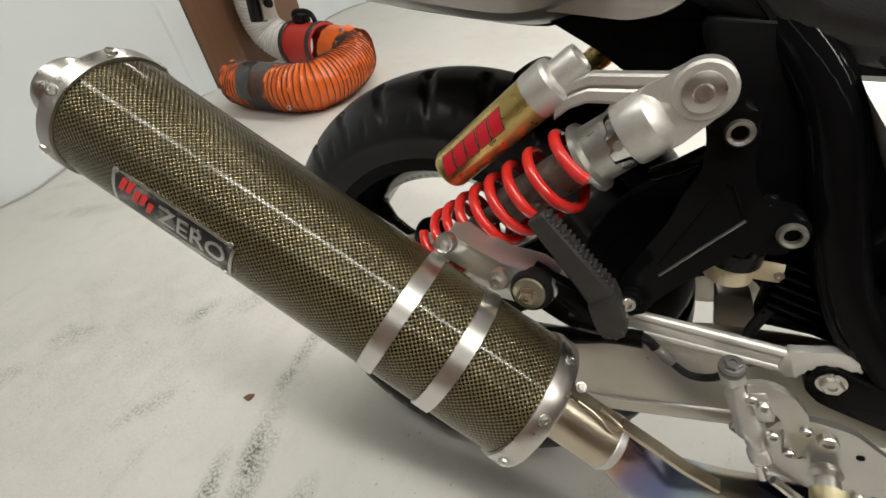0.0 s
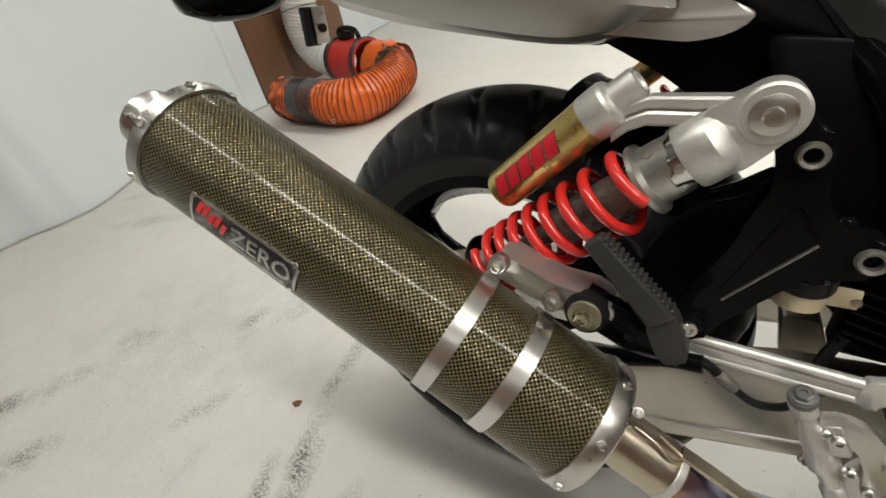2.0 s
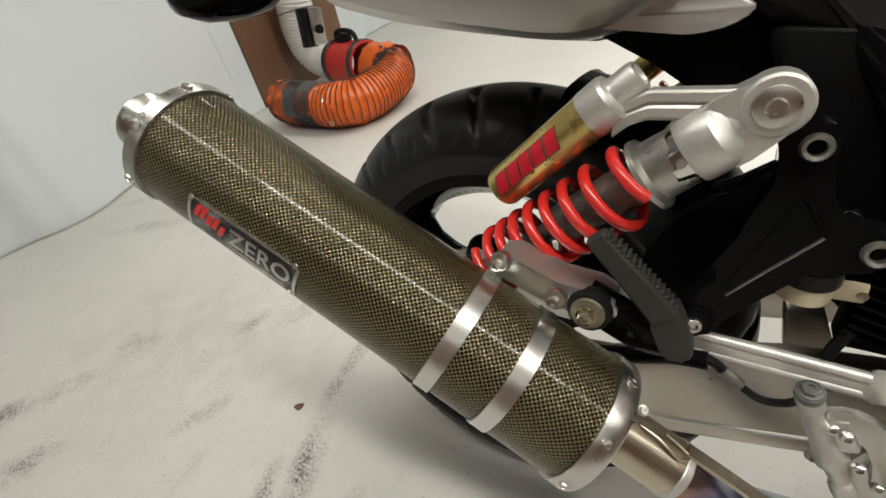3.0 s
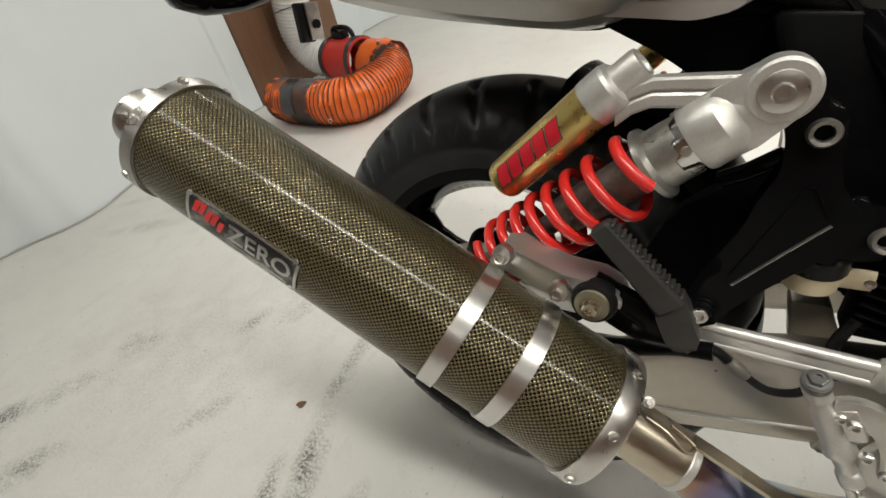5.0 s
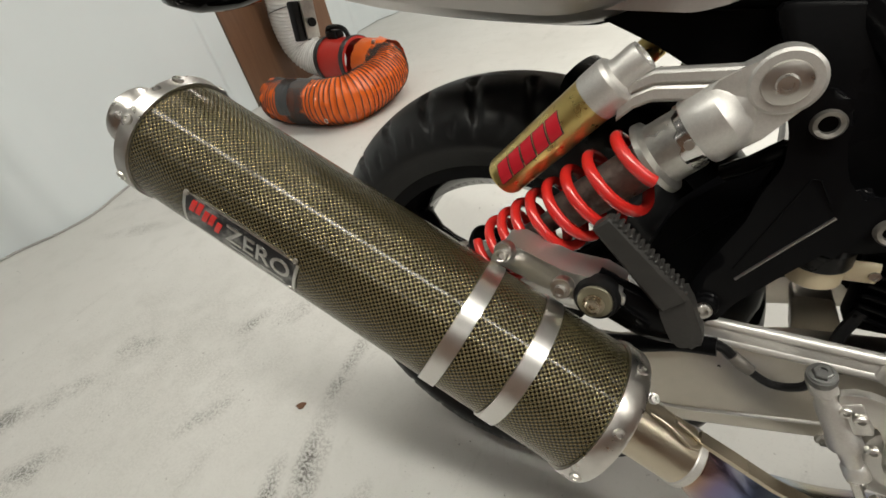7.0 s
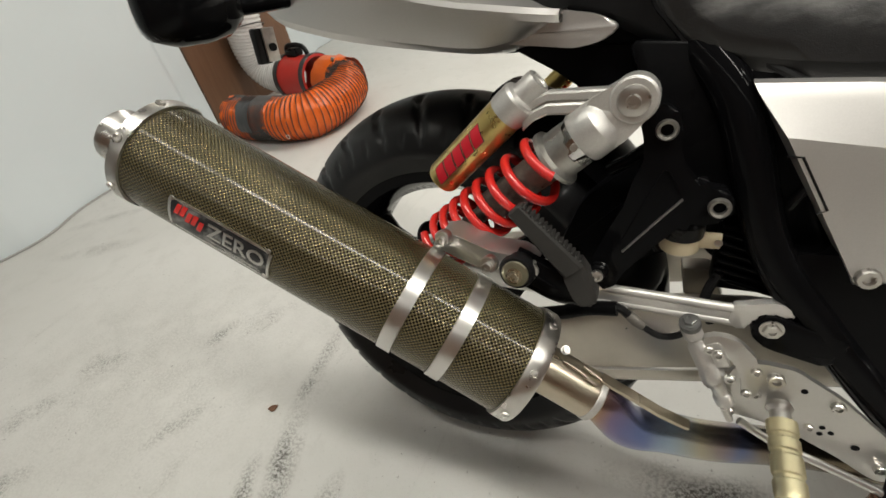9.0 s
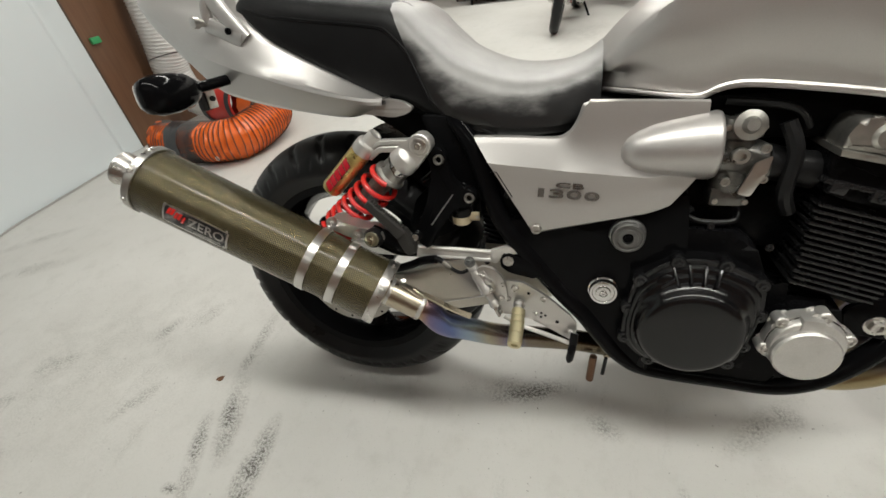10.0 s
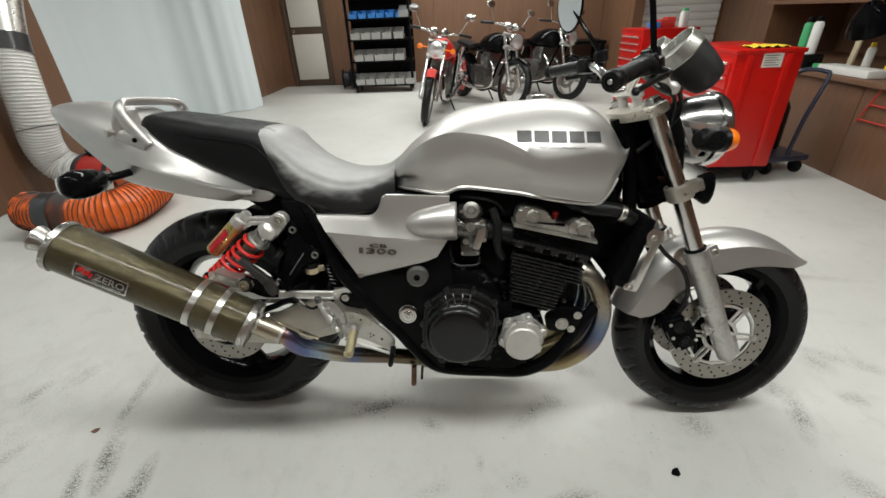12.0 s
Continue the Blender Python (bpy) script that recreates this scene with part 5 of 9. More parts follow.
def cowl_ring(x):
    zt, zb, zm, w = lerp_table(CT, x), lerp_table(CB, x), lerp_table(CM, x), lerp_table(CW, x)
    k = max(0.0, min(1.0, (x + 0.20) / 0.14))  # ahead of this the seat sits in the cowl
    k = k * k * (3 - 2 * k)
    half = [(w * 0.45, zb - 0.006), (w * 0.78, zb), (w * 0.88, zb + (zm - zb) * 0.16), (w * 0.945, zb + (zm - zb) * 0.5), (w * 0.985, zm - 0.006), (w, zm), (w * 0.99, zm + 0.005)]
    for t in (0.2, 0.4, 0.6, 0.8, 0.93):
        open_y = 0.99 - 0.20 * t
        round_y = max(0.0, 1 - t ** 2.0) ** 0.5
        half.append((w * (round_y + (open_y - round_y) * k), zm + (zt - zm) * t))
    half += [(w * (0.22 + 0.56 * k), zt - 0.001), (w * (0.10 + 0.6 * k), zt - 0.006 * k), (w * 0.04, zt - 0.012 * k)]
    return [Vector((x, -y, z)) for y, z in half] + [Vector((x, y, z)) for y, z in half[::-1]]


bm = bmesh.new()
loft(bm, [cowl_ring(-0.424 + 0.619 * (i / 70) ** 1.15) for i in range(71)])
cowl = part("tail_cowl", bm, M["silver"], bike, "silver painted tail cowl with a pointed end", angle=24)
for s in (-1, 1):
    # lower tail piece behind the cowl's point
    bm = bmesh.new()
    prism(bm, rounded([(0.08, 0.746), (0.15, 0.768), (0.223, 0.754), (0.246, 0.743), (0.234, 0.732), (0.207, 0.727), (0.159, 0.733), (0.10, 0.740)], 0.008, 3), 0.012, side(-0.150 if s < 0 else 0.162), 0.003)
    part("lower_cowl", bm, M["silver"], cowl, "silver lower tail piece")
bm = bmesh.new()
slab((-0.405, -0.03, 0.925), (-0.385, 0.03, 0.948), 0.008, bm)
part("tail_lamp", bm, M["red_dull"], bike, "red tail lamp")
bm = bmesh.new()
loft(bm, [[Vector((x, y, lerp_table(CB, x) + dz)) for y, dz in ((-0.055, 0.025), (-0.045, -0.010), (0.045, -0.010), (0.055, 0.025))] for x in [-0.30 + 0.46 * i / 20 for i in range(21)]])
part("under_tray", bm, M["black"], bike, "black tail under tray")
# grab rail: one hoop over the tail behind the seat
bm = bmesh.new()
half = [(-0.080, 0.134, 0.870), (-0.104, 0.134, 0.900), (-0.136, 0.130, 0.945), (-0.144, 0.122, 0.968), (-0.150, 0.102, 0.979), (-0.156, 0.055, 0.983)]
tube(bm, spline([(x, -y, z) for x, y, z in half] + half[::-1], 8), 0.0120, 16, squash=(1.40, 0.80))
for s in (-1, 1):
    tube(bm, spline([(-0.160, 0.128 * s, 0.905), (-0.154, 0.130 * s, 0.935), (-0.144, 0.122 * s, 0.966)], 5), 0.0105, 12)
    tube(bm, [(-0.166, 0.126 * s, 0.904), (-0.126, 0.136 * s, 0.890), (-0.084, 0.138 * s, 0.870)], 0.0125, 12, squash=(1.2, 0.6))
gr = part("grab_rail", bm, M["silver"], bike, "silver grab rail hoop")
for s in (-1, 1):
    bm = bmesh.new()
    lathe(bm, [(0.0, 0), (0.007, 0), (0.006, 0.014), (0.010, 0.016), (0.010, 0.026), (0, 0.028)], frame_of((-0.163, s * 0.131, 0.906), (-0.3, s, 0.05)), 14)
    part("load_hook", bm, M["steel"], gr, "small steel load hook")
    bolt(gr, (-0.106, s * 0.143, 0.888), (0, s, 0), 0.006, "black")
# rear signals and number plate bracket
for s in (-1, 1):
    c = Vector((-0.16, 0.262 * s, 0.80))
    bm, rings = bmesh.new(), []
    for t, hw, hh in ((-0.055, 0.006, 0.010), (-0.05, 0.014, 0.018), (-0.03, 0.021, 0.029), (0.0, 0.024, 0.033), (0.03, 0.023, 0.033), (0.05, 0.019, 0.027), (0.057, 0.008, 0.016)):
        rings.append([c + Vector((hw * math.cos(a) * 1.2, s * t, hh * math.copysign(abs(math.sin(a)) ** 0.7, math.sin(a)))) for a in [k * math.pi / 10 for k in range(20)]])
    loft(bm, rings)
    tube(bm, [c - Vector((0, s * 0.045, 0)), c - Vector((-0.01, s * 0.10, -0.004)), Vector((-0.14, 0.10 * s, 0.81))], 0.010, 12)
    sg = part("turn_signal", bm, M["black_gloss"], bike, "gloss black rear turn signal on a short stalk", angle=50)
    bm, rings = bmesh.new(), []
    for t in (-0.045, 0.045):
        rings.append([c + Vector((-0.0255 - 0.006 * math.cos(a), s * t, 0.019 * math.sin(a))) for a in [k * math.pi / 8 for k in range(16)]])
    loft(bm, rings)
    part("lens", bm, M["white"], sg, "pale lens")
bm = bmesh.new()
slab((-0.405, -0.016, 0.728), (-0.401, 0.014, 0.785), 0.002, bm)
pl = part("plate_bracket", bm, M["cast_old"], bike, "bare metal number plate bracket", Matrix.Translation((0.02, 0.05, 0.0)))
bm = bmesh.new()
lathe(bm, [(0, 0), (0.007, 0), (0.007, 0.006), (0, 0.006)], frame_of((-0.401, -0.002, 0.752), (1, -0.2, 0)), 14)
slab((-0.420, -0.03, 0.725), (-0.4055, -0.002, 0.785), 0.004, bm)
part("rubber_mount", bm, M["rubber"], pl)

# ---- side covers ----
for s in (-1, 1):
    table = (((0.351, 0.690), (0.378, 0.653), (0.453, 0.526)), ((0.42, 0.688), (0.43, 0.647), (0.483, 0.533)), ((0.485, 0.685), (0.48, 0.642), (0.515, 0.541)), ((0.507, 0.691), (0.51, 0.638), (0.54, 0.547)),
             ((0.521, 0.710), (0.535, 0.636), (0.56, 0.552)), ((0.531, 0.737), (0.565, 0.633), (0.59, 0.559)), ((0.545, 0.7395), (0.585, 0.631), (0.605, 0.563)), ((0.61, 0.737), (0.63, 0.629), (0.632, 0.570)), ((0.694, 0.733), (0.694, 0.638), (0.660, 0.583)))
    edge = [spline([Vector((c[k][0], 0, c[k][1])) for c in table], 6) for k in range(3)]
    n = len(edge[0])
    rows_c = [[] for _ in range(19)]
    for i in range(n):
        a_, b_, c_ = edge[0][i], edge[1][i], edge[2][i]
        f = i / (n - 1)
        y0, p = 0.171 + 0.002 * f, 1.0 + 1.5 * max(0.0, min(1.0, (f - 0.25) / 0.35))
        inner = Vector((-0.006 if f > 0.25 and f < 0.62 else 0.0, 0, 0.004))
        col = [a_ + inner + Vector((0, s * (y0 - 0.024), -0.004)), a_ + inner + Vector((0, s * (y0 - 0.008), 0)), a_ + inner * 0.4 + Vector((0, s * (y0 - 0.0015), 0))]
        for j in range(1, 9):
            t = j / 8
            col.append(a_.lerp(b_, t * 0.985) + Vector((0, s * (y0 + (0.192 - y0) * t ** p), 0)))
        for j in range(6):
            t = 0.03 + 0.95 * j / 5
            col.append(b_.lerp(c_, t) + Vector((0, s * (0.1915 - 0.004 * t ** 2), 0)))
        col += [c_ + Vector((0, s * 0.183, -0.002)), c_ + Vector((0, s * 0.155, -0.001))]
        for k, q in enumerate(col):
            rows_c[k].append(q)
    bm = bmesh.new()
    vsg = loft(bm, rows_c, False, False)
    bm.faces.new([r[0] for r in vsg])
    bm.faces.new([r[-1] for r in vsg])
    sc = part("side_cover", bm, M["silver"], bike, "silver side cover with raised model number", angle=16)
    bm = bmesh.new()
    tube(bm, [(0.381, s * 0.1905, 0.638), (0.391, s * 0.1912, 0.638), (0.417, s * 0.1905, 0.594), (0.411, s * 0.1900, 0.591)], 0.0011, 6)
    part("slot_edge", bm, M["plastic"], sc, "dark slot edge")
    # duct bulge
    bm, rings = bmesh.new(), []
    for x, h, dp in ((0.580, 0.004, 0.004), (0.583, 0.014, 0.011), (0.590, 0.023, 0.017), (0.603, 0.031, 0.023), (0.625, 0.039, 0.028), (0.65, 0.044, 0.031), (0.68, 0.048, 0.034), (0.705, 0.050, 0.036), (0.711, 0.048, 0.034), (0.712, 0.044, 0.031)):
        rings.append([(x, s * (0.166 + 1.4 * dp * max(0, math.sin(a))), 0.672 - (0.70 - x) * 0.06 + h * math.cos(a)) for a in [k * math.pi / 14 for k in range(15)]])
    loft(bm, rings, True, True)
    part("intake_bulge", bm, M["silver"], sc, angle=60)
    # upper facet
    bolt(sc, (0.458, s * 0.187, 0.536), (0, s, 0), 0.009, "steel")
    if s < 0:
        for ch, dx, wd_ in (("1", -0.043, 0.010), ("3", -0.018, 0.0235), ("0", 0.0095, 0.0235), ("0", 0.037, 0.0235)):
            letters(ch, 0.0205, 0.005, "letter", sc, "model_number", side(-0.1925) @ Matrix.Translation((0.508 + dx, 0.600 - 0.07 * dx, 0)) @ Matrix.Rotation(radians(-4), 4, "Z"), "raised metal digit", wd_)
        letters("CB", 0.0125, 0.005, "letter", sc, "model_letters", side(-0.1928) @ Matrix.Translation((0.510, 0.6155, 0)) @ Matrix.Rotation(radians(-4), 4, "Z"), "raised metal letters", 0.045)

# ---- frame ----
def both(name, pts, r, mat, label="", n=6, squash=(1, 1), parent=None):
    for s in (-1, 1):
        bm = bmesh.new()
        tube(bm, spline([(x, -s * y if s > 0 else y, z) for x, y, z in pts], n), r, 16, squash=squash)
        part(name, bm, M[mat], parent or bike, label)


both("frame_rail", [(0.30, -0.135, 0.73), (0.345, -0.155, 0.672), (0.392, -0.166, 0.545), (0.446, -0.168, 0.470), (0.501, -0.168, 0.4025), (0.550, -0.167, 0.349), (0.585, -0.166, 0.302), (0.625, -0.163, 0.256), (0.675, -0.158, 0.230), (0.80, -0.155, 0.222), (0.90, -0.155, 0.225),
                    (0.975, -0.15, 0.268), (1.045, -0.14, 0.36), (1.12, -0.12, 0.47), (1.165, -0.08, 0.62), (1.17, -0.045, 0.76), (1.16, -0.03, 0.86)], 0.0185, "black_gloss", "gloss black tubular frame rail")
both("seat_rail", [(-0.2, -0.09, 0.80), (0.0, -0.115, 0.765), (0.18, -0.13, 0.745), (0.32, -0.105, 0.735), (0.55, -0.085, 0.725), (0.8, -0.06, 0.75), (1.12, -0.035, 0.83)], 0.016, "black", "black seat rail")
# frame gusset plate behind the rail, and the big plate at the swingarm pivot
for s in (-1, 1):
    for o, y, mat in (([(0.25, 0.73), (0.36, 0.72), (0.44, 0.53), (0.40, 0.55), (0.36, 0.57), (0.30, 0.62)], -0.135, "black"),
                      ([(0.405, 0.545), (0.452, 0.548), (0.69, 0.600), (0.70, 0.50), (0.67, 0.225), (0.63, 0.245), (0.555, 0.335), (0.475, 0.435)], -0.156, "black_gloss")):
        bm = bmesh.new()
        prism(bm, rounded(o, 0.015, 3), 0.02, side(y) if s < 0 else side(-y + 0.02), 0.004)
        part("frame_plate", bm, M[mat], bike, "gloss black frame plate" if mat == "black_gloss" else "")
for x, z, r, mat in ((0.606, 0.528, 0.026, "black_gloss"), (0.5765, 0.4180, 0.024, "chrome")):
    bm = bmesh.new()
    if mat == "chrome":
        lathe(bm, [(0, -0.012), (r * 1.12, -0.012), (r * 1.08, -0.002), (r * 0.96, 0), (r, 0), (r, 0.006), (r * 0.95, 0.009), (r * 0.80, 0.0095), (r * 0.74, 0.0075), (r * 0.55, 0.0075), (r * 0.50, 0.011), (r * 0.30, 0.0115), (r * 0.27, 0.008), (0, 0.008)], frame_of((x, -0.186, z), (0, -1, 0)), 36)
    else:
        lathe(bm, [(0, -0.012), (r * 1.12, -0.012), (r * 1.08, -0.002), (r * 0.96, 0), (r, 0), (r, 0.008), (r * 0.93, 0.011), (r * 0.84, 0.011), (r * 0.80, 0.009), (r * 0.62, 0.009), (r * 0.58, 0.0115), (r * 0.36, 0.0115), (r * 0.33, 0.008), (0, 0.008)], frame_of((x, -0.186, z), (0, -1, 0)), 36)
    cp = part("pivot_cap", bm, M["chrome" if mat == "chrome" else "cap_grey"], bike, "chrome pivot cap" if mat == "chrome" else "dull grey-black pivot cap with rings")
    bolt(cp, (x, -0.194, z), (0, -1, 0), r * 0.24, "chrome" if mat == "chrome" else "black", "hex")
for x, y, z in ((0.2925, -0.194, 0.660), (0.3425, -0.194, 0.5915)):
    bm = bmesh.new()
    lathe(bm, [(0.0, -0.004), (0.0050, -0.004), (0.0055, 0.003), (0.0080, 0.004), (0.0092, 0.002), (0.0096, -0.01), (0, -0.01)], frame_of((x, y, z), (0, -1, 0.1)), 24)
    part("frame_collar", bm, M["greasy"], bike, "hollow steel collar in the footrest arm")
# battery box between the side covers
bm = bmesh.new()
prism(bm, rounded([(0.33, 0.715), (0.47, 0.71), (0.52, 0.475), (0.40, 0.475), (0.348, 0.495), (0.33, 0.60)], 0.012, 3), 0.20, side(0.10), 0.006)
part("battery_box", bm, M["black"], bike, "black battery box between the frame rails")
# inner mudguard over the tyre, open to the rear
bm, rings = bmesh.new(), []
for x, zl, zh, w in ((0.125, 0.728, 0.745, 0.10), (0.18, 0.702, 0.74, 0.115), (0.215, 0.68, 0.74, 0.12), (0.235, 0.668, 0.74, 0.12), (0.25, 0.662, 0.74, 0.118), (0.298, 0.655, 0.735, 0.118), (0.306, 0.56, 0.735, 0.118), (0.345, 0.52, 0.73, 0.118)):
    rings.append([(x, -w, zl), (x, -w * 1.02, (zl + zh) / 2), (x, -w, zh), (x, w, zh), (x, w * 1.02, (zl + zh) / 2), (x, w, zl)])
loft(bm, rings)
part("rear_tray", bm, M["black"], bike, "black inner mudguard over the wheel", angle=50)
bm = bmesh.new()
prism(bm, rounded([(0.247, 0.590), (0.290, 0.624), (0.335, 0.640), (0.335, 0.520), (0.300, 0.500), (0.232, 0.462), (0.190, 0.500), (0.215, 0.560)], 0.010, 3), 0.024, side(-0.100), 0.006)
part("mudguard_flap", bm, M["black"], bike, "black lower mudguard")
bm = bmesh.new()
slab((0.36, -0.10, 0.47), (0.68, 0.10, 0.70), 0.03, bm)
part("air_box", bm, M["black"], bike, "black air box")
bm = bmesh.new()
slab((0.62, -0.12, 0.48), (0.86, 0.12, 0.60), 0.03, bm)
part("starter_case", bm, M["crinkle"], bike, "black upper crankcase")

# added black block that closes the view between head cover and radiator
bm = bmesh.new()
slab((1.045, -0.115, 0.55), (1.13, 0.115, 0.715), 0.02, bm)
part("coil_area_filler", bm, M["black"], bike, "added black filler block behind the radiator")
bm = bmesh.new()
slab((0.68, -0.13, 0.668), (1.12, 0.13, 0.74), 0.02, bm)
part("frame_backbone", bm, M["black"], bike, "black frame under the tank")
# side stand and centre spring
bm = bmesh.new()
tube(bm, [(0.56, 0.14, 0.22), (0.60, 0.20, 0.08), (0.605, 0.215, 0.045)], 0.012, 12)
part("side_stand", bm, M["black"], bike, "black side stand resting on the floor")
for x, l in ((0.575, 0.065), (0.60, 0.045)):
    bm = bmesh.new()
    tube(bm, [(x, -0.13, 0.215), (x - 0.004, -0.13, 0.215 - l)], 0.008 if l > 0.05 else 0.004, 10)
    part("drain_tube", bm, M["bronze"] if l > 0.05 else M["rubber"], bike)

# ---- engine ----
eng = part("crankcase", bmesh.new(), M["crinkle"], bike)
bm = bmesh.new()
prism(bm, rounded([(0.60, 0.50), (0.64, 0.54), (0.79, 0.53), (0.82, 0.46), (0.84, 0.425), (0.930, 0.42), (0.945, 0.38), (0.945, 0.30), (0.90, 0.235), (0.66, 0.235), (0.60, 0.29)], 0.03, 4), 0.345, side(0.18), 0.02, 3)
eng.data = mesh_of("crankcase", bm, M["crinkle"])
eng["label"] = "black engine crankcase"
SLOPE = math.tan(radians(14.6))
def tilted(z0, x0=0.85):
    """Height at which a line that falls ahead along the cylinders runs, from z0 at x0."""
    return lambda x: z0 - (x - x0) * SLOPE


for k in range(14):
    zf, x1 = tilted(0.4560 + 0.0101 * k), (0.966 + 0.0036 * k if k < 9 else 1.036)
    bm = bmesh.new()
    x0 = 0.850 + (0.004 if k % 2 else 0)
    prism(bm, [(x0, zf(x0) - 0.0022), (x0, zf(x0) + 0.0022), (x1, zf(x1) + 0.0022), (x1, zf(x1) - 0.0022)], 0.352, side(0.176), 0.0016, 2)
    part("cooling_fin", bm, M["fin"], eng)
bm = bmesh.new()
prism(bm, rounded([(0.862, 0.44), (0.862, 0.60), (1.015, 0.56), (0.985, 0.50), (0.955, 0.41)], 0.012, 3), 0.325, side(0.1625), 0.008)
part("cylinder_block", bm, M["crinkle"], eng)
bm = bmesh.new()
prism(bm, rounded([(0.853, 0.604), (0.853, 0.662), (0.90, 0.654), (1.055, 0.614), (1.045, 0.566), (1.02, 0.560), (0.95, 0.579), (0.90, 0.590)], 0.008, 3), 0.352, side(0.176), 0.006)
hd = part("cylinder_head", bm, M["crinkle"], eng, "black cylinder head")
bm = bmesh.new()
prism(bm, [(0.849, 0.621), (0.852, 0.628), (1.046, 0.5775), (1.044, 0.5705)], 0.364, side(0.182), 0.002)
part("gasket_lip", bm, M["fin"], hd)
for x in (0.868, 0.918, 0.958, 0.998, 1.030):
    bm = bmesh.new()
    z = tilted(0.618)(x)
    box(bm, (0.022, 0.020, 0.016), Matrix.Translation((x, -0.176, z)) @ Matrix.Rotation(radians(14.6), 4, "Y"), 0.004)
    part("head_lug", bm, M["fin"], hd)
    if x in (0.918, 0.998):
        bolt(hd, (x, -0.186, z), (0, -1, 0), 0.005, "fin", "hex")
hc = bmesh.new()
prism(hc, rounded([(0.856, 0.668), (0.858, 0.692), (0.868, 0.708), (0.884, 0.709), (0.928, 0.699), (0.940, 0.690), (0.947, 0.671), (0.982, 0.657), (0.994, 0.668), (1.008, 0.676), (1.038, 0.670), (1.050, 0.656), (1.054, 0.624)], 0.006, 3), 0.370, side(0.185), 0.009, 3)
prism(hc, [(0.852, 0.662), (0.852, 0.671), (1.058, 0.6245), (1.058, 0.6155)], 0.386, side(0.193), 0.003)
hcov = part("head_cover", hc, M["cast_old"], eng, "cast alloy cam cover with two raised ends")
for x, z in ((0.900, 0.685), (1.024, 0.652)):
    bm = bmesh.new()
    lathe(bm, [(0.0, 0.006), (0.014, 0.006), (0.017, 0.002), (0.019, -0.004), (0, -0.004)], frame_of((x, -0.1855, z), (0, -1, 0)), 20)
    part("cover_boss", bm, M["cast_old"], hcov)
for y in (-0.13, -0.04, 0.05, 0.14):
    bm = bmesh.new()
    lathe(bm, [(0, 0), (0.009, 0), (0.009, 0.014), (0.006, 0.018), (0, 0.018)], Matrix.Translation((0.962, y, 0.668)) @ Matrix.Rotation(radians(14.6), 4, "Y"), 16)
    part("plug_cap", bm, M["red_dull"], eng, "red spark plug cap")
for dx in (-0.085, 0.085):
    for y in (-0.175, -0.06, 0.06):
        bolt(hcov, (0.955 + dx * 0.8, y, 0.704 if dx < 0 else 0.674), (0.25, 0, 0.97), 0.007, "steel", "hex")
# clutch cover: a flange with bolt lugs, a stepped cone and a flat round face
CCO = Vector((0.7140, 0, 0.385))
CBOLTS = [(0.633, 0.452), (0.685, 0.490), (0.753, 0.488), (0.807, 0.458), (0.815, 0.400), (0.805, 0.336), (0.789, 0.295), (0.728, 0.278), (0.6645, 0.284), (0.619, 0.329), (0.619, 0.393)]
rim_c = [p + (p - CCO).normalized() * 0.004 for p in spline([Vector((x, 0, z)) for x, z in CBOLTS], 8, True)]


def cover_rows(rows, n=72):
    """Loft from the lugged flange (blend 0) to a circle (blend 1); rows: (blend, scale, depth)."""
    out = []
    for blend, scale, dy in rows:
        ring = []
        for k in range(n):
            a = 2 * math.pi * k / n
            d = Vector((math.cos(a), 0, math.sin(a)))
            p = max(rim_c, key=lambda q: (q - CCO).normalized().dot(d)) - CCO
            q = CCO + d * ((p.length * (1 - blend) + 0.094 * blend) * scale) + Vector((0, -dy, -0.010 * blend))
            ring.append(q)
        out.append(ring)
    return out


bm = bmesh.new()
loft(bm, cover_rows([(0, 1.0, 0.165), (0, 1.0, 0.196), (0, 0.985, 0.1985), (0.1, 0.95, 0.1985), (0.2, 0.94, 0.206), (0.3, 0.925, 0.208), (0.4, 0.915, 0.208), (0.5, 0.905, 0.214), (0.7, 0.890, 0.2155), (0.85, 0.882, 0.219), (1, 0.868, 0.2255), (1, 0.845, 0.2310), (1, 0.81, 0.2350), (1, 0.76, 0.2375), (1, 0.70, 0.2385), (1, 0.3, 0.2392)]))
cl = part("clutch_cover", bm, M["cover_gloss"], eng, "round gloss black clutch cover with bolt lugs", angle=28)
BOSS = bmesh.new()
lathe(BOSS, [(0.0125, 0), (0.0125, 0.030), (0.0105, 0.033), (0, 0.033)], Matrix(), 16)
BOSS = mesh_of("boss", BOSS, M["cover_gloss"], 40)
for x, z in CBOLTS:
    part("boss", BOSS, None, cl, "", frame_of((x, -0.169, z), (0, -1, 0)))
    bolt(cl, (x, -0.202, z), (0, -1, 0), 0.0052, "fin", "hex")
for a in (72, 84, 97, 110):
    d, e = Vector((math.cos(radians(a)), 0, math.sin(radians(a)))), Vector((0, -1, 0))
    bm = bmesh.new()
    tube(bm, [CCO + d * 0.081 + e * 0.222, CCO + d * 0.094 + e * 0.212, CCO + d * 0.103 + e * 0.202], 0.0028, 8)
    part("rib", bm, M["cover_gloss"], cl)
bm = bmesh.new()
cap_m = frame_of((0.6715, -0.204, 0.457), (0, -1, 0.15))
lathe(bm, [(0.0, 0.010), (0.010, 0.010), (0.0145, 0.008), (0.016, 0.002), (0.016, -0.010)], cap_m, 24)
cap_p = part("filler_cap", bm, M["cover_gloss"], cl, "gloss black oil cap with a slot")
bm = bmesh.new()
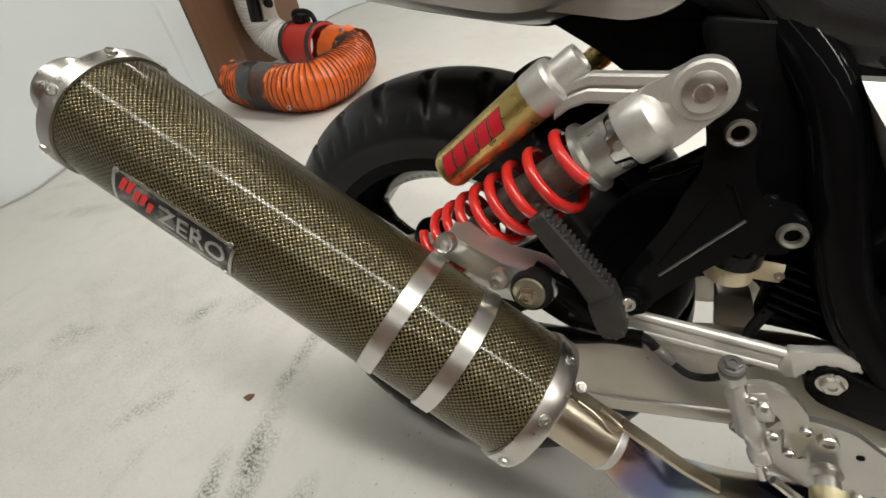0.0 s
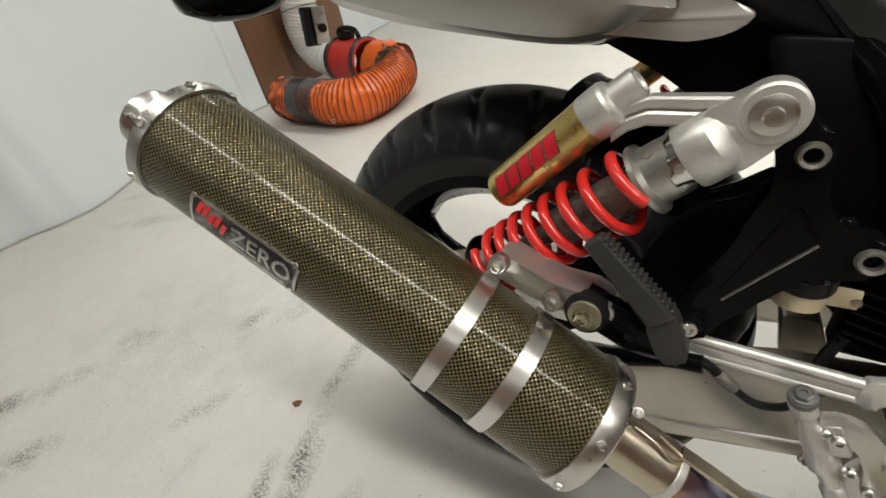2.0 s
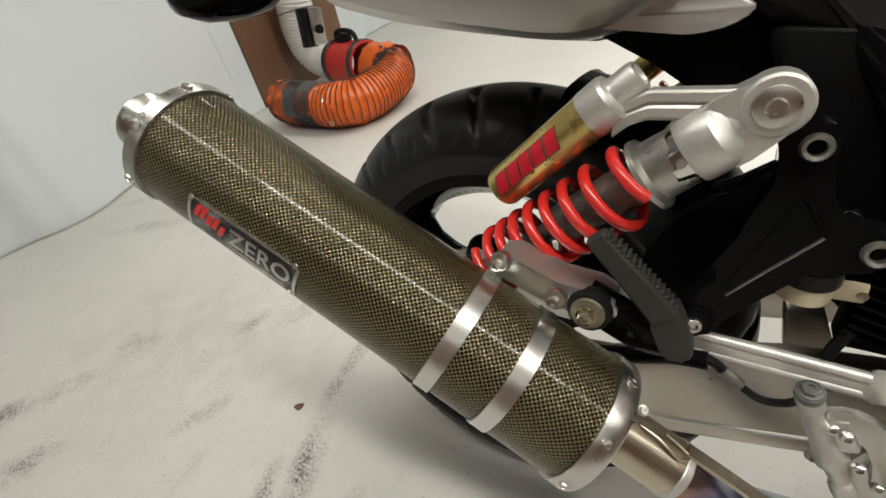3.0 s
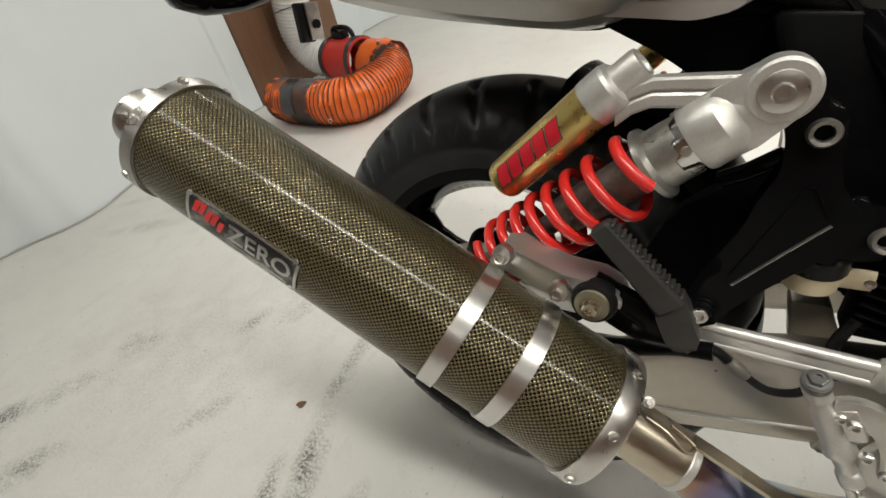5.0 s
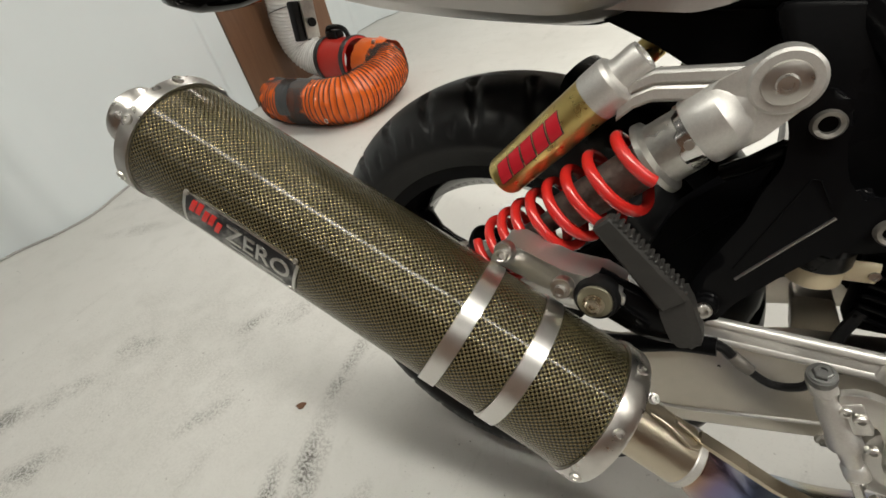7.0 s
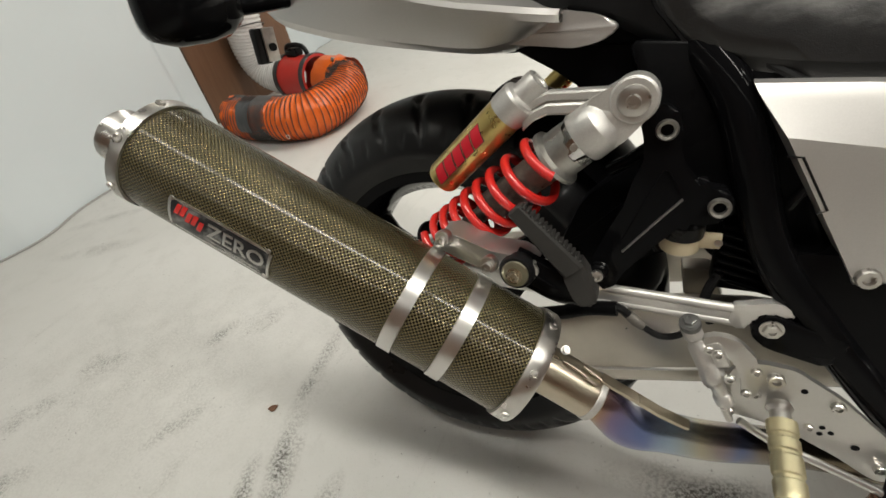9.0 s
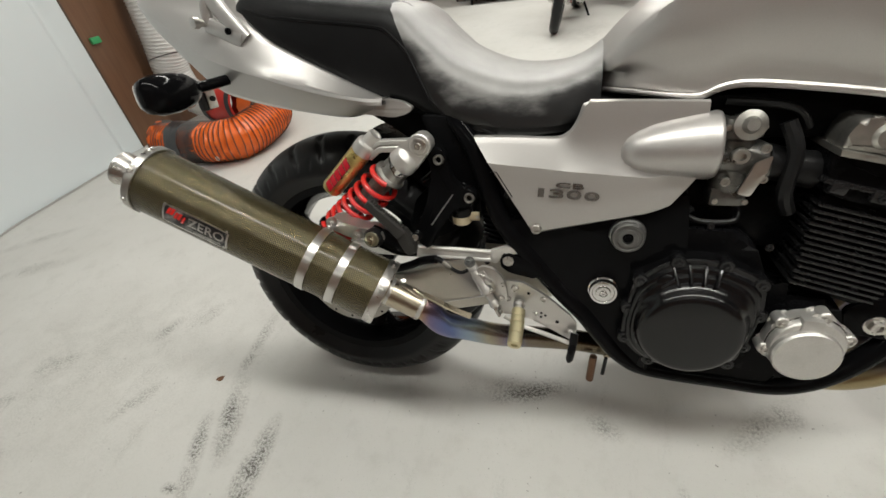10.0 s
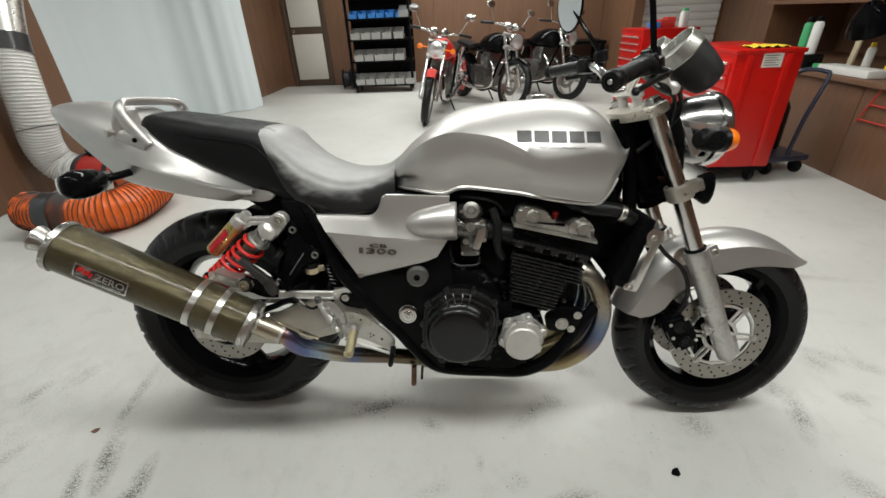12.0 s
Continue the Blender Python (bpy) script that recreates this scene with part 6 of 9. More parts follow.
box(bm, (0.004, 0.022, 0.004), cap_m @ Matrix.Translation((0, 0, 0.0108)) @ Matrix.Rotation(radians(40), 4, "Z"), 0.001)
part("slot_bar", bm, M["fin"], cap_p)
# pulse cover: silver, with six bolt lobes and a raised round face
bm = bmesh.new()
c = Vector((0.8820, -0.190, 0.362))
out = []
for k in range(72):
    a = 2 * math.pi * k / 72
    r = 0.0555 + 0.0070 * max(0, math.cos(6 * (a - 0.28))) ** 3
    out.append((r * math.cos(a), r * math.sin(a)))
prism(bm, out, 0.020, Matrix.Translation(c) @ side(0), 0.004)
lathe(bm, [(0.053, 0.016), (0.0515, 0.026), (0.0485, 0.030), (0.044, 0.0305), (0.040, 0.030)], frame_of(c, (0, -1, 0)), 48)
lathe(bm, [(0.0465, 0.026), (0.0465, 0.038), (0.044, 0.0415), (0.0, 0.0420)], frame_of(c + Vector((-0.002, 0, -0.010)), (0, -1, 0)), 48)
box(bm, (0.030, 0.020, 0.030), Matrix.Translation(c + Vector((-0.004, -0.024, 0.040))), 0.005)
pu = part("pulse_cover", bm, M["cast"], eng, "silver cast end cover")
for k in range(6):
    a = 0.28 + 2 * math.pi * k / 6
    bm = bmesh.new()
    lathe(bm, [(0.0105, 0.0), (0.0105, 0.021), (0.009, 0.023), (0, 0.023)], frame_of(c + Vector((0.0545 * math.cos(a), 0, 0.0545 * math.sin(a))), (0, -1, 0)), 18)
    part("lug", bm, M["cast"], pu)
    bolt(pu, c + Vector((0.0545 * math.cos(a), -0.023, 0.0545 * math.sin(a))), (0, -1, 0), 0.0058, "steel", "hex")
bm = bmesh.new()
lathe(bm, [(0.0, -0.2), (0.055, -0.2), (0.055, 0.02)], frame_of(c + Vector((0, 0.0, 0)), (0, -1, 0)), 32)
part("alternator_case", bm, M["crinkle"], eng)
bm = bmesh.new()
prism(bm, rounded([(0.945, 0.40), (0.985, 0.425), (1.045, 0.422), (1.050, 0.395), (1.028, 0.342), (0.990, 0.350), (0.955, 0.352)], 0.012, 3), 0.010, side(-0.145), 0.003)
part("engine_bracket", bm, M["black_gloss"], eng, "black engine hanger plate")
for x, z, r in ((0.9944, 0.3733, 0.0135), (1.0349, 0.3995, 0.0085), (1.0198, 0.3578, 0.0080)):
    bolt(eng, (x, -0.1555, z), (0, -1, 0), r, "steel", "hex", "engine_mount_bolt")
for x, z, r in ((0.725, 0.548, 0.004), (0.81, 0.515, 0.0045), (0.99, 0.455, 0.005)):
    bolt(eng, (x, -0.178, z), (0, -1, 0.1), r, "fin", "hex", "case_bolt")
bm = bmesh.new()
slab((0.955, -0.130, 0.40), (1.035, 0.130, 0.535), 0.02, bm)
part("front_mount", bm, M["black"], eng, "black engine mount")
# carburettors with intake boots
for i, y in enumerate((-0.135, -0.045, 0.045, 0.135)):
    bm = bmesh.new()
    cm = Matrix.Translation((0.745, y, 0.645))
    lathe(bm, [(0.026, -0.04), (0.03, -0.035), (0.03, 0.03), (0.026, 0.04)], cm @ frame_of((0, 0, 0), (1, 0, -0.12)), 20)
    lathe(bm, [(0, -0.055), (0.02, -0.055), (0.026, -0.045), (0.026, 0.03), (0.033, 0.035), (0.033, 0.05), (0.028, 0.062), (0, 0.064)], cm, 20)
    box(bm, (0.05, 0.045, 0.03), cm @ Matrix.Translation((0.0, 0, -0.058)), 0.008)
    box(bm, (0.03, 0.02, 0.025), cm @ Matrix.Translation((0.03, -0.02, -0.01)), 0.005)
    cb = part("carburettor", bm, M["carb"], bike, "grey metal carburettor")
    for dx, dz, r in ((-0.022, 0.052, 0.0045), (0.022, 0.052, 0.0045), (-0.02, -0.06, 0.0045), (0.02, -0.06, 0.0045), (0.034, 0.0, 0.006), (-0.03, 0.02, 0.005), (0.0, 0.012, 0.012), (0.030, 0.022, 0.007), (0.036, -0.024, 0.006), (-0.012, -0.028, 0.007)):
        bolt(cb, (0.745 + dx, y - 0.031, 0.645 + dz), (0, -1, 0), r, "cast_old" if r > 0.0065 else "steel")
    if i == 0:
        bm = bmesh.new()
        prism(bm, rounded([(0.75, 0.60), (0.765, 0.648), (0.785, 0.658), (0.782, 0.634), (0.768, 0.596)], 0.004, 2), 0.004, side(y - 0.036), 0.001)
        part("throttle_lever", bm, M["steel"], cb, "pressed steel throttle lever")
        bm = bmesh.new()
        lathe(bm, [(0.018, 0), (0.021, 0.003), (0.021, 0.009), (0.012, 0.012), (0.008, 0.02), (0, 0.02)], frame_of((0.748, y - 0.03, 0.70), (0, -1, 0.2)), 20)
        part("top_cap", bm, M["cast_old"], cb)
    bm = bmesh.new()
    tube(bm, [(0.785, y, 0.640), (0.82, y, 0.632), (0.855, y, 0.625)], [0.027, 0.025, 0.028], 18)
    part("intake_boot", bm, M["rubber"], bike)
    bm = bmesh.new()
    tube(bm, [(0.64, y * 0.9, 0.66), (0.71, y, 0.650)], [0.034, 0.028], 18)
    part("air_boot", bm, M["rubber"], bike)
for pts, r in (([(0.80, -0.15, 0.70), (0.815, -0.16, 0.66), (0.815, -0.16, 0.60), (0.83, -0.15, 0.565)], 0.011), ([(0.77, -0.13, 0.56), (0.76, -0.15, 0.545), (0.70, -0.15, 0.55), (0.69, -0.12, 0.60)], 0.005),
               ([(0.70, -0.16, 0.57), (0.66, -0.165, 0.55), (0.60, -0.16, 0.56)], 0.005), ([(0.83, -0.14, 0.69), (0.80, -0.15, 0.72), (0.72, -0.14, 0.73)], 0.006)):
    bm = bmesh.new()
    tube(bm, spline(pts, 6), r, 10)
    part("rubber_hose", bm, M["rubber"], bike)
# radiator with hose and bare side bracket
RM = Matrix.Translation((1.155, 0, 0.585)) @ Matrix.Rotation(radians(17), 4, "Y")
bm = bmesh.new()
box(bm, (0.035, 0.36, 0.19), RM, 0.006)
rad = part("radiator", bm, M["black"], bike, "black radiator")
bm = bmesh.new()
prism(bm, rounded([(1.171, 0.645), (1.186, 0.658), (1.212, 0.648), (1.163, 0.491), (1.127, 0.499), (1.131, 0.513), (1.156, 0.522), (1.183, 0.612), (1.171, 0.622)], 0.006, 2), 0.004, side(-0.2), 0.001)
rb = part("side_bracket", bm, M["aluminium"], rad, "bare alloy side bracket")
bolt(rb, (1.187, -0.205, 0.634), (0, -1, 0), 0.008, "steel")
bolt(rb, (1.143, -0.205, 0.506), (0, -1, 0), 0.008, "steel")
for y, z0 in ((-0.15, 0.66), (0.15, 0.66)):
    bm = bmesh.new()
    tube(bm, spline([(1.15, y, 0.665), (1.11, y * 1.05, 0.69), (1.03, y * 1.0, 0.70), (0.96, y * 0.6, 0.715)], 6), 0.019, 14)
    part("coolant_hose", bm, M["rubber"], bike, "thick black coolant hose")
bm = bmesh.new()
lathe(bm, [(0.0205, 0), (0.0215, 0.001), (0.0215, 0.013), (0.0205, 0.014)], frame_of((1.125, -0.157, 0.682), (-1, -0.1, 0.4)), 20, False)
part("hose_clamp", bm, M["steel"], bike, "steel hose clamp")

# ---- exhaust ----
for i, y in enumerate((-0.135, -0.045, 0.045, 0.135)):
    y2 = -0.095 + i * 0.055
    bm = bmesh.new()
    tube(bm, spline([(1.030, y, 0.521), (1.064, y, 0.508), (1.094, y * 0.99, 0.458), (1.108, y * 0.95, 0.38), (1.083, y * 0.85 - 0.01, 0.295), (1.02, y * 0.7 - 0.02, 0.232), (0.93, y * 0.5 - 0.03, 0.205), (0.80, y * 0.3 - 0.05, 0.196), (0.72, -0.06 + y * 0.15, 0.196)], 8), 0.0245, 20)
    hp = part("header_pipe", bm, M["header"], bike, "brown and blue heat-tinted header pipe")
    bm = bmesh.new()
    lathe(bm, [(0.024, 0), (0.034, 0.002), (0.034, 0.012), (0.024, 0.016)], frame_of((1.026, y, 0.523), (0.92, 0, -0.35)), 20)
    part("flange", bm, M["steel"], hp)
AX = Vector((-0.859, -0.103, 0.502)).normalized()
P0 = Vector((0, -0.2996, 0.5442))
MR = 0.0592
MUF = frame_of(P0, AX, (0, 0, 1))  # z along the muffler to its outlet, x upwards, y to the left
bm = bmesh.new()
uvl = bm.loops.layers.uv.new("UVMap")
seg = 72
rows_ = [-0.210, -0.18, -0.12, -0.06, 0.0, 0.06, 0.12, 0.18, 0.236]
vs = [[bm.verts.new(MUF @ Vector((MR * math.cos(2 * math.pi * k / seg), MR * math.sin(2 * math.pi * k / seg), s))) for k in range(seg)] for s in rows_]
for i in range(len(rows_) - 1):
    for k in range(seg):
        f = bm.faces.new((vs[i][k], vs[i][(k + 1) % seg], vs[i + 1][(k + 1) % seg], vs[i + 1][k]))
        for lp, (a, s) in zip(f.loops, ((k, i), (k + 1, i), (k + 1, i + 1), (k, i + 1))):
            u = a / seg * 84 * 0.0044
            lp[uvl].uv = (u, rows_[s])
muf = part("muffler", bm, M["carbon"], bike, "olive carbon-weave muffler sleeve with clear lacquer", angle=60)
# end rings and caps
bm = bmesh.new()
lathe(bm, [(MR - 0.002, 0.233), (MR + 0.0026, 0.233), (MR + 0.003, 0.236), (MR + 0.003, 0.2455), (MR + 0.001, 0.2475), (MR - 0.004, 0.2490)], MUF, seg, False)
part("end_ring", bm, M["steel"], muf, "brushed steel end ring")
bm = bmesh.new()
lathe(bm, [(MR - 0.004, 0.2485), (MR - 0.012, 0.2505), (0.038, 0.252), (0.0300, 0.255), (0.0256, 0.264), (0.0262, 0.276), (0.0296, 0.288), (0.0312, 0.294), (0.0308, 0.2965), (0.0288, 0.2965), (0.0252, 0.288), (0.0235, 0.27), (0.0235, 0.22)], MUF @ Matrix.Translation((-0.0060, 0.0, 0)), 48, False)
part("outlet", bm, M["steel"], muf, "flared steel outlet")
bm = bmesh.new()
lathe(bm, [(0, 0.225), (0.0250, 0.225)], MUF @ Matrix.Translation((-0.0060, 0.0, 0)), 32, False)
part("baffle", bm, M["black"], muf)
bm = bmesh.new()
lathe(bm, [(MR - 0.002, -0.2065), (MR + 0.0026, -0.2065), (MR + 0.003, -0.2090), (MR + 0.003, -0.2225), (MR + 0.0020, -0.2245), (MR - 0.003, -0.2245), (MR - 0.0045, -0.2205), (0.021, -0.2215)], MUF, seg, False)
part("end_ring", bm, M["steel"], muf, "brushed steel end ring and cone")
INLET = MUF @ Matrix.Translation((0.0075, 0.001, 0))  # set off towards the top
bm = bmesh.new()
lathe(bm, [(0.0262, -0.216), (0.0258, -0.236), (0.0256, -0.282), (0.0256, -0.295), (0.0250, -0.298), (0.0228, -0.299)], INLET, 40, False)
part("inlet_sleeve", bm, M["straw"], muf, "polished steel inlet sleeve")
bm = bmesh.new()
tube(bm, spline([(0.74, -0.06, 0.196), (0.62, -0.08, 0.208), (0.53, -0.105, 0.233), (0.455, -0.140, 0.258), (0.385, -0.185, 0.290), (0.330, -0.222, 0.326), (0.292, -0.254, 0.358), INLET @ Vector((0, 0, -0.305)), INLET @ Vector((0, 0, -0.27))], 10), 0.0228, 28)
mid = part("mid_pipe", bm, M["titanium"], bike, "blue and straw heat-tinted exhaust pipe")
bm = bmesh.new()
tube(bm, [(0.60, -0.084, 0.212), (0.64, -0.076, 0.206), (0.66, -0.073, 0.203)], 0.027, 28)
part("pipe_clamp", bm, M["header"], mid)
bm = bmesh.new()
for z in (-0.294, -0.230):
    lathe(bm, [(0.0257, z - 0.003), (0.0266, z - 0.002), (0.0266, z + 0.003), (0.0257, z + 0.004)], INLET, 40, False)
part("weld_bead", bm, M["cast"], muf)
RIV = bmesh.new()
lathe(RIV, [(0.0048, 0), (0.0048, 0.0008), (0.0042, 0.002), (0.002, 0.0024), (0.0017, 0.0012), (0, 0.0012)], Matrix(), 14)
RIV = mesh_of("rivet", RIV, M["steel"], 40)
# angle of the seen rivets, counted from the upward side towards the viewer's side
UPX, UPY = MUF.to_3x3() @ Vector((1, 0, 0)), MUF.to_3x3() @ Vector((0, 1, 0))
for s, a0 in ((0.2410, -2.0), (-0.2158, 0.0)):
    for k in range(7):
        a = radians(a0 + 360 * k / 7)
        d = UPX * math.cos(a) + UPY * math.sin(a)
        part("rivet", RIV, None, muf, "", frame_of(P0 + AX * s + d * (MR + 0.003), d, AX))
# spring hook, clamp bolt and strip beside the inlet
bm = bmesh.new()
INL = INLET.translation
tube(bm, spline([INL + AX * -0.246 + UPX * 0.0262 + Vector((0, -0.006, 0)), INL + AX * -0.262 + UPX * 0.0290 + Vector((0, -0.010, 0)), INL + AX * -0.282 + UPX * 0.0262 + Vector((0, -0.013, 0)), INL + AX * -0.289 + UPX * 0.0268 + Vector((0, -0.004, 0)), INL + AX * -0.266 + UPX * 0.0290 + Vector((0, -0.001, 0))], 5), 0.0016, 8)
part("spring_hook", bm, M["straw"], muf, "small bent steel spring hook")
bolt(muf, INL + AX * -0.243 + UPX * 0.030 + Vector((0, 0.006, 0)), UPX + Vector((0, -0.8, 0)), 0.0036, "steel", "hex", "clamp_bolt")
bm = bmesh.new()
loft(bm, [[q + UPX * h + Vector((0, w, 0)) for w, h in ((-0.006, 0.0255), (0.006, 0.0255), (0.006, 0.0290), (-0.006, 0.0290))] for q in [INL + AX * -0.288, INL + AX * -0.315, INL + AX * -0.350 + Vector((0.002, 0, -0.002)), INL + AX * -0.378 + Vector((0.006, 0.003, -0.003))]])
part("joint_strip", bm, M["straw"], mid, "thin heat-stained steel strip")
# straps
for s in (-0.080, -0.1375):
    bm = bmesh.new()
    lathe(bm, [(MR + 0.0002, s - 0.0078), (MR + 0.0018, s - 0.0074), (MR + 0.0018, s + 0.0074), (MR + 0.0002, s + 0.0078)], MUF, seg, False)
    part("strap", bm, M["aluminium"], muf, "brushed alloy strap")


# ---- muffler badge, curved on the sleeve ----
def on_sleeve(s, a, h=0.0):
    """s along the axis, a degrees round it from the top towards the right side."""
    d = UPX * math.cos(radians(a)) + UPY * math.sin(radians(a))
    return P0 + AX * s + d * (MR + h)


def sleeve_patch(outline_rows, h, t):
    """rows of (s, a) bent on the sleeve, with thickness t."""
    bm = bmesh.new()
    top = [[on_sleeve(s, a, h + t) for s, a in r] for r in outline_rows]
    low = [[on_sleeve(s, a, h) for s, a in r] for r in outline_rows]
    va, vb = loft(bm, top, False, False), loft(bm, low, False, False)
    for A, B in ((va[0], vb[0]), (va[-1], vb[-1]), ([r[0] for r in va], [r[0] for r in vb]), ([r[-1] for r in va], [r[-1] for r in vb])):
        for i in range(len(A) - 1):
            bm.faces.new((A[i], A[i + 1], B[i + 1], B[i]))
    return bm


SGN = -1.0 if UPY.y > 0 else 1.0  # so that positive angles turn to the right side of the motorcycle
def rows_of(s0, s1, a0, a1, n=14, k=6, cut=0.0):
    out = []
    for i in range(n + 1):
        t = i / n
        c = cut * max(0, 1 - min(t, 1 - t) * n / 1.5)
        out.append([(s0 + (s1 - s0) * t, SGN * (a0 + c + (a1 - a0 - 2 * c) * j / k)) for j in range(k + 1)])
    return out


badge = part("badge", sleeve_patch(rows_of(0.0545, 0.1725, 76, 112, cut=3), 0.0002, 0.0012), M["aluminium"], muf, "scratched alloy maker's badge")
part("badge_field", sleeve_patch(rows_of(0.0575, 0.1690, 78, 109), 0.0014, 0.0003), M["badge_black"], badge)
for k in range(5):
    s0, a0 = 0.1315 + 0.0066 * k, 93 - 1.5 * k - (2 if k % 2 else 0)
    part("badge_mark", sleeve_patch([[(s0 + 0.0052 * q / 4 + 0.004 * (j / 4 - 0.5), SGN * (a0 - 7 + 12 * j / 4)) for j in range(5)] for q in range(5)], 0.0018, 0.0004), M["red_spring"], badge, "red emblem stroke")
for i, (x, wd_) in enumerate(((0.094, 0.055), (0.085, 0.042), (0.099, 0.030))):
    part("print_bar", sleeve_patch(rows_of(x - wd_ / 2, x + wd_ / 2, 103 + i * 2, 103.7 + i * 2, k=2), 0.0018, 0.0002), M["aluminium"], badge)
# the word on the badge, bent on the sleeve
zl = letters("ZERO", 0.023, 0.0008, "aluminium", badge, "badge_word", Matrix(), "bare metal letters", 0.066)
for v in zl.data.vertices:
    q = on_sleeve(0.093 - v.co.x, SGN * (91 - math.degrees(v.co.y / MR)), 0.0019 + v.co.z)
    v.co = q
part("badge_word_field", sleeve_patch(rows_of(0.058, 0.128, 82, 99), 0.0014, 0.0002), M["black_gloss"], badge)
for s, a in ((0.059, 76), (0.059, 108), (0.169, 78)):
    d = on_sleeve(s, SGN * a, 0.0014)
    part("rivet", RIV, None, badge, "", frame_of(d, d - (P0 + AX * s), AX) @ Matrix.Scale(0.55, 4))

# ---- muffler hanger: folded alloy bracket, rubber mount, black footrest arm ----
hang = bmesh.new()
n0 = Vector((0.096, -0.255, 0.561))
n1 = Vector((0.148, -0.261, 0.541))
o = [(0.078, 0.548), (0.088, 0.562), (0.104, 0.565), (0.146, 0.549), (0.176, 0.548), (0.196, 0.538), (0.194, 0.526), (0.172, 0.516), (0.148, 0.528), (0.128, 0.530)]
prism(hang, rounded(o, 0.006, 3), 0.004, side(-0.246), 0.0009)
# folded upper flange
loft(hang, [[(x, y, z + dz) for y, dz in ((-0.250, -0.003), (-0.250, 0.001), (-0.222, 0.004), (-0.222, 0.000))] for x, z in ((0.090, 0.562), (0.104, 0.565), (0.146, 0.550), (0.176, 0.548), (0.192, 0.540))])
hg = part("hanger_bracket", hang, M["plate"], bike, "folded bare alloy muffler bracket")
for p in (n0, n1):
    bm = bmesh.new()
    lathe(bm, [(0.0088, 0), (0.0092, 0.002), (0.0092, 0.008), (0.008, 0.01), (0, 0.01)], frame_of(p + Vector((0, 0.006, 0)), (0, -1, 0.2)), 20)
    part("strap_end", bm, M["aluminium"], hg)
    bolt(hg, p + Vector((0, -0.004, 0)), (0, -1, 0.2), 0.0055, "steel")
bm = bmesh.new()
lathe(bm, [(0.0, -0.03), (0.015, -0.03), (0.0185, -0.022), (0.0185, -0.002), (0.0165, 0.0025), (0, 0.0025)], frame_of((0.174, -0.255, 0.533), (0, -1, 0.1)), 28)
rmnt = part("rubber_mount", bm, M["rubber"], hg, "black rubber mount")
bm = bmesh.new()
lathe(bm, [(0.0, 0.0), (0.0135, 0.002), (0.014, 0.004), (0.0132, 0.0055), (0.010, 0.006), (0.0, 0.007)], frame_of((0.174, -0.255, 0.533), (0, -1, 0.1)), 28)
part("washer", bm, M["zinc"], rmnt, "large olive zinc washer")
bolt(hg, (0.174, -0.262, 0.533), (0, -1, 0.1), 0.0066, "straw", "hex")
arm = bmesh.new()
tube(arm, spline([(0.166, -0.238, 0.533), (0.190, -0.238, 0.524), (0.218, -0.234, 0.510), (0.246, -0.226, 0.506)], 6), [0.0215] * 4 + [0.0205] * 15, 20, squash=(1.0, 0.45))
prism(arm, rounded([(0.234, 0.510), (0.240, 0.530), (0.247, 0.547), (0.264, 0.586), (0.269, 0.610), (0.277, 0.631), (0.275, 0.651), (0.270, 0.668), (0.279, 0.682), (0.296, 0.680), (0.306, 0.664), (0.305, 0.648), (0.312, 0.624),
                    (0.328, 0.606), (0.345, 0.608), (0.356, 0.594), (0.350, 0.578), (0.334, 0.572), (0.317, 0.572), (0.299, 0.550), (0.271, 0.512), (0.260, 0.487), (0.245, 0.487)], 0.006, 3), 0.022, side(-0.170), 0.005, 3)
ra = part("footrest_arm", arm, M["black_gloss"], bike, "gloss black cast passenger footrest arm")
# the thin bright line stands in for a lamp's reflection on the rib
for pts, r, mat in (([(0.267, 0.536), (0.290, 0.567), (0.313, 0.597)], 0.0012, "rib_glint"), ([(0.264, 0.545), (0.294, 0.623), (0.299, 0.623), (0.310, 0.603)], 0.0008, "black_gloss")):
    bm = bmesh.new()
    tube(bm, [(x, -0.1925, z) for x, z in pts], r, 8)
    part("rib", bm, M[mat], ra, "lamp highlight painted along the rib" if mat == "rib_glint" else "")
bm = bmesh.new()
tube(bm, [(0.246, -0.150, 0.609), (0.262, -0.160, 0.621), (0.286, -0.168, 0.641)], [0.0075, 0.0068, 0.0075], 14)
part("guard_stay", bm, M["black_gloss"], bike, "gloss black bar ahead of the shock absorber")
bm = bmesh.new()
tube(bm, spline([(0.182, -0.2515, 0.535), (0.197, -0.2500, 0.526), (0.214, -0.2460, 0.514)], 4), 0.0011, 6)
part("edge_line", bm, M["black_gloss"], ra)
for k in (-1, 1):
    bm = bmesh.new()
    lathe(bm, [(0, 0), (0.0085, 0), (0.0095, 0.002), (0.0095, 0.006), (0.007, 0.008), (0, 0.008)], frame_of((0.2475, -0.222 - 0.003 * k, 0.529), (0.25, -1, 0.1)), 24)
    part("pivot_boss", bm, M["black_gloss"], ra)
bolt(ra, (0.2475, -0.232, 0.529), (0.25, -1, 0.1), 0.0062, "steel")
# folded passenger peg with a ribbed rubber
def peg_section(x, y, z, hw, ht, d):
    """A section of the peg: hw across it in the side plane, ht through it."""
    n = Vector((d.z, 0, -d.x)).normalized()
    c = Vector((x, y, z))
    return [c + n * (hw * a) + Vector((0, ht * b, 0)) for a, b in ((-1, -0.7), (-0.75, -1), (0.75, -1), (1, -0.7), (1, 0.7), (0.75, 1), (-0.75, 1), (-1, 0.7))]


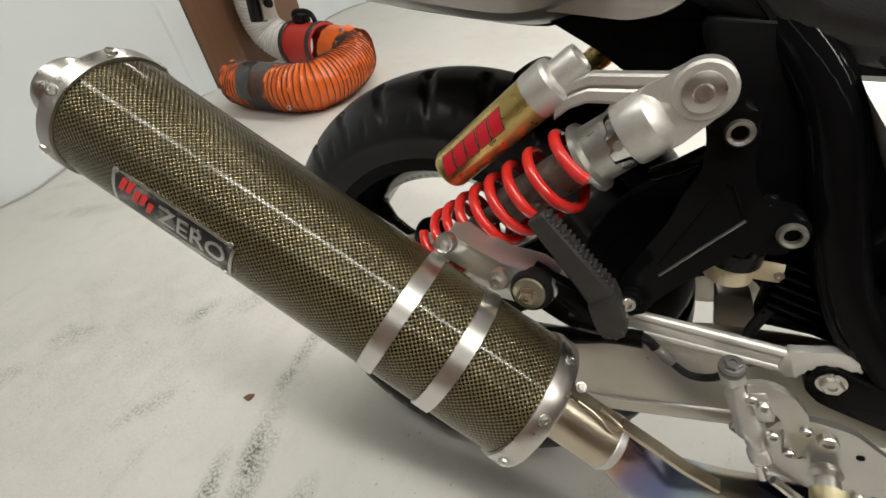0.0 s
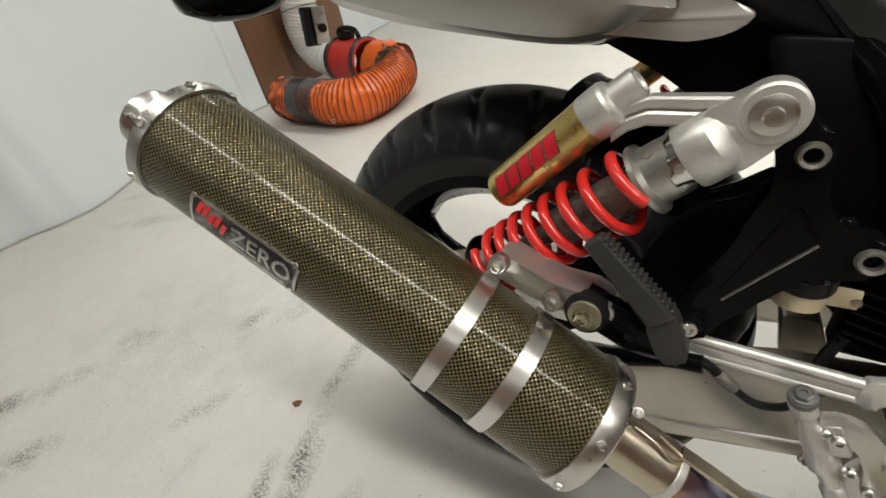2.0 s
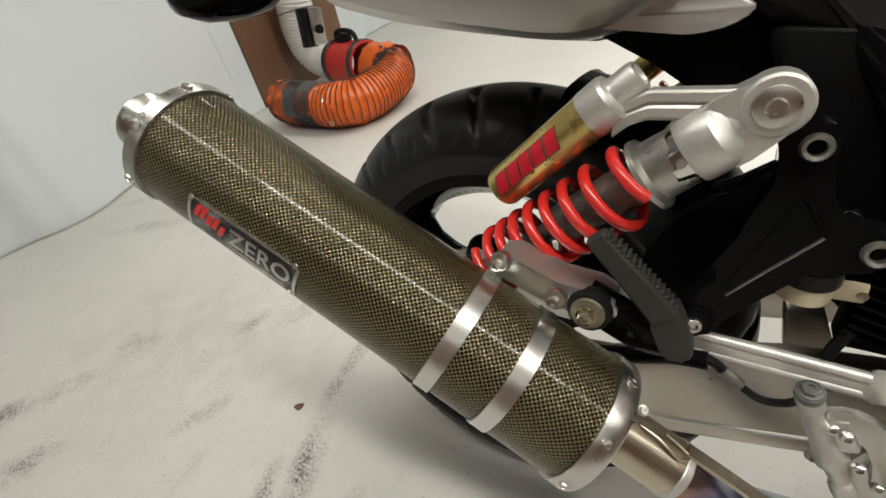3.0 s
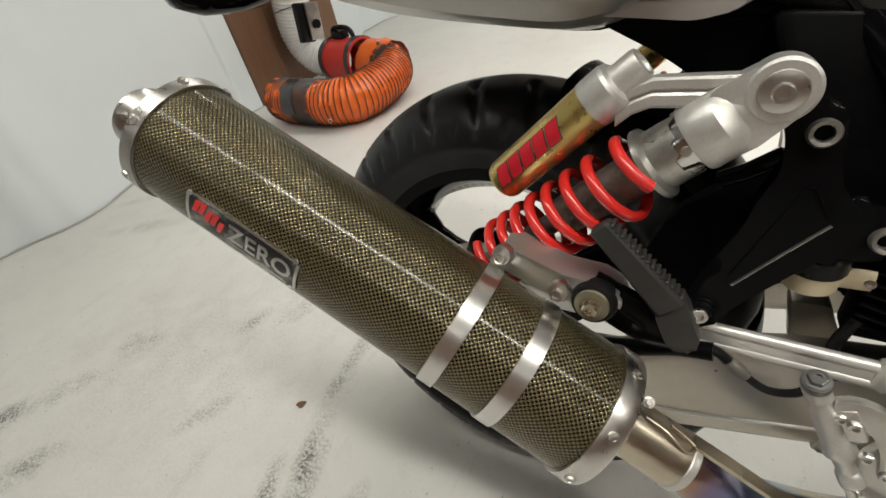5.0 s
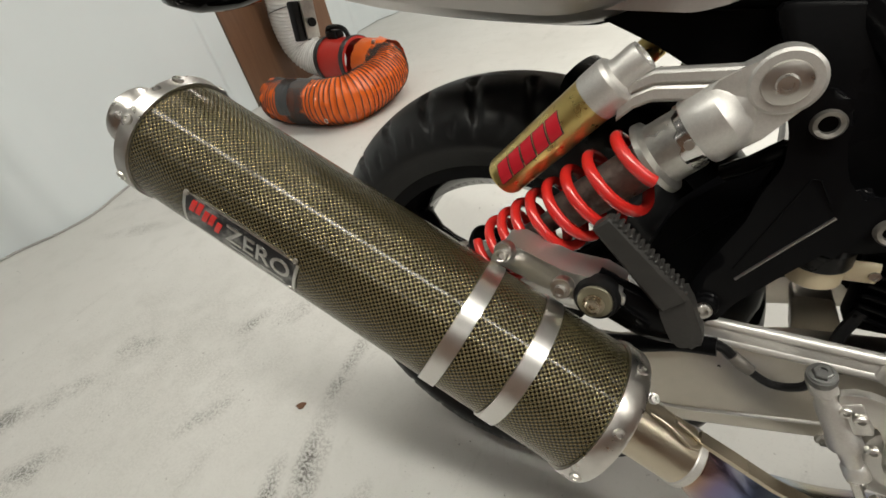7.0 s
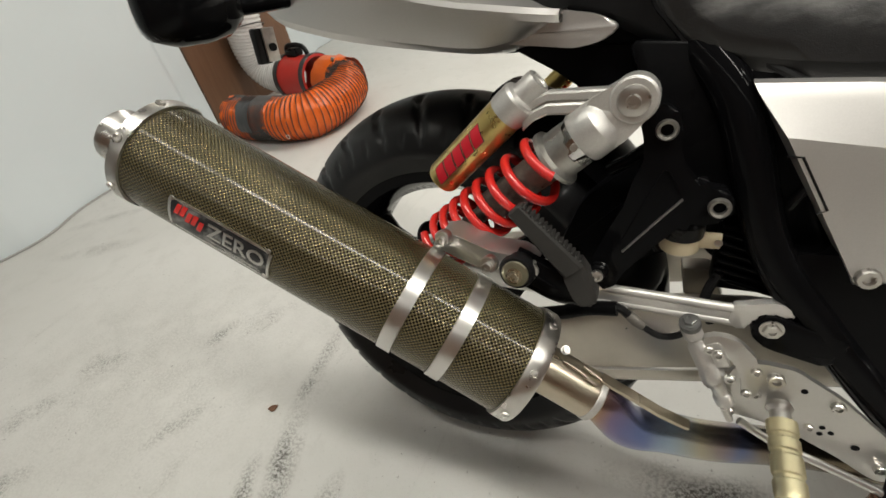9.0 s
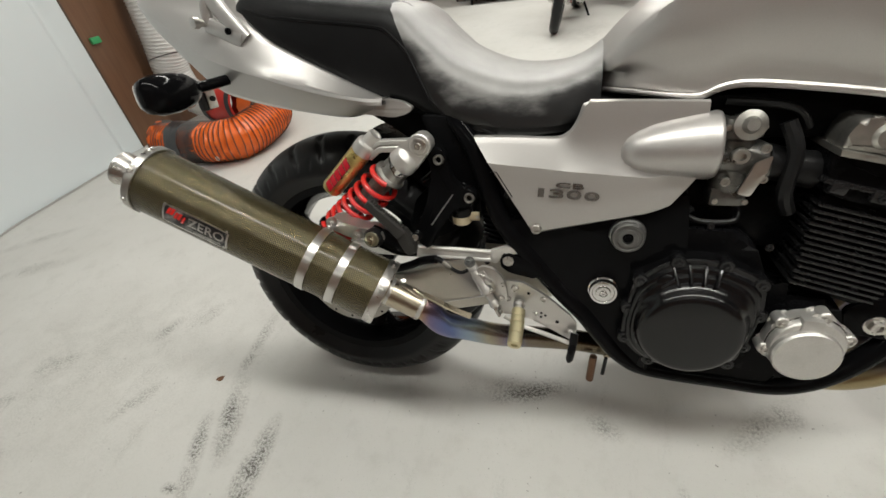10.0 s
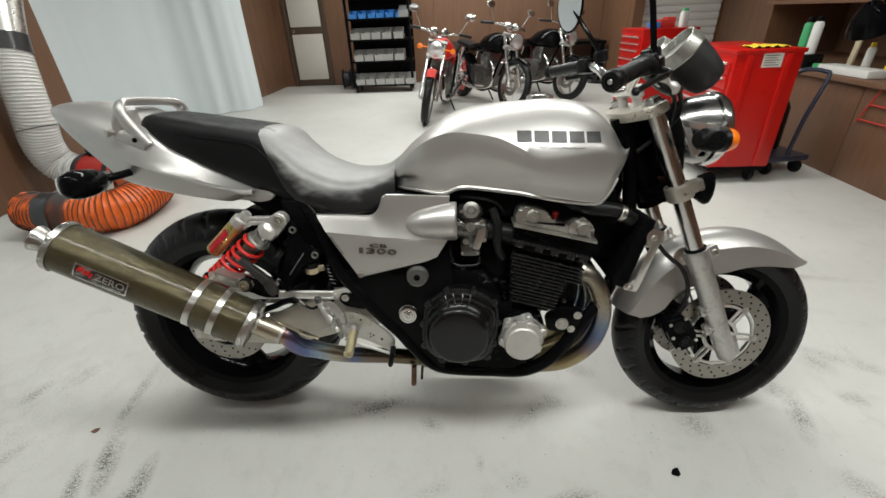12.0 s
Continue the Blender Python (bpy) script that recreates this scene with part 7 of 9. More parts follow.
d = (Vector((0.174, 0, 0.600)) - Vector((0.228, 0, 0.541))).normalized()
peg = bmesh.new()
loft(peg, [peg_section(0.1725, -0.250, 0.6015, 0.0065, 0.005, d), peg_section(0.174, -0.250, 0.600, 0.0085, 0.0066, d), peg_section(0.200, -0.247, 0.5715, 0.0100, 0.0075, d), peg_section(0.227, -0.243, 0.541, 0.0122, 0.0085, d), peg_section(0.229, -0.243, 0.539, 0.0112, 0.008, d)])
pgp = part("passenger_peg", peg, M["peg_rubber"], bike, "folded black passenger peg with ribbed rubber", angle=30)
bm = bmesh.new()
prism(bm, rounded([(0.220, 0.545), (0.236, 0.552), (0.243, 0.536), (0.253, 0.512), (0.250, 0.503), (0.236, 0.497), (0.228, 0.510), (0.219, 0.530)], 0.005, 3), 0.016, side(-0.233), 0.004)
part("peg_clevis", bm, M["peg_rubber"], pgp, "dull black peg clevis")
nrm = Vector((d.z, 0, -d.x)).normalized()
for k in range(15):
    t = (k + 0.5) / 15
    c = Vector((0.174, -0.2500, 0.600)).lerp(Vector((0.227, -0.243, 0.541)), t) + nrm * (0.0088 + 0.0034 * t)
    part("rubber_rib", box(bmesh.new(), (0.0042, 0.013, 0.0030), frame_of(c, d, nrm), 0.001, 1), M["peg_rubber"], pgp)

# ---- rear shocks ----
for s in (-1, 1):
    def Q(x, y, z):
        return Vector((x, y if s < 0 else -y, z))
    top, spt, spb = Q(0.2645, -0.193, 0.6875), Q(0.1915, -0.192, 0.6270), Q(0.0620, -0.190, 0.5197)
    d = (spb - spt).normalized()
    low = spb + d * 0.05
    up = (0, 0, 1)
    sm = frame_of(top, d, up)
    L1 = (spt - top).length
    bm = bmesh.new()
    # eye and cast top body
    lathe(bm, [(0, -0.014), (0.0180, -0.014), (0.0200, -0.012), (0.0200, 0.012), (0.0180, 0.014), (0, 0.014)], frame_of(top, (0, 1, 0)), 36)
    lug = [(0.0195 * math.cos(a), 0.0195 * math.sin(a)) for a in [math.pi / 2 + k * math.pi / 12 for k in range(13)]] + [(0.026, -0.0240), (0.036, -0.0245), (0.036, 0.0245), (0.026, 0.0240)]
    prism(bm, lug, 0.0244, Matrix.Translation(top) @ Matrix(((d.x, d.z, 0, 0), (0, 0, 1, 0), (d.z, -d.x, 0, 0), (0, 0, 0, 1))) @ Matrix.Translation((0, 0, -0.0122)), 0.003)
    rings = []
    for t, hw, hh in ((0.0, 0.0118, 0.0182), (0.018, 0.0124, 0.0198), (0.024, 0.0140, 0.0226), (0.030, 0.0225, 0.0248), (0.0335, 0.0252, 0.0258), (0.052, 0.0264, 0.0264), (0.055, 0.0256, 0.0256), (0.0555, 0.0215, 0.0215)):
        rings.append([sm @ Vector((hh * math.cos(a), hw * math.sin(a), t)) for a in [k * math.pi / 14 for k in range(28)]])
    loft(bm, rings)
    # bridge to the reservoir
    rc, rb_ = Q(0.1690, -0.190, 0.6945), Q(0.0690, -0.190, 0.6030)
    sh_ = part("shock_absorber", bm, M["cast"], bike, "rear shock absorber with red spring and gold reservoir", angle=27)
    bm = bmesh.new()
    for dz, hz in ((0.0045, 0.0045), (-0.0065, 0.0055), (-0.001, 0.0035)):
        wide = 0.0095 if hz != 0.0035 else 0.0065
        loft(bm, [[Vector((q.x, q.y + wide * a, q.z + dz + hz * b)) for a, b in ((-1, -0.6), (-0.8, -1), (0.8, -1), (1, -0.6), (1, 0.6), (0.8, 1), (-0.8, 1), (-1, 0.6))] for q in (Q(0.246, -0.192, 0.688), Q(0.234, -0.191, 0.6875), Q(0.190, -0.190, 0.6865), Q(0.178, -0.190, 0.6815), Q(0.167, -0.190, 0.6720))])
    part("reservoir_bridge", bm, M["cast"], sh_, "grooved cast alloy bridge to the reservoir", angle=30)
    bm = bmesh.new()
    lathe(bm, [(0, -0.0175), (0.009, -0.0172), (0.0128, -0.0160), (0.0134, -0.0145), (0.0134, -0.012)], frame_of(top, (0, 1 if s < 0 else -1, 0)), 28)
    part("washer", bm, M["steel"], sh_)
    bolt(sh_, top + Vector((0, 0.0170 * s, 0)), (0, s, 0), 0.0062, "steel")
    # reservoir
    rm = frame_of(rc, rb_ - rc, up)
    RL = (rb_ - rc).length
    bm = bmesh.new()
    lathe(bm, [(0.0, -0.014), (0.0085, -0.014), (0.0092, -0.016), (0.0118, -0.016), (0.0128, -0.013), (0.0132, 0.000), (0.0140, 0.004), (0.0185, 0.006), (0.0200, 0.009), (0.0204, 0.026), (0.0200, 0.029), (0.0192, 0.029)], rm, 36)
    part("reservoir_cap", bm, M["cast"], sh_, "cast alloy reservoir cap", angle=25)
    bm = bmesh.new()
    lathe(bm, [(0.0196, 0.028), (0.0196, RL - 0.004), (0.0178, RL), (0.0, RL + 0.001)], rm, 40)
    res = part("reservoir", bm, M["gold"], sh_, "gold anodised reservoir")
    # maker's mark on the reservoir as slanted red blocks
    if s < 0:
        ux, uy, uz = rm.to_3x3() @ Vector((1, 0, 0)), rm.to_3x3() @ Vector((0, 1, 0)), rm.to_3x3() @ Vector((0, 0, 1))
        side_a = math.degrees(math.atan2((Vector((0.1, -0.88, 0.34))).dot(uy), (Vector((0.1, -0.88, 0.34))).dot(ux)))
        for i in range(5):
            z0 = RL - 0.010 - i * 0.0148
            for hgt, mat, g in ((0.0004, "dark_ink", 0.0008), (0.0008, "pink", 0.0)):
                bm = bmesh.new()
                rr = []
                for j in range(6):
                    f = j / 5
                    a = radians(side_a + (-25 - g * 2600 + (50 + g * 5200) * f))
                    sl_ = -0.0065 * (f - 0.5)
                    dv = (ux * math.cos(a) + uy * math.sin(a)) * (0.0196 + hgt)
                    dn = (ux * math.cos(a) + uy * math.sin(a)) * 0.0195
                    za, zb = z0 + sl_ + g, z0 - 0.0122 + sl_ - g
                    rr.append([rc + uz * za + dn, rc + uz * za + dv, rc + uz * zb + dv, rc + uz * zb + dn])
                loft(bm, rr)
                part("mark_block", bm, M[mat], res, "red printed block with a dark edge" if mat == "pink" else "")
    # preload adjuster and damper body
    bm = bmesh.new()
    lathe(bm, [(0.0222, 0.052), (0.0222, L1 - 0.012), (0.0235, L1 - 0.010)], sm, 32, False)
    part("adjuster_sleeve", bm, M["chrome"], sh_, "chrome adjuster sleeve")
    bm, rings = bmesh.new(), []
    for j, (t, r) in enumerate(((L1 - 0.027, 0.0240), (L1 - 0.013, 0.0246), (L1 - 0.010, 0.0300), (L1 - 0.006, 0.0305))):
        rings.append([sm @ Vector((r * math.cos(a), r * math.sin(a), t - (0.0035 * int((3 * a / (2 * math.pi) % 1) * 4) if j == 0 else 0))) for a in [k * 2 * math.pi / 48 for k in range(48)]])
    loft(bm, rings, True, False)
    part("preload_cam", bm, M["cast_old"], sh_, "stepped grey preload cam")
    for k in range(3):
        a = k * 2.1 + 0.5
        bm = bmesh.new()
        lathe(bm, [(0.0, 0), (0.0035, 0), (0.0035, 0.004), (0, 0.004)], frame_of(sm @ Vector((0.0216 * math.cos(a), 0.0216 * math.sin(a), L1 - 0.036)), sm.to_3x3() @ Vector((math.cos(a), math.sin(a), 0))), 10)
        part("stud", bm, M["steel"], sh_)
    bm = bmesh.new()
    tot = (low - top).length
    lathe(bm, [(0.0205, L1 - 0.014), (0.0205, L1 - 0.004), (0.0185, L1 + 0.004), (0.0185, L1 + 0.02), (0.018, L1 + 0.085), (0.010, L1 + 0.09), (0.008, tot), (0, tot)], sm, 28)
    part("damper_body", bm, M["grimy"], sh_, "greasy damper body")
    bm = bmesh.new()
    n, turns = 300, 8.2
    SL = (spb - spt).length
    line = []
    for k in range(n + 1):
        t = k / n
        zz = L1 - 0.0055 + (SL + 0.006) * (0.62 * t + 0.38 * t ** 0.8)
        a = 2 * math.pi * turns * (t ** 1.12) + (4.4 if s < 0 else 1.0)
        line.append(sm @ Vector((0.0308 * math.cos(a), 0.0308 * math.sin(a), zz)))
    tube(bm, line, 0.0050, 12)
    part("coil_spring", bm, M["red_spring"], sh_, "glossy red coil spring", angle=60)
    bm = bmesh.new()
    lathe(bm, [(0, -0.014), (0.018, -0.014), (0.018, 0.014), (0, 0.014)], frame_of(low, (0, 1, 0)), 24)
    lathe(bm, [(0.034, -0.045), (0.036, -0.042), (0.034, -0.038), (0.02, -0.036)], frame_of(low, d), 32, False)
    part("lower_mount", bm, M["black"], sh_)

# ---- swingarm, stay, chain ----
for s in (-1, 1):
    bm, rings = bmesh.new(), []
    for x, z, hh, hw in ((-0.055, 0.330, 0.020, 0.016), (0.0, 0.332, 0.034, 0.018), (0.05, 0.336, 0.036, 0.020), (0.18, 0.341, 0.049, 0.020), (0.25, 0.360, 0.061, 0.020), (0.33, 0.381, 0.062, 0.020), (0.40, 0.394, 0.057, 0.020), (0.44, 0.398, 0.053, 0.020), (0.50, 0.400, 0.04, 0.020)):
        yy = s * (0.128 if x < 0.2 else 0.128 - (x - 0.2) * 0.05)
        rings.append([Vector((x, yy + hw * math.copysign(abs(math.cos(a)) ** 0.4, math.cos(a)), z + hh * math.copysign(abs(math.sin(a)) ** 0.4, math.sin(a)))) for a in [k * math.pi / 12 + 0.13 for k in range(24)]])
    loft(bm, rings)
    sw = part("swingarm", bm, M["swing"], bike, "grey alloy box-section swingarm", angle=40)
    bm = bmesh.new()
    tube(bm, [(0.19, s * 0.1475, 0.318), (0.26, s * 0.1455, 0.330), (0.40, s * 0.1385, 0.366)], 0.0022, 8)
    part("weld_seam", bm, M["cast"], sw)
    bolt(sw, (0.0, s * 0.150, 0.332), (0, s, 0), 0.017, "steel", "hex")
    bolt(sw, (0.380, s * 0.137, 0.336), (0, s, 0), 0.006, "steel", "hex")
    bm = bmesh.new()
    slab((-0.075, s * 0.128 - 0.014, 0.31), (-0.05, s * 0.128 + 0.014, 0.35), 0.004, bm)
    part("axle_adjuster", bm, M["steel"], sw)
bm = bmesh.new()
tube(bm, [WR + Vector((0, -0.15, 0)), WR + Vector((0, 0.15, 0))], 0.011, 16)
part("rear_axle", bm, M["steel"], bike)
# polished stay bar above the swingarm
bm = bmesh.new()
a, b = Vector((0.08, -0.176, 0.472)), Vector((0.380, -0.178, 0.470))
for dz in (0.0090, -0.0090):
    tube(bm, [a + Vector((0, 0, dz)), b + Vector((0, 0, dz * 0.9))], 0.0050, 12)
box(bm, ((b - a).length, 0.0080, 0.020), Matrix.Translation((a + b) / 2), 0.001)
prism(bm, rounded([(0.372, 0.4595), (0.374, 0.4855), (0.388, 0.4875), (0.402, 0.4930), (0.416, 0.4920), (0.426, 0.4810), (0.420, 0.4780), (0.404, 0.4820), (0.392, 0.4740), (0.390, 0.4620), (0.384, 0.4560)], 0.004, 3), 0.010, side(-0.173), 0.003)
st = part("torque_stay", bm, M["stay"], bike, "polished alloy stay bar")
bm = bmesh.new()
prism(bm, rounded([(0.391, 0.460), (0.394, 0.474), (0.405, 0.481), (0.420, 0.476), (0.47, 0.462), (0.46, 0.43), (0.412, 0.440), (0.398, 0.446)], 0.008), 0.016, side(-0.170), 0.003)
part("stay_lug", bm, M["black_gloss"], bike, "black frame lug")
bolt(st, (0.4075, -0.187, 0.466), (0, -1, 0), 0.0078, "steel", "hex")
bm = bmesh.new()
for k in range(30):
    x = 0.10 + k * 0.012
    for z in (0.425,):
        box(bm, (0.010, 0.012 if k % 2 else 0.018, 0.009), Matrix.Translation((x, 0.10, z)), 0.002, 1)
ch = part("drive_chain", bm, M["greasy"], bike, "drive chain")
# rear caliper and hose
bm = bmesh.new()
prism(bm, rounded([(0.05, 0.44), (0.12, 0.46), (0.15, 0.43), (0.13, 0.395), (0.07, 0.385)], 0.012), 0.05, side(-0.075), 0.006)
part("rear_caliper", bm, M["black"], bike, "black rear brake caliper")
bm = bmesh.new()
tube(bm, spline([(0.20, -0.185, 0.440), (0.24, -0.188, 0.457), (0.268, -0.19, 0.464), (0.285, -0.19, 0.452), (0.311, -0.19, 0.436), (0.330, -0.194, 0.444), (0.337, -0.197, 0.460)], 8), [0.0048] * 26 + [0.0036] * 23, 10)
hose = part("brake_hose", bm, M["rubber"], bike, "black brake hose with a crimped fitting")
bm = bmesh.new()
tube(bm, [(0.280, -0.190, 0.457), (0.288, -0.190, 0.450), (0.296, -0.190, 0.4445)], [0.0055, 0.0062, 0.0052], 12)
part("fitting", bm, M["greasy"], hose)
bm = bmesh.new()
tube(bm, spline([(0.17, -0.18, 0.425), (0.207, -0.185, 0.440), (0.238, -0.188, 0.455), (0.268, -0.19, 0.462)], 6), 0.0085, 12)
part("hose_guide", bm, M["black"], bike)

# ---- rear-set footrest: drilled plate, master cylinder, peg, pedal ----
RSY = -0.188
bm = bmesh.new()
o = [(0.387, 0.420), (0.407, 0.428), (0.435, 0.427), (0.479, 0.400), (0.523, 0.362), (0.537, 0.341), (0.533, 0.305), (0.520, 0.308), (0.490, 0.326), (0.450, 0.344), (0.412, 0.352), (0.384, 0.350), (0.377, 0.387)]
prism(bm, rounded(o, 0.006, 3), 0.007, side(RSY), 0.0015)
rs = part("rearset_plate", bm, M["plate"], bike, "machined alloy footrest plate")
bm = bmesh.new()
prism(bm, rounded([(0.350, 0.456), (0.364, 0.462), (0.382, 0.458), (0.398, 0.442), (0.406, 0.420), (0.408, 0.392), (0.396, 0.386), (0.390, 0.414), (0.382, 0.430), (0.374, 0.438), (0.358, 0.434)], 0.005, 3), 0.008, side(-0.198), 0.0015)
lk = part("link_plate", bm, M["plate"], bike, "curved alloy link plate")
for x, z in ((0.358, 0.443), (0.401, 0.426), (0.398, 0.396)):
    bolt(lk, (x, -0.206, z), (0, -1, 0), 0.0048, "steel")
for x, z, r in ((0.421, 0.413, 0.0075), (0.474, 0.394, 0.006), (0.460, 0.359, 0.0045), (0.524, 0.325, 0.0055), (0.408, 0.388, 0.0055), (0.392, 0.356, 0.0045)):
    bolt(rs, (x, RSY - 0.007, z), (0, -1, 0), r, "steel")
for x, z, r in ((0.446, 0.404, 0.0030), (0.470, 0.362, 0.0026), (0.470, 0.353, 0.0026), (0.478, 0.357, 0.0026), (0.500, 0.345, 0.0035)):
    bm = bmesh.new()
    lathe(bm, [(0, 0), (r, 0), (r, 0.0005), (0, 0.0005)], frame_of((x, RSY - 0.0071, z), (0, -1, 0)), 16)
    part("drilled_hole", bm, M["black"], rs)
bm = bmesh.new()
mc0, mc1 = Vector((0.338, -0.199, 0.462)), Vector((0.384, -0.205, 0.375))
mm = frame_of(mc0, mc1 - mc0)
lathe(bm, [(0, -0.006), (0.008, -0.006), (0.0095, 0.0), (0.0095, 0.012), (0.0075, 0.014), (0.0085, 0.02), (0.0105, 0.024), (0.0105, 0.055), (0.012, 0.058), (0.012, 0.066), (0.008, 0.07), (0.007, 0.085), (0.009, 0.088), (0.009, 0.098), (0, 0.1)], mm, 20)
box(bm, (0.014, 0.012, 0.03), mm @ Matrix.Translation((0.014, 0, 0.035)), 0.003)
ms = part("rear_master_cylinder", bm, M["cast"], bike, "cast rear brake master cylinder")
bm = bmesh.new()
lathe(bm, [(0.0, -0.004), (0.0098, -0.004), (0.0104, 0.0), (0.0098, 0.005), (0, 0.005)], frame_of(mc0 + Vector((0, -0.002, 0.004)), (-0.2, -0.4, 0.9)), 20)
part("banjo", bm, M["cap_grey"], ms, "dark banjo fitting")
bolt(ms, mc0 + Vector((-0.001, -0.0045, 0.0095)), (-0.2, -0.4, 0.9), 0.0066, "cap_grey", "hex", "banjo_bolt")
for t in (0.03, 0.06):
    bolt(ms, mm @ Vector((0.016, -0.0, t)) + Vector((0, -0.008, 0)), (0, -1, 0), 0.005, "steel")
bm = bmesh.new()
a, b = Vector((0.4290, -0.198, 0.384)), Vector((0.4320, -0.2870, 0.3545))
d = (b - a)
lathe(bm, [(0, 0), (0.010, 0), (0.012, 0.006), (0.009, 0.010), (0.009, 0.022)], frame_of(a, d), 20)
fp = part("foot_peg", bm, M["aluminium"], bike, "knurled pale gold foot peg")
bm = bmesh.new()
rings = []
Lp = d.length
fm = frame_of(a, d)
stations = [0.02 + (Lp - 0.024) * i / 44 for i in range(45)]
for i, t in enumerate(stations):
    groove = 0.0014 if min(abs(t - 0.036), abs(t - 0.052), abs(t - 0.074)) < 0.0022 else 0.0
    rings.append([fm @ Vector(((0.0122 - groove + 0.0010 * (((k + i) % 2) * 2 - 1)) * math.cos(2 * math.pi * k / 40), (0.0122 - groove + 0.0010 * (((k + i) % 2) * 2 - 1)) * math.sin(2 * math.pi * k / 40), t)) for k in range(40)])
loft(bm, rings, True, True)
part("knurled_sleeve", bm, M["gold_pale"], fp, "knurled pale gold sleeve", angle=20)
bm = bmesh.new()
lathe(bm, [(0.0125, Lp - 0.004), (0.0122, Lp), (0.0062, Lp + 0.0005), (0.0058, Lp - 0.006), (0, Lp - 0.006)], fm, 24)
part("end_bore", bm, M["gold_pale"], fp)
bm = bmesh.new()
lathe(bm, [(0, Lp - 0.0055), (0.0057, Lp - 0.0055)], fm, 20, False)
part("bore", bm, M["black"], fp)
bm = bmesh.new()
tube(bm, spline([(0.400, -0.203, 0.352), (0.436, -0.207, 0.336), (0.476, -0.210, 0.326), (0.527, -0.214, 0.312)], 6), 0.0042, 10)
pd = part("brake_pedal", bm, M["aluminium"], bike, "slim alloy brake pedal")
bm = bmesh.new()
tube(bm, [(0.533, -0.205, 0.330), (0.530, -0.220, 0.306), (0.526, -0.228, 0.286), (0.525, -0.229, 0.280)], [0.0075, 0.0075, 0.007, 0.004], 12)
part("toe_piece", bm, M["plastic"], pd, "black toe piece")
bm = bmesh.new()
tube(bm, [(0.350, -0.203, 0.436), (0.392, -0.205, 0.352)], 0.0038, 8)
part("push_rod", bm, M["steel"], pd, "thin steel push rod")
# rear brake fluid cup
CUP = pose(0.3185, -0.162, 0.5425, 6, 0, 0) @ Matrix.Scale(0.80, 4)
bm = bmesh.new()
lathe(bm, [(0, -0.016), (0.018, -0.016), (0.023, -0.012), (0.024, 0.010), (0, 0.011)], CUP, 28)
tube(bm, [CUP @ Vector((0.018, -0.006, 0.004)), CUP @ Vector((0.036, -0.008, 0.006)), CUP @ Vector((0.043, -0.008, 0.006))], [0.009, 0.009, 0.0085], 12, squash=(1, 0.45))
cup = part("fluid_cup", bm, M["cream"], bike, "yellowed brake fluid cup with a black lid")
bolt(cup, CUP @ Vector((0.040, -0.012, 0.006)), (0, -1, 0.2), 0.0035, "steel")
bm = bmesh.new()
lathe(bm, [(0, 0.008), (0.025, 0.008), (0.026, 0.011), (0.025, 0.026), (0.021, 0.030), (0, 0.030)], CUP, 28)
part("lid", bm, M["plastic"], cup, "black lid")
bm = bmesh.new()
prism(bm, rounded([(0.332, 0.452), (0.366, 0.455), (0.388, 0.405), (0.372, 0.385), (0.345, 0.393)], 0.006, 3), 0.03, side(-0.035), 0.003)
part("pivot_bracket", bm, M["swing"], bike, "grey alloy swingarm bracket")
# finned rectifier and wiring low behind the frame
bm = bmesh.new()
box(bm, (0.06, 0.03, 0.075), pose(0.385, -0.13, 0.515), 0.006)
rec = part("finned_rectifier", bm, M["black"], bike, "black finned rectifier")
for k in range(6):
    part("fin", box(bmesh.new(), (0.062, 0.012, 0.004), pose(0.385, -0.149, 0.49 + k * 0.010, 0, 14, 0), 0.001, 1), M["black_gloss"], rec)
for pts, r in (([(0.36, -0.15, 0.50), (0.352, -0.155, 0.47), (0.362, -0.155, 0.44)], 0.005), ([(0.33, -0.15, 0.72), (0.42, -0.16, 0.66), (0.40, -0.155, 0.58)], 0.004), ([(0.28, -0.14, 0.70), (0.30, -0.15, 0.62), (0.28, -0.15, 0.56), (0.30, -0.15, 0.52)], 0.004)):
    bm = bmesh.new()
    tube(bm, spline(pts, 6), r, 8)
    part("wiring", bm, M["rubber"], bike)
# rear hugger edge over the tyre
bm = arc_shell((0, 0, 0.335), 0.358, 35, 75, 0.085, 0.03, 20)
part("inner_fender", bm, M["black"], bike, "black inner fender", angle=50)


# ---- ventilation: orange duct, blower, white duct ----
def along(pts):
    d = [0.0]
    for a, b in zip(pts, pts[1:]):
        d.append(d[-1] + (b - a).length)
    return d


def frames_along(pts):
    out, x = [], None
    n = len(pts)
    for i in range(n):
        t = (pts[min(i + 1, n - 1)] - pts[max(i - 1, 0)]).normalized()
        x = (Vector((0, 0, 1)) if x is None else x)
        x = (x - t * x.dot(t)).normalized()
        out.append((pts[i], x, t.cross(x)))
    return out


def resample(pts, step):
    d = along(pts)
    n = int(d[-1] / step)
    out, j = [], 0
    for i in range(n + 1):
        s = d[-1] * i / n
        while j < len(d) - 2 and d[j + 1] < s:
            j += 1
        t = (s - d[j]) / max(1e-9, d[j + 1] - d[j])
        out.append(pts[j].lerp(pts[j + 1], t))
    return out


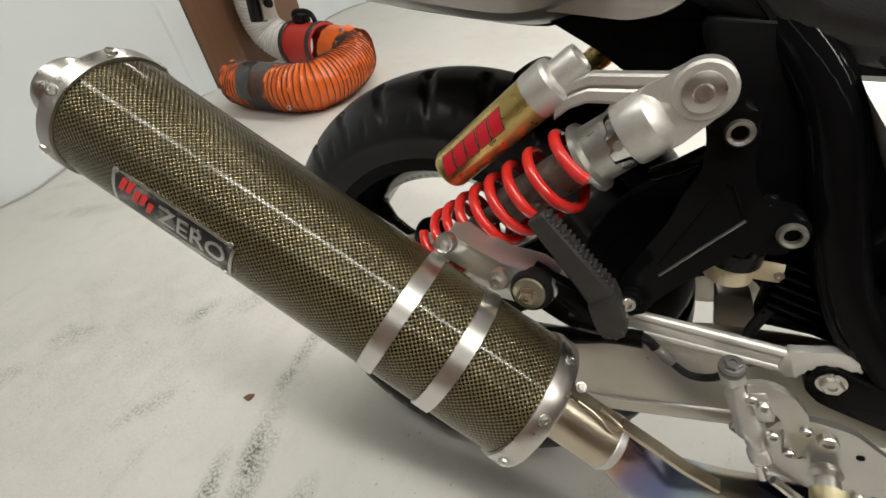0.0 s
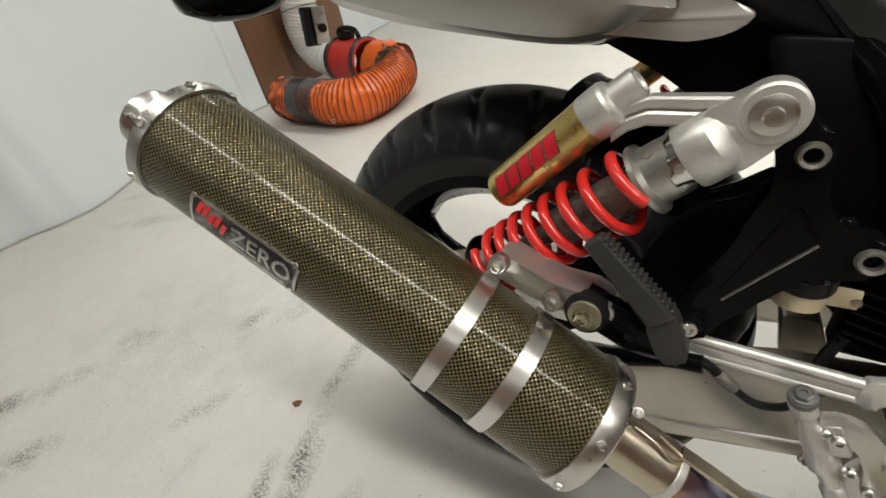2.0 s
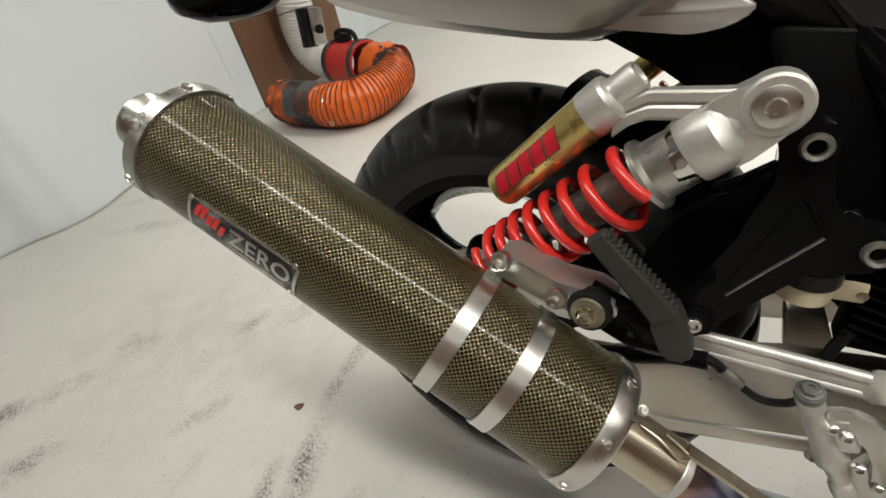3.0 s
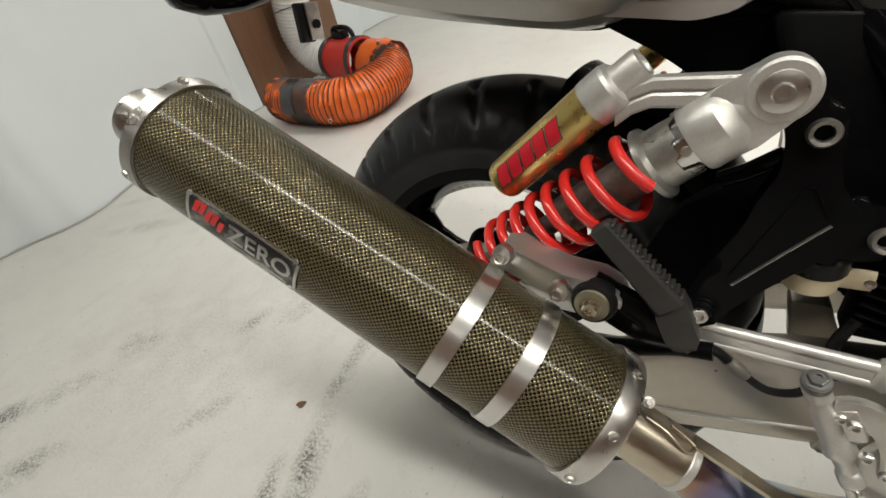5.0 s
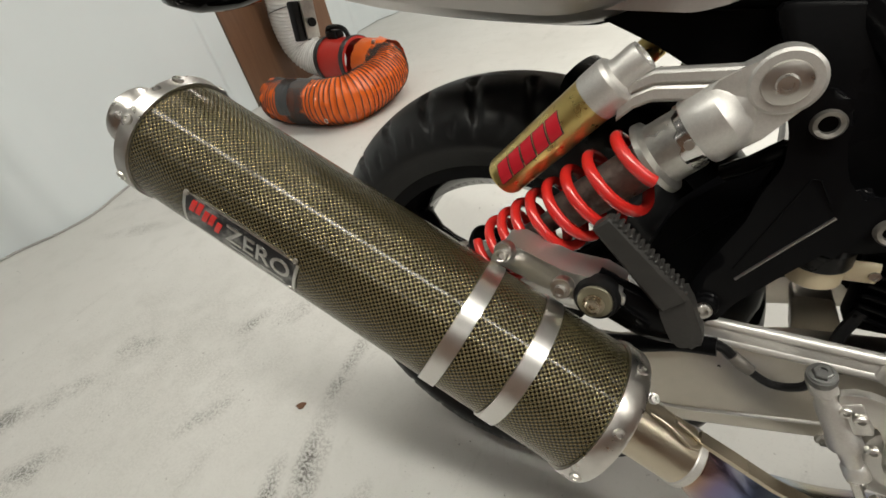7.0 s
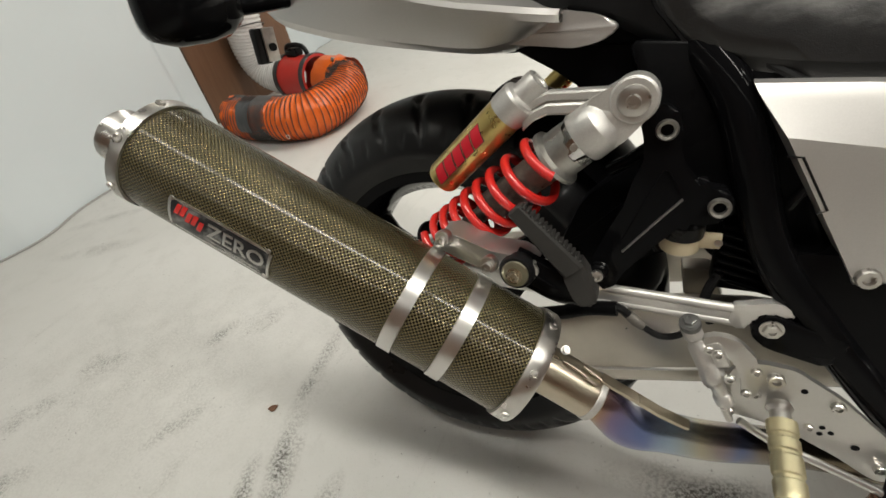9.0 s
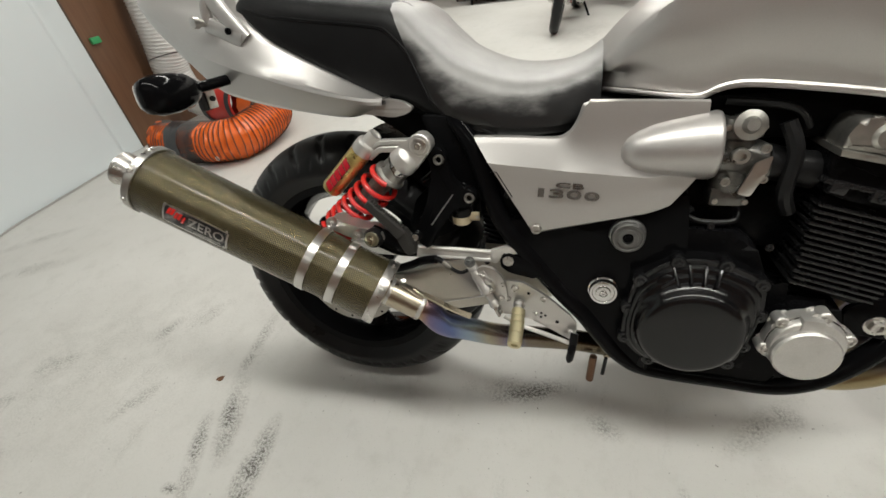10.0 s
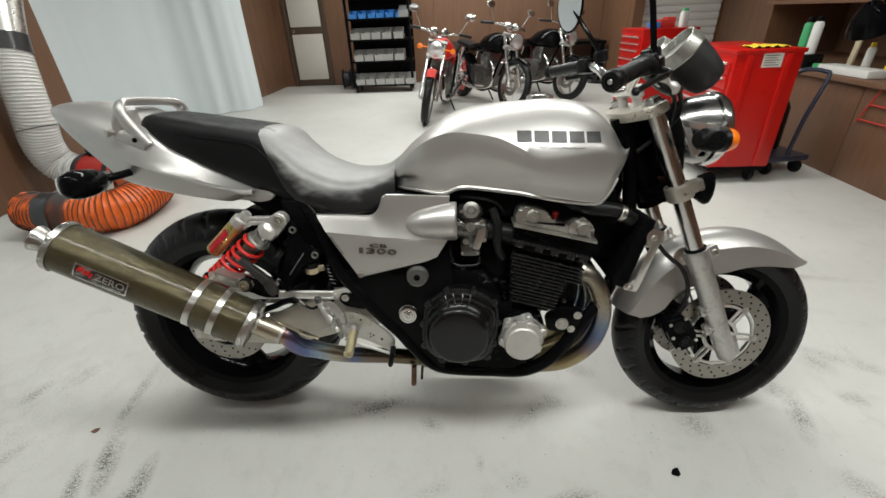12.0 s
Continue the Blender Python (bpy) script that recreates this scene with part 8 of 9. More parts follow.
def ribbed_duct(name, label, path, r, pitch, wall_mat, rib_mat, depth, rib, dense=(0, 0, 1), rough=0.0, seg=40):
    """A flexible duct with a spiral rib; dense: a stretch (from, to) in which the spiral is pushed together."""
    th = thing(name, label, "duct")
    pts = resample(spline(path, 12), 0.006)
    fr = frames_along(pts)
    d = along(pts)
    phase, ph = [0.0], 0.0
    for i in range(1, len(d)):
        k = pitch * (dense[2] if dense[0] < d[i] / d[-1] < dense[1] else 1.0)
        ph += (d[i] - d[i - 1]) / k
        phase.append(ph)
    bm, rings = bmesh.new(), []
    for i, (p, x, y) in enumerate(fr):
        ring = []
        for k in range(seg):
            a = 2 * math.pi * k / seg
            f = (phase[i] + k / seg) % 1.0
            q = noise.noise((p + x * math.cos(a) * 0.3 + y * math.sin(a) * 0.3) * 14) * rough
            rr = r - depth * math.sin(math.pi * f) + q
            ring.append(p + rr * (math.cos(a) * x + math.sin(a) * y))
        rings.append(ring)
    inner = [[c + (v - c) * 0.96 for v in ring] for ring, (c, _, _) in zip(rings, fr)]
    vs = loft(bm, rings, True, False)
    ws = loft(bm, inner[::4] + ([inner[-1]] if (len(inner) - 1) % 4 else []), True, False)
    for a, b in ((vs[0], ws[0]), (vs[-1], ws[-1])):
        for k in range(seg):
            bm.faces.new((a[k], a[(k + 1) % seg], b[(k + 1) % seg], b[k]))
    part("duct_wall", bm, M[wall_mat], th, angle=60)
    bm, line = bmesh.new(), []
    total, per = phase[-1], 22
    j = 0
    for i in range(int(total * per) + 1):
        f = i / per
        while j < len(phase) - 2 and phase[j + 1] < f:
            j += 1
        t = (f - phase[j]) / max(1e-9, phase[j + 1] - phase[j])
        p, x, y = fr[j]
        p2 = p.lerp(fr[j + 1][0], t)
        a = -2 * math.pi * f
        line.append(p2 + (r + rib * 0.3) * (math.cos(a) * x + math.sin(a) * y))
    tube(bm, line, rib, 5)
    part("spiral_rib", bm, M[rib_mat], th, "dark spiral rib" if rib_mat == "duct_black" else "", angle=60)
    return th


OR = 0.128
orange = ribbed_duct("orange_duct", "orange ribbed fabric ventilation duct curled on the floor", [(-2.06, 1.38, OR), (-1.93, 1.345, OR), (-1.74, 1.335, OR), (-1.58, 1.335, OR), (-1.47, 1.40, OR), (-1.43, 1.57, 0.14), (-1.46, 1.75, 0.16), (-1.56, 1.86, 0.17)],
                     OR, 0.0225, "orange", "duct_black", 0.010, 0.0030, (0.20, 0.36, 0.50), 0.012)
bm = bmesh.new()
lathe(bm, [(0.14, 0), (0.147, 0.02), (0.140, 0.10), (0.148, 0.13), (0.136, 0.19), (0.13, 0.24)], frame_of((-1.73, 1.91, 0.165), (1, -0.2, 0.02)), 36, False)
for v in bm.verts:
    v.co += Vector((noise.noise(v.co * 25), noise.noise(v.co * 25 + Vector((5, 0, 0))), noise.noise(v.co * 25 + Vector((0, 9, 0))))) * 0.012
part("loose_sleeve", bm, M["orange"], orange, "crumpled orange fabric sleeve", angle=70)
bm, tape_rows = bmesh.new(), []
tape_pts = spline([(-1.905, 1.343, OR), (-1.86, 1.339, OR), (-1.80, 1.336, OR)], 6)
for q in tape_pts:
    tape_rows.append([q + Vector((noise.noise(q * 40 + Vector((a, 0, 0))) * 0.010, (OR + 0.003 + 0.004 * noise.noise(q * 60 + Vector((0, a * 3, 0)))) * math.cos(a), (OR + 0.003) * math.sin(a) + 0.004 * noise.noise(q * 50 + Vector((0, 0, a * 2))))) for a in [radians(-35 + 200 * k / 24) + math.pi * 0.15 for k in range(25)]])
for skin in (0.0, 0.0012):
    loft(bm, [[Vector((v.x, 1.339 + (v.y - 1.339) * (1 + skin * 8), OR + (v.z - OR) * (1 + skin * 8))) for v in row] for row in tape_rows], False, False)
part("tape_wrap", bm, M["tape"], orange, "crumpled black tape wrapped over the ribs", angle=40)
bm = bmesh.new()
box(bm, (0.02, 0.03, 0.022), pose(-1.57, 1.83, 0.305, 0, 20, 20), 0.004)
part("clamp", bm, M["steel"], orange, "steel clamp")
bm = bmesh.new()
tube(bm, [(-1.53 + 0.012 * math.cos(a), 1.204, 0.075 + 0.012 * math.sin(a)) for a in [i * 0.5236 for i in range(12)]], 0.0025, 6, True)
part("ring", bm, M["steel"], orange, "small steel ring")

blower = thing("portable_blower", "red portable blower with a black carrying handle", "blower", frame_of((-2.16, 2.03, 0.165), (1, -0.2, 0), (0, 0, 1)))
bm = bmesh.new()
lathe(bm, [(0.135, 0), (0.152, 0.0), (0.152, 0.03), (0.147, 0.035), (0.147, 0.30), (0.152, 0.305), (0.152, 0.335), (0.135, 0.335), (0.135, 0.0)], Matrix(), 40, False)
part("housing", bm, M["red_dull"], blower)
for z in (0.0, 0.29):
    bm = bmesh.new()
    lathe(bm, [(0.1535, z), (0.158, z + 0.004), (0.158, z + 0.04), (0.1535, z + 0.045)], Matrix(), 40, False)
    part("rim_band", bm, M["tape"], blower, "black band")
bm = bmesh.new()
tube(bm, spline([(0.15, 0, 0.06), (0.19, 0, 0.065), (0.212, 0, 0.10), (0.214, 0, 0.20), (0.195, 0, 0.26), (0.15, 0, 0.28)], 6), 0.016, 12)
part("handle", bm, M["plastic"], blower, "black plastic handle")
bm = bmesh.new()
box(bm, (0.05, 0.07, 0.11), Matrix.Translation((0.17, 0, 0.14)), 0.012)
part("switch_box", bm, M["plastic"], blower)
for s in (-0.09, 0.09):
    bm = bmesh.new()
    tube(bm, [(-0.13, s, 0.05), (-0.155, s, 0.05), (-0.155, s, 0.29), (-0.13, s, 0.29)], 0.01, 8)
    part("skid", bm, M["plastic"], blower)

white = ribbed_duct("white_duct", "translucent white spiral duct rising beside the wood column", [(-2.17, 2.04, 0.17), (-2.30, 2.04, 0.185), (-2.40, 2.02, 0.27), (-2.41, 2.0, 0.42), (-2.38, 2.0, 0.6), (-2.375, 2.02, 0.82), (-2.40, 2.07, 1.04)], 0.128, 0.022, "duct", "duct_wire", 0.006, 0.0016, seg=36)
bm = bmesh.new()
tube(bm, spline([(-2.395, 2.06, 1.02), (-2.405, 2.09, 1.10), (-2.43, 2.24, 1.45), (-2.44, 2.42, 1.9), (-2.44, 2.5, 2.4), (-2.44, 2.5, CEILING)], 6), 0.126, 32, caps=False)
part("foil_pipe", bm, M["steel"], white, "silver foil pipe above the tape")
bm = bmesh.new()
tube(bm, [(-2.397, 2.065, 1.02), (-2.402, 2.085, 1.08), (-2.407, 2.10, 1.135)], 0.132, 32, caps=False)
part("tape_band", bm, M["tape"], white, "wide black tape band")
bm = bmesh.new()
tube(bm, [(-2.385 + 0.136 * math.cos(a), 2.0 + 0.136 * math.sin(a), 0.52 + 0.03 * math.sin(a + 2.2)) for a in [i * 0.2094 for i in range(30)]], 0.003, 6, True)
part("tie", bm, M["tape"], white, "thin black tie")


# ---- parts shelf ----
shelf = thing("parts_shelf", "black wheeled steel rack with rows of grey and blue parts bins", "shelf", pose(-0.64, 6.78, 0))
for x in (-0.5, 0.5):
    for y in (-0.18, 0.18):
        part("post", slab((x - 0.02, y - 0.02, 0.09), (x + 0.02, y + 0.02, 1.55), 0.003), M["black"], shelf)
for z in (0.13, 0.50, 0.82, 1.12, 1.42):
    part("shelf_board", slab((-0.52, -0.22, z - 0.03), (0.52, 0.22, z), 0.004), M["black"], shelf)
part("back_panel", slab((-0.5, 0.2, 0.12), (0.5, 0.212, 1.5)), M["black"], shelf)
for x in (-0.46, 0.46):
    for y in (-0.17, 0.17):
        bm = bmesh.new()
        lathe(bm, [(0.0, 0), (0.04, 0), (0.045, 0.006), (0.045, 0.024), (0.04, 0.03), (0, 0.03)], frame_of((x - 0.015, y, 0.045), (1, 0, 0)), 16)
        box(bm, (0.04, 0.03, 0.05), Matrix.Translation((x, y, 0.08)), 0.004)
        part("caster", bm, M["plastic"], shelf)


def bin_mesh(w, d, h):
    """An open-fronted stacking bin."""
    bm = bmesh.new()
    t = 0.006
    slab((-w / 2, -d, 0), (w / 2, 0, t), 0, bm)
    slab((-w / 2, -t, t), (w / 2, 0, h), 0, bm)
    for s in (-1, 1):
        prism(bm, [(-d - 0.02, h * 0.55), (-d, t), (-t, t), (-t, h), (-d * 0.45, h)], t, Matrix(((0, 0, 1, s * w / 2 - (t if s > 0 else 0)), (1, 0, 0, 0), (0, 1, 0, 0), (0, 0, 0, 1))))
    prism(bm, [(-d - 0.024, h * 0.58), (-d - 0.004, t), (-d + t, t), (-d - 0.014, h * 0.58)], w, Matrix(((0, 0, 1, -w / 2), (1, 0, 0, 0), (0, 1, 0, 0), (0, 0, 0, 1))))
    return bm


BIN = {k: mesh_of("parts_bin", bin_mesh(w, 0.26, h), M[c]) for k, w, h, c in (("grey", 0.148, 0.16, "bin_grey"), ("blue", 0.116, 0.11, "bin_blue"))}
rnd = random.Random(4)
for z, kind, n in ((0.13, "grey", 6), (0.50 + 0.02, "grey", 0), (0.50, "grey", 5), (0.82, "grey", 5), (1.12, "blue", 6)):
    for i in range(n):
        w = 0.165 if kind == "grey" else 0.128
        x0 = -0.64 - 0.45 + w / 2 + i * (0.9 - (0 if n < 6 or kind == "blue" else -0.1)) / max(n, 5.3)
        b = new("parts_bin", BIN[kind])
        b.matrix_basis = pose(x0, 6.78 + 0.03, z, 0, 0, rnd.uniform(-3, 3))
        tagged(b, f"{kind} plastic stacking bin on the rack", "bin", "bins on the rack")
b = new("parts_bin", BIN["grey"])
b.matrix_basis = pose(-0.64 + 0.42, 6.78 + 0.02, 1.12, 0, 0, 2)
tagged(b, "grey plastic stacking bin on the rack", "bin", "bins on the rack")
for i in range(34):
    bm = bmesh.new()
    zz = rnd.choice((0.13, 0.5, 0.82))
    s = rnd.uniform(0.012, 0.028)
    lathe(bm, [(0, 0), (s * 0.5, 0), (s * 0.5, s * 2), (0, s * 2)], pose(-0.64 + rnd.uniform(-0.42, 0.42), 6.60 + rnd.uniform(0, 0.12), zz + 0.03 + s * 0.5, rnd.uniform(60, 120), rnd.uniform(0, 90), rnd.uniform(0, 360)), 8)
    solid("small_part", bm, M["steel" if i % 3 else "white"], "small loose metal part in a bin", "hardware", group="parts in the bins")

# cable reels beside the rack
for i in (0, 1):
    rl = thing("cable_reel", "dark navy cable reel standing by the rack", "reel", frame_of((-1.46 + i * 0.17, 7.12, 0.17), (1, 0.1, 0)))
    bm = bmesh.new()
    lathe(bm, [(0, 0), (0.165, 0), (0.17, 0.006), (0.165, 0.012), (0.07, 0.014), (0.07, 0.13), (0.165, 0.132), (0.17, 0.138), (0.165, 0.144), (0, 0.144)], Matrix(), 28)
    part("spool", bm, M["navy"], rl)
    bm = bmesh.new()
    tube(bm, [(0.125 * math.cos(a), 0.125 * math.sin(a), 0.025 + 0.0155 * a / 6.2832) for a in [k * 0.35 for k in range(110)]], 0.009, 6)
    part("cable", bm, M["tape"], rl)


# ---- red tool cabinets ----
def tool_cabinet(m, w, d, h, drawers, label, side_panel=True):
    th = thing("tool_cabinet", label, "cabinet", m, "red tool cabinets")
    z0 = 0.12
    body = part("body", slab((-w / 2, -d / 2, z0), (w / 2, d / 2, h), 0.012), M["red"], th)
    part("rim", slab((-w / 2 - 0.008, -d / 2 - 0.008, h - 0.012), (w / 2 + 0.008, d / 2 + 0.008, h + 0.014), 0.006), M["red"], th)
    part("base", slab((-w / 2 + 0.01, -d / 2 + 0.01, z0 - 0.03), (w / 2 - 0.01, d / 2 - 0.01, z0 - 0.001), 0.004), M["black"], th)
    z = h - 0.05
    for k in drawers:
        dr = part("drawer", slab((-w / 2 - 0.012, -d / 2 + 0.03, z - k + 0.006), (-w / 2 + 0.004, d / 2 - 0.03, z), 0.004), M["red"], th)
        bm = bmesh.new()
        tube(bm, [(-w / 2 - 0.018, -d / 2 + 0.05, z - 0.018), (-w / 2 - 0.018, d / 2 - 0.05, z - 0.018)], 0.009, 8)
        part("handle", bm, M["aluminium"], dr, "aluminium handle strip")
        z -= k
    if side_panel:  # folded stiffening fold down the side
        for s in (-1, 1):
            part("side_fold", slab((s * (w / 2 - 0.09) - 0.02, -d / 2 - 0.010, z0 + 0.01), (s * (w / 2 - 0.09) + 0.02, -d / 2 + 0.002, h - 0.014), 0.004), M["red"], th)
    for sx in (-1, 1):
        for sy in (-1, 1):
            bm = bmesh.new()
            lathe(bm, [(0, 0), (0.042, 0), (0.048, 0.006), (0.048, 0.026), (0.042, 0.032), (0, 0.032)], frame_of((sx * (w / 2 - 0.07) - 0.016, sy * (d / 2 - 0.07), 0.048), (1, 0, 0)), 16)
            box(bm, (0.05, 0.04, 0.05), Matrix.Translation((sx * (w / 2 - 0.07), sy * (d / 2 - 0.07), 0.085)), 0.004)
            part("caster", bm, M["plastic"], th)
    return th


cab = tool_cabinet(pose(2.67, 2.33, 0, 0, 0, 0), 0.41, 0.70, 0.865, (0.09, 0.09, 0.09, 0.13, 0.13, 0.16), "tall red steel tool cabinet on casters under a yellow cloth")
part("paper_label", slab((-0.04, -0.3535, 0.772), (0.08, -0.3505, 0.856)), M["paper"], cab, "pale printed paper label")
for i in range(5):
    part("print_bar", slab((-0.03, -0.3545, 0.784 + i * 0.014), (0.06 - 0.02 * (i % 2), -0.3537, 0.788 + i * 0.014)), M["dark_ink"], cab)
tool_cabinet(pose(2.95, 4.5, 0, 0, 0, 8), 0.62, 0.5, 0.90, (0.07, 0.07, 0.09, 0.09, 0.12, 0.2), "red steel drawer cabinet near the shutter", False)
for i, (c, dx, lab) in enumerate((("bin_blue", 0.0, "blue plastic tray on the drawer cabinet"), ("red_dull", 0.12, "small red box on the drawer cabinet"), ("red_dull", 0.22, "small red box on the drawer cabinet"))):
    solid("small_box", slab((2.78 + dx, 4.3 + 0.08 * i, 0.915), (2.88 + dx, 4.42 + 0.08 * i, 0.975 + 0.02 * i), 0.008), M[c], lab, "box")
# cloth
bm = bmesh.new()
rings = []
for i in range(15):
    rings.append([(2.58 + 0.016 * i + 0.008 * math.sin(j), 2.02 + 0.02 * j, 0.884 + 0.012 * abs(noise.noise(Vector((i * 0.31, j * 0.33, 1)))) + 0.008 * math.sin(i * 0.9 + j * 0.4) ** 2) for j in range(9)])
loft(bm, rings, False, False)
loft(bm, [[(x, y, z - 0.004) for x, y, z in r] for r in rings], False, False)
solid("cloth", bm, M["yellow"], "crumpled yellow cloth on the red cabinet", "cloth", angle=60)


def spray_can(x, y, z, h, r, body, cap, label):
    th = thing("spray_can", label, "can", pose(x, y, z), "cans and bottles")
    bm = bmesh.new()
    lathe(bm, [(0, 0), (r, 0), (r * 1.03, 0.004), (r, 0.01), (r, h * 0.78), (r * 0.8, h * 0.84), (r * 0.55, h * 0.86), (0, h * 0.86)], Matrix(), 24)
    part("can", bm, M[body], th)
    bm = bmesh.new()
    lathe(bm, [(0, h * 0.86), (r * 0.6, h * 0.86), (r * 0.6, h * 0.97), (r * 0.5, h), (0, h)], Matrix(), 20)
    part("cap", bm, M[cap], th)


spray_can(3.45, 2.76, 0.764, 0.26, 0.034, "white", "black", "white spray can with a black collar on the workbench")
spray_can(3.45, 2.86, 0.764, 0.25, 0.034, "green", "black", "green spray can on the workbench")
spray_can(3.12, 4.35, 0.916, 0.18, 0.03, "white", "green", "white and green bottle on the drawer cabinet")
spray_can(3.18, 4.42, 0.916, 0.18, 0.03, "white", "green", "white and green bottle on the drawer cabinet")

# ---- workbench along the east wall ----
bench = thing("workbench", "long brown wooden workbench with a shelf above it", "workbench")
for i in range(5):
    y = -0.6 + i * 0.9
    part("front_panel", slab((3.42, y + 0.003, 0.0), (3.45, y + 0.897, 0.62), 0.003), M["wood"], bench)
part("worktop", slab((3.38, -0.62, 0.622), (X1 - 0.01, 3.92, 0.66), 0.006), M["wood"], bench)
part("shelf", slab((3.70, -0.62, 1.10), (X1 - 0.01, 3.92, 1.13), 0.004), M["wood"], bench)
for y in (-0.6, 1.55, 3.9):
    part("upright", slab((3.76, y - 0.015, 0.662), (X1 - 0.012, y + 0.015, 1.75), 0.003), M["wood"], bench)
part("back_board", slab((X1 - 0.03, -0.6, 0.662), (X1 - 0.012, 3.88, 1.75)), M["wood"], bench)
part("top_shelf", slab((3.75, -0.62, 1.752), (X1 - 0.01, 3.92, 1.78), 0.004), M["wood"], bench)

DESK = (3.45, 2.30, 0.99)
desk = thing("desk_lamp", "black enamelled lamp shade over the workbench", "lamp", pose(*DESK, 10, -28, 0))
bm = bmesh.new()
lathe(bm, [(0.02, 0.13), (0.05, 0.12), (0.10, 0.05), (0.125, -0.03), (0.128, -0.05), (0.118, -0.05), (0.09, 0.05), (0.02, 0.11)], Matrix(), 32, False)
part("shade", bm, M["black_gloss"], desk)
bm = bmesh.new()
tube(bm, [(0, 0, 0.12), (0.05, 0.03, 0.18), (0.2, 0.2, 0.1), (0.3, 0.25, -0.15)], 0.009, 8)
part("arm", bm, M["black"], desk)
bm = bmesh.new()
lathe(bm, [(0, -0.05), (0.03, -0.045), (0.035, -0.02), (0.02, 0.03), (0, 0.05)], Matrix(), 16)
part("bulb", bm, M["white"], desk)
for i, (x, y, w, d, h, c, lab) in enumerate((
        (3.40, 2.10, 0.14, 0.46, 0.05, "white", "shallow white tray on the workbench"), (3.42, 2.585, 0.06, 0.06, 0.045, "green", "small green box on the workbench"),
        (3.385, 2.70, 0.14, 0.24, 0.10, "plastic", "black box under the cans on the workbench"), (3.56, 2.14, 0.05, 0.05, 0.07, "yellow", "small yellow tin on the workbench"))):
    solid("bench_item", slab((x, y, 0.662), (x + w, y + d, 0.662 + h), 0.006), M[c], lab, "box")
spray_can(3.57, 2.35, 0.662, 0.2, 0.026, "white", "yellow", "white glue bottle on the workbench")
tl = solid("wooden_board", slab((-0.008, -0.022, 0), (0.008, 0.022, 0.42), 0.002), M["cream"], "pale narrow board leaning on the bench upright", "board", m=pose(3.62, 2.56, 0.662, -6, 8, 0))

# hand truck beside the cabinet
ht = thing("hand_truck", "dark navy hand truck with a looped handle", "trolley", pose(3.22, 2.35, 0, 0, 0, 10))
bm = bmesh.new()
tube(bm, spline([(-0.16, 0.06, 0.10), (-0.14, 0.06, 0.4), (-0.1, 0.06, 0.62), (-0.06, 0.0, 0.70), (0.0, -0.1, 0.70), (0.0, -0.14, 0.66), (-0.08, -0.15, 0.40), (-0.12, -0.15, 0.10)], 6), 0.014, 10)
part("handle_loop", bm, M["navy"], ht)
part("deck", slab((-0.35, -0.2, 0.10), (0.02, 0.28, 0.14), 0.01), M["navy"], ht)
for x, y in ((-0.28, -0.15), (-0.28, 0.22), (-0.04, -0.15), (-0.04, 0.22)):
    bm = bmesh.new()
    lathe(bm, [(0, 0), (0.045, 0), (0.05, 0.008), (0.05, 0.026), (0.045, 0.034), (0, 0.034)], frame_of((x, y, 0.05), (1, 0, 0)), 18)
    part("wheel", bm, M["plastic"], ht)
bm = bmesh.new()
lathe(bm, [(0, 0), (0.09, 0), (0.095, 0.02), (0.09, 0.3), (0.07, 0.34), (0, 0.35)], pose(3.09, 2.40, 0.142), 24)
solid("dark_canister", bm, M["plastic"], "dark plastic canister standing on the hand truck", "canister")
tr = thing("warning_triangle", "red folded stand hanging on the workbench front", "stand", pose(3.405, 1.95, 0.40))
for a, b in (((0, 0.1, 0), (0, -0.02, 0.28)), ((0, -0.02, 0.28), (0, -0.14, 0)), ((0, -0.14, 0.02), (0, 0.1, 0.02)), ((0, -0.1, 0.12), (0, 0.06, 0.12))):
    bm = bmesh.new()
    tube(bm, [a, b], 0.005, 8)
    part("bar", bm, M["red_dull"], tr)


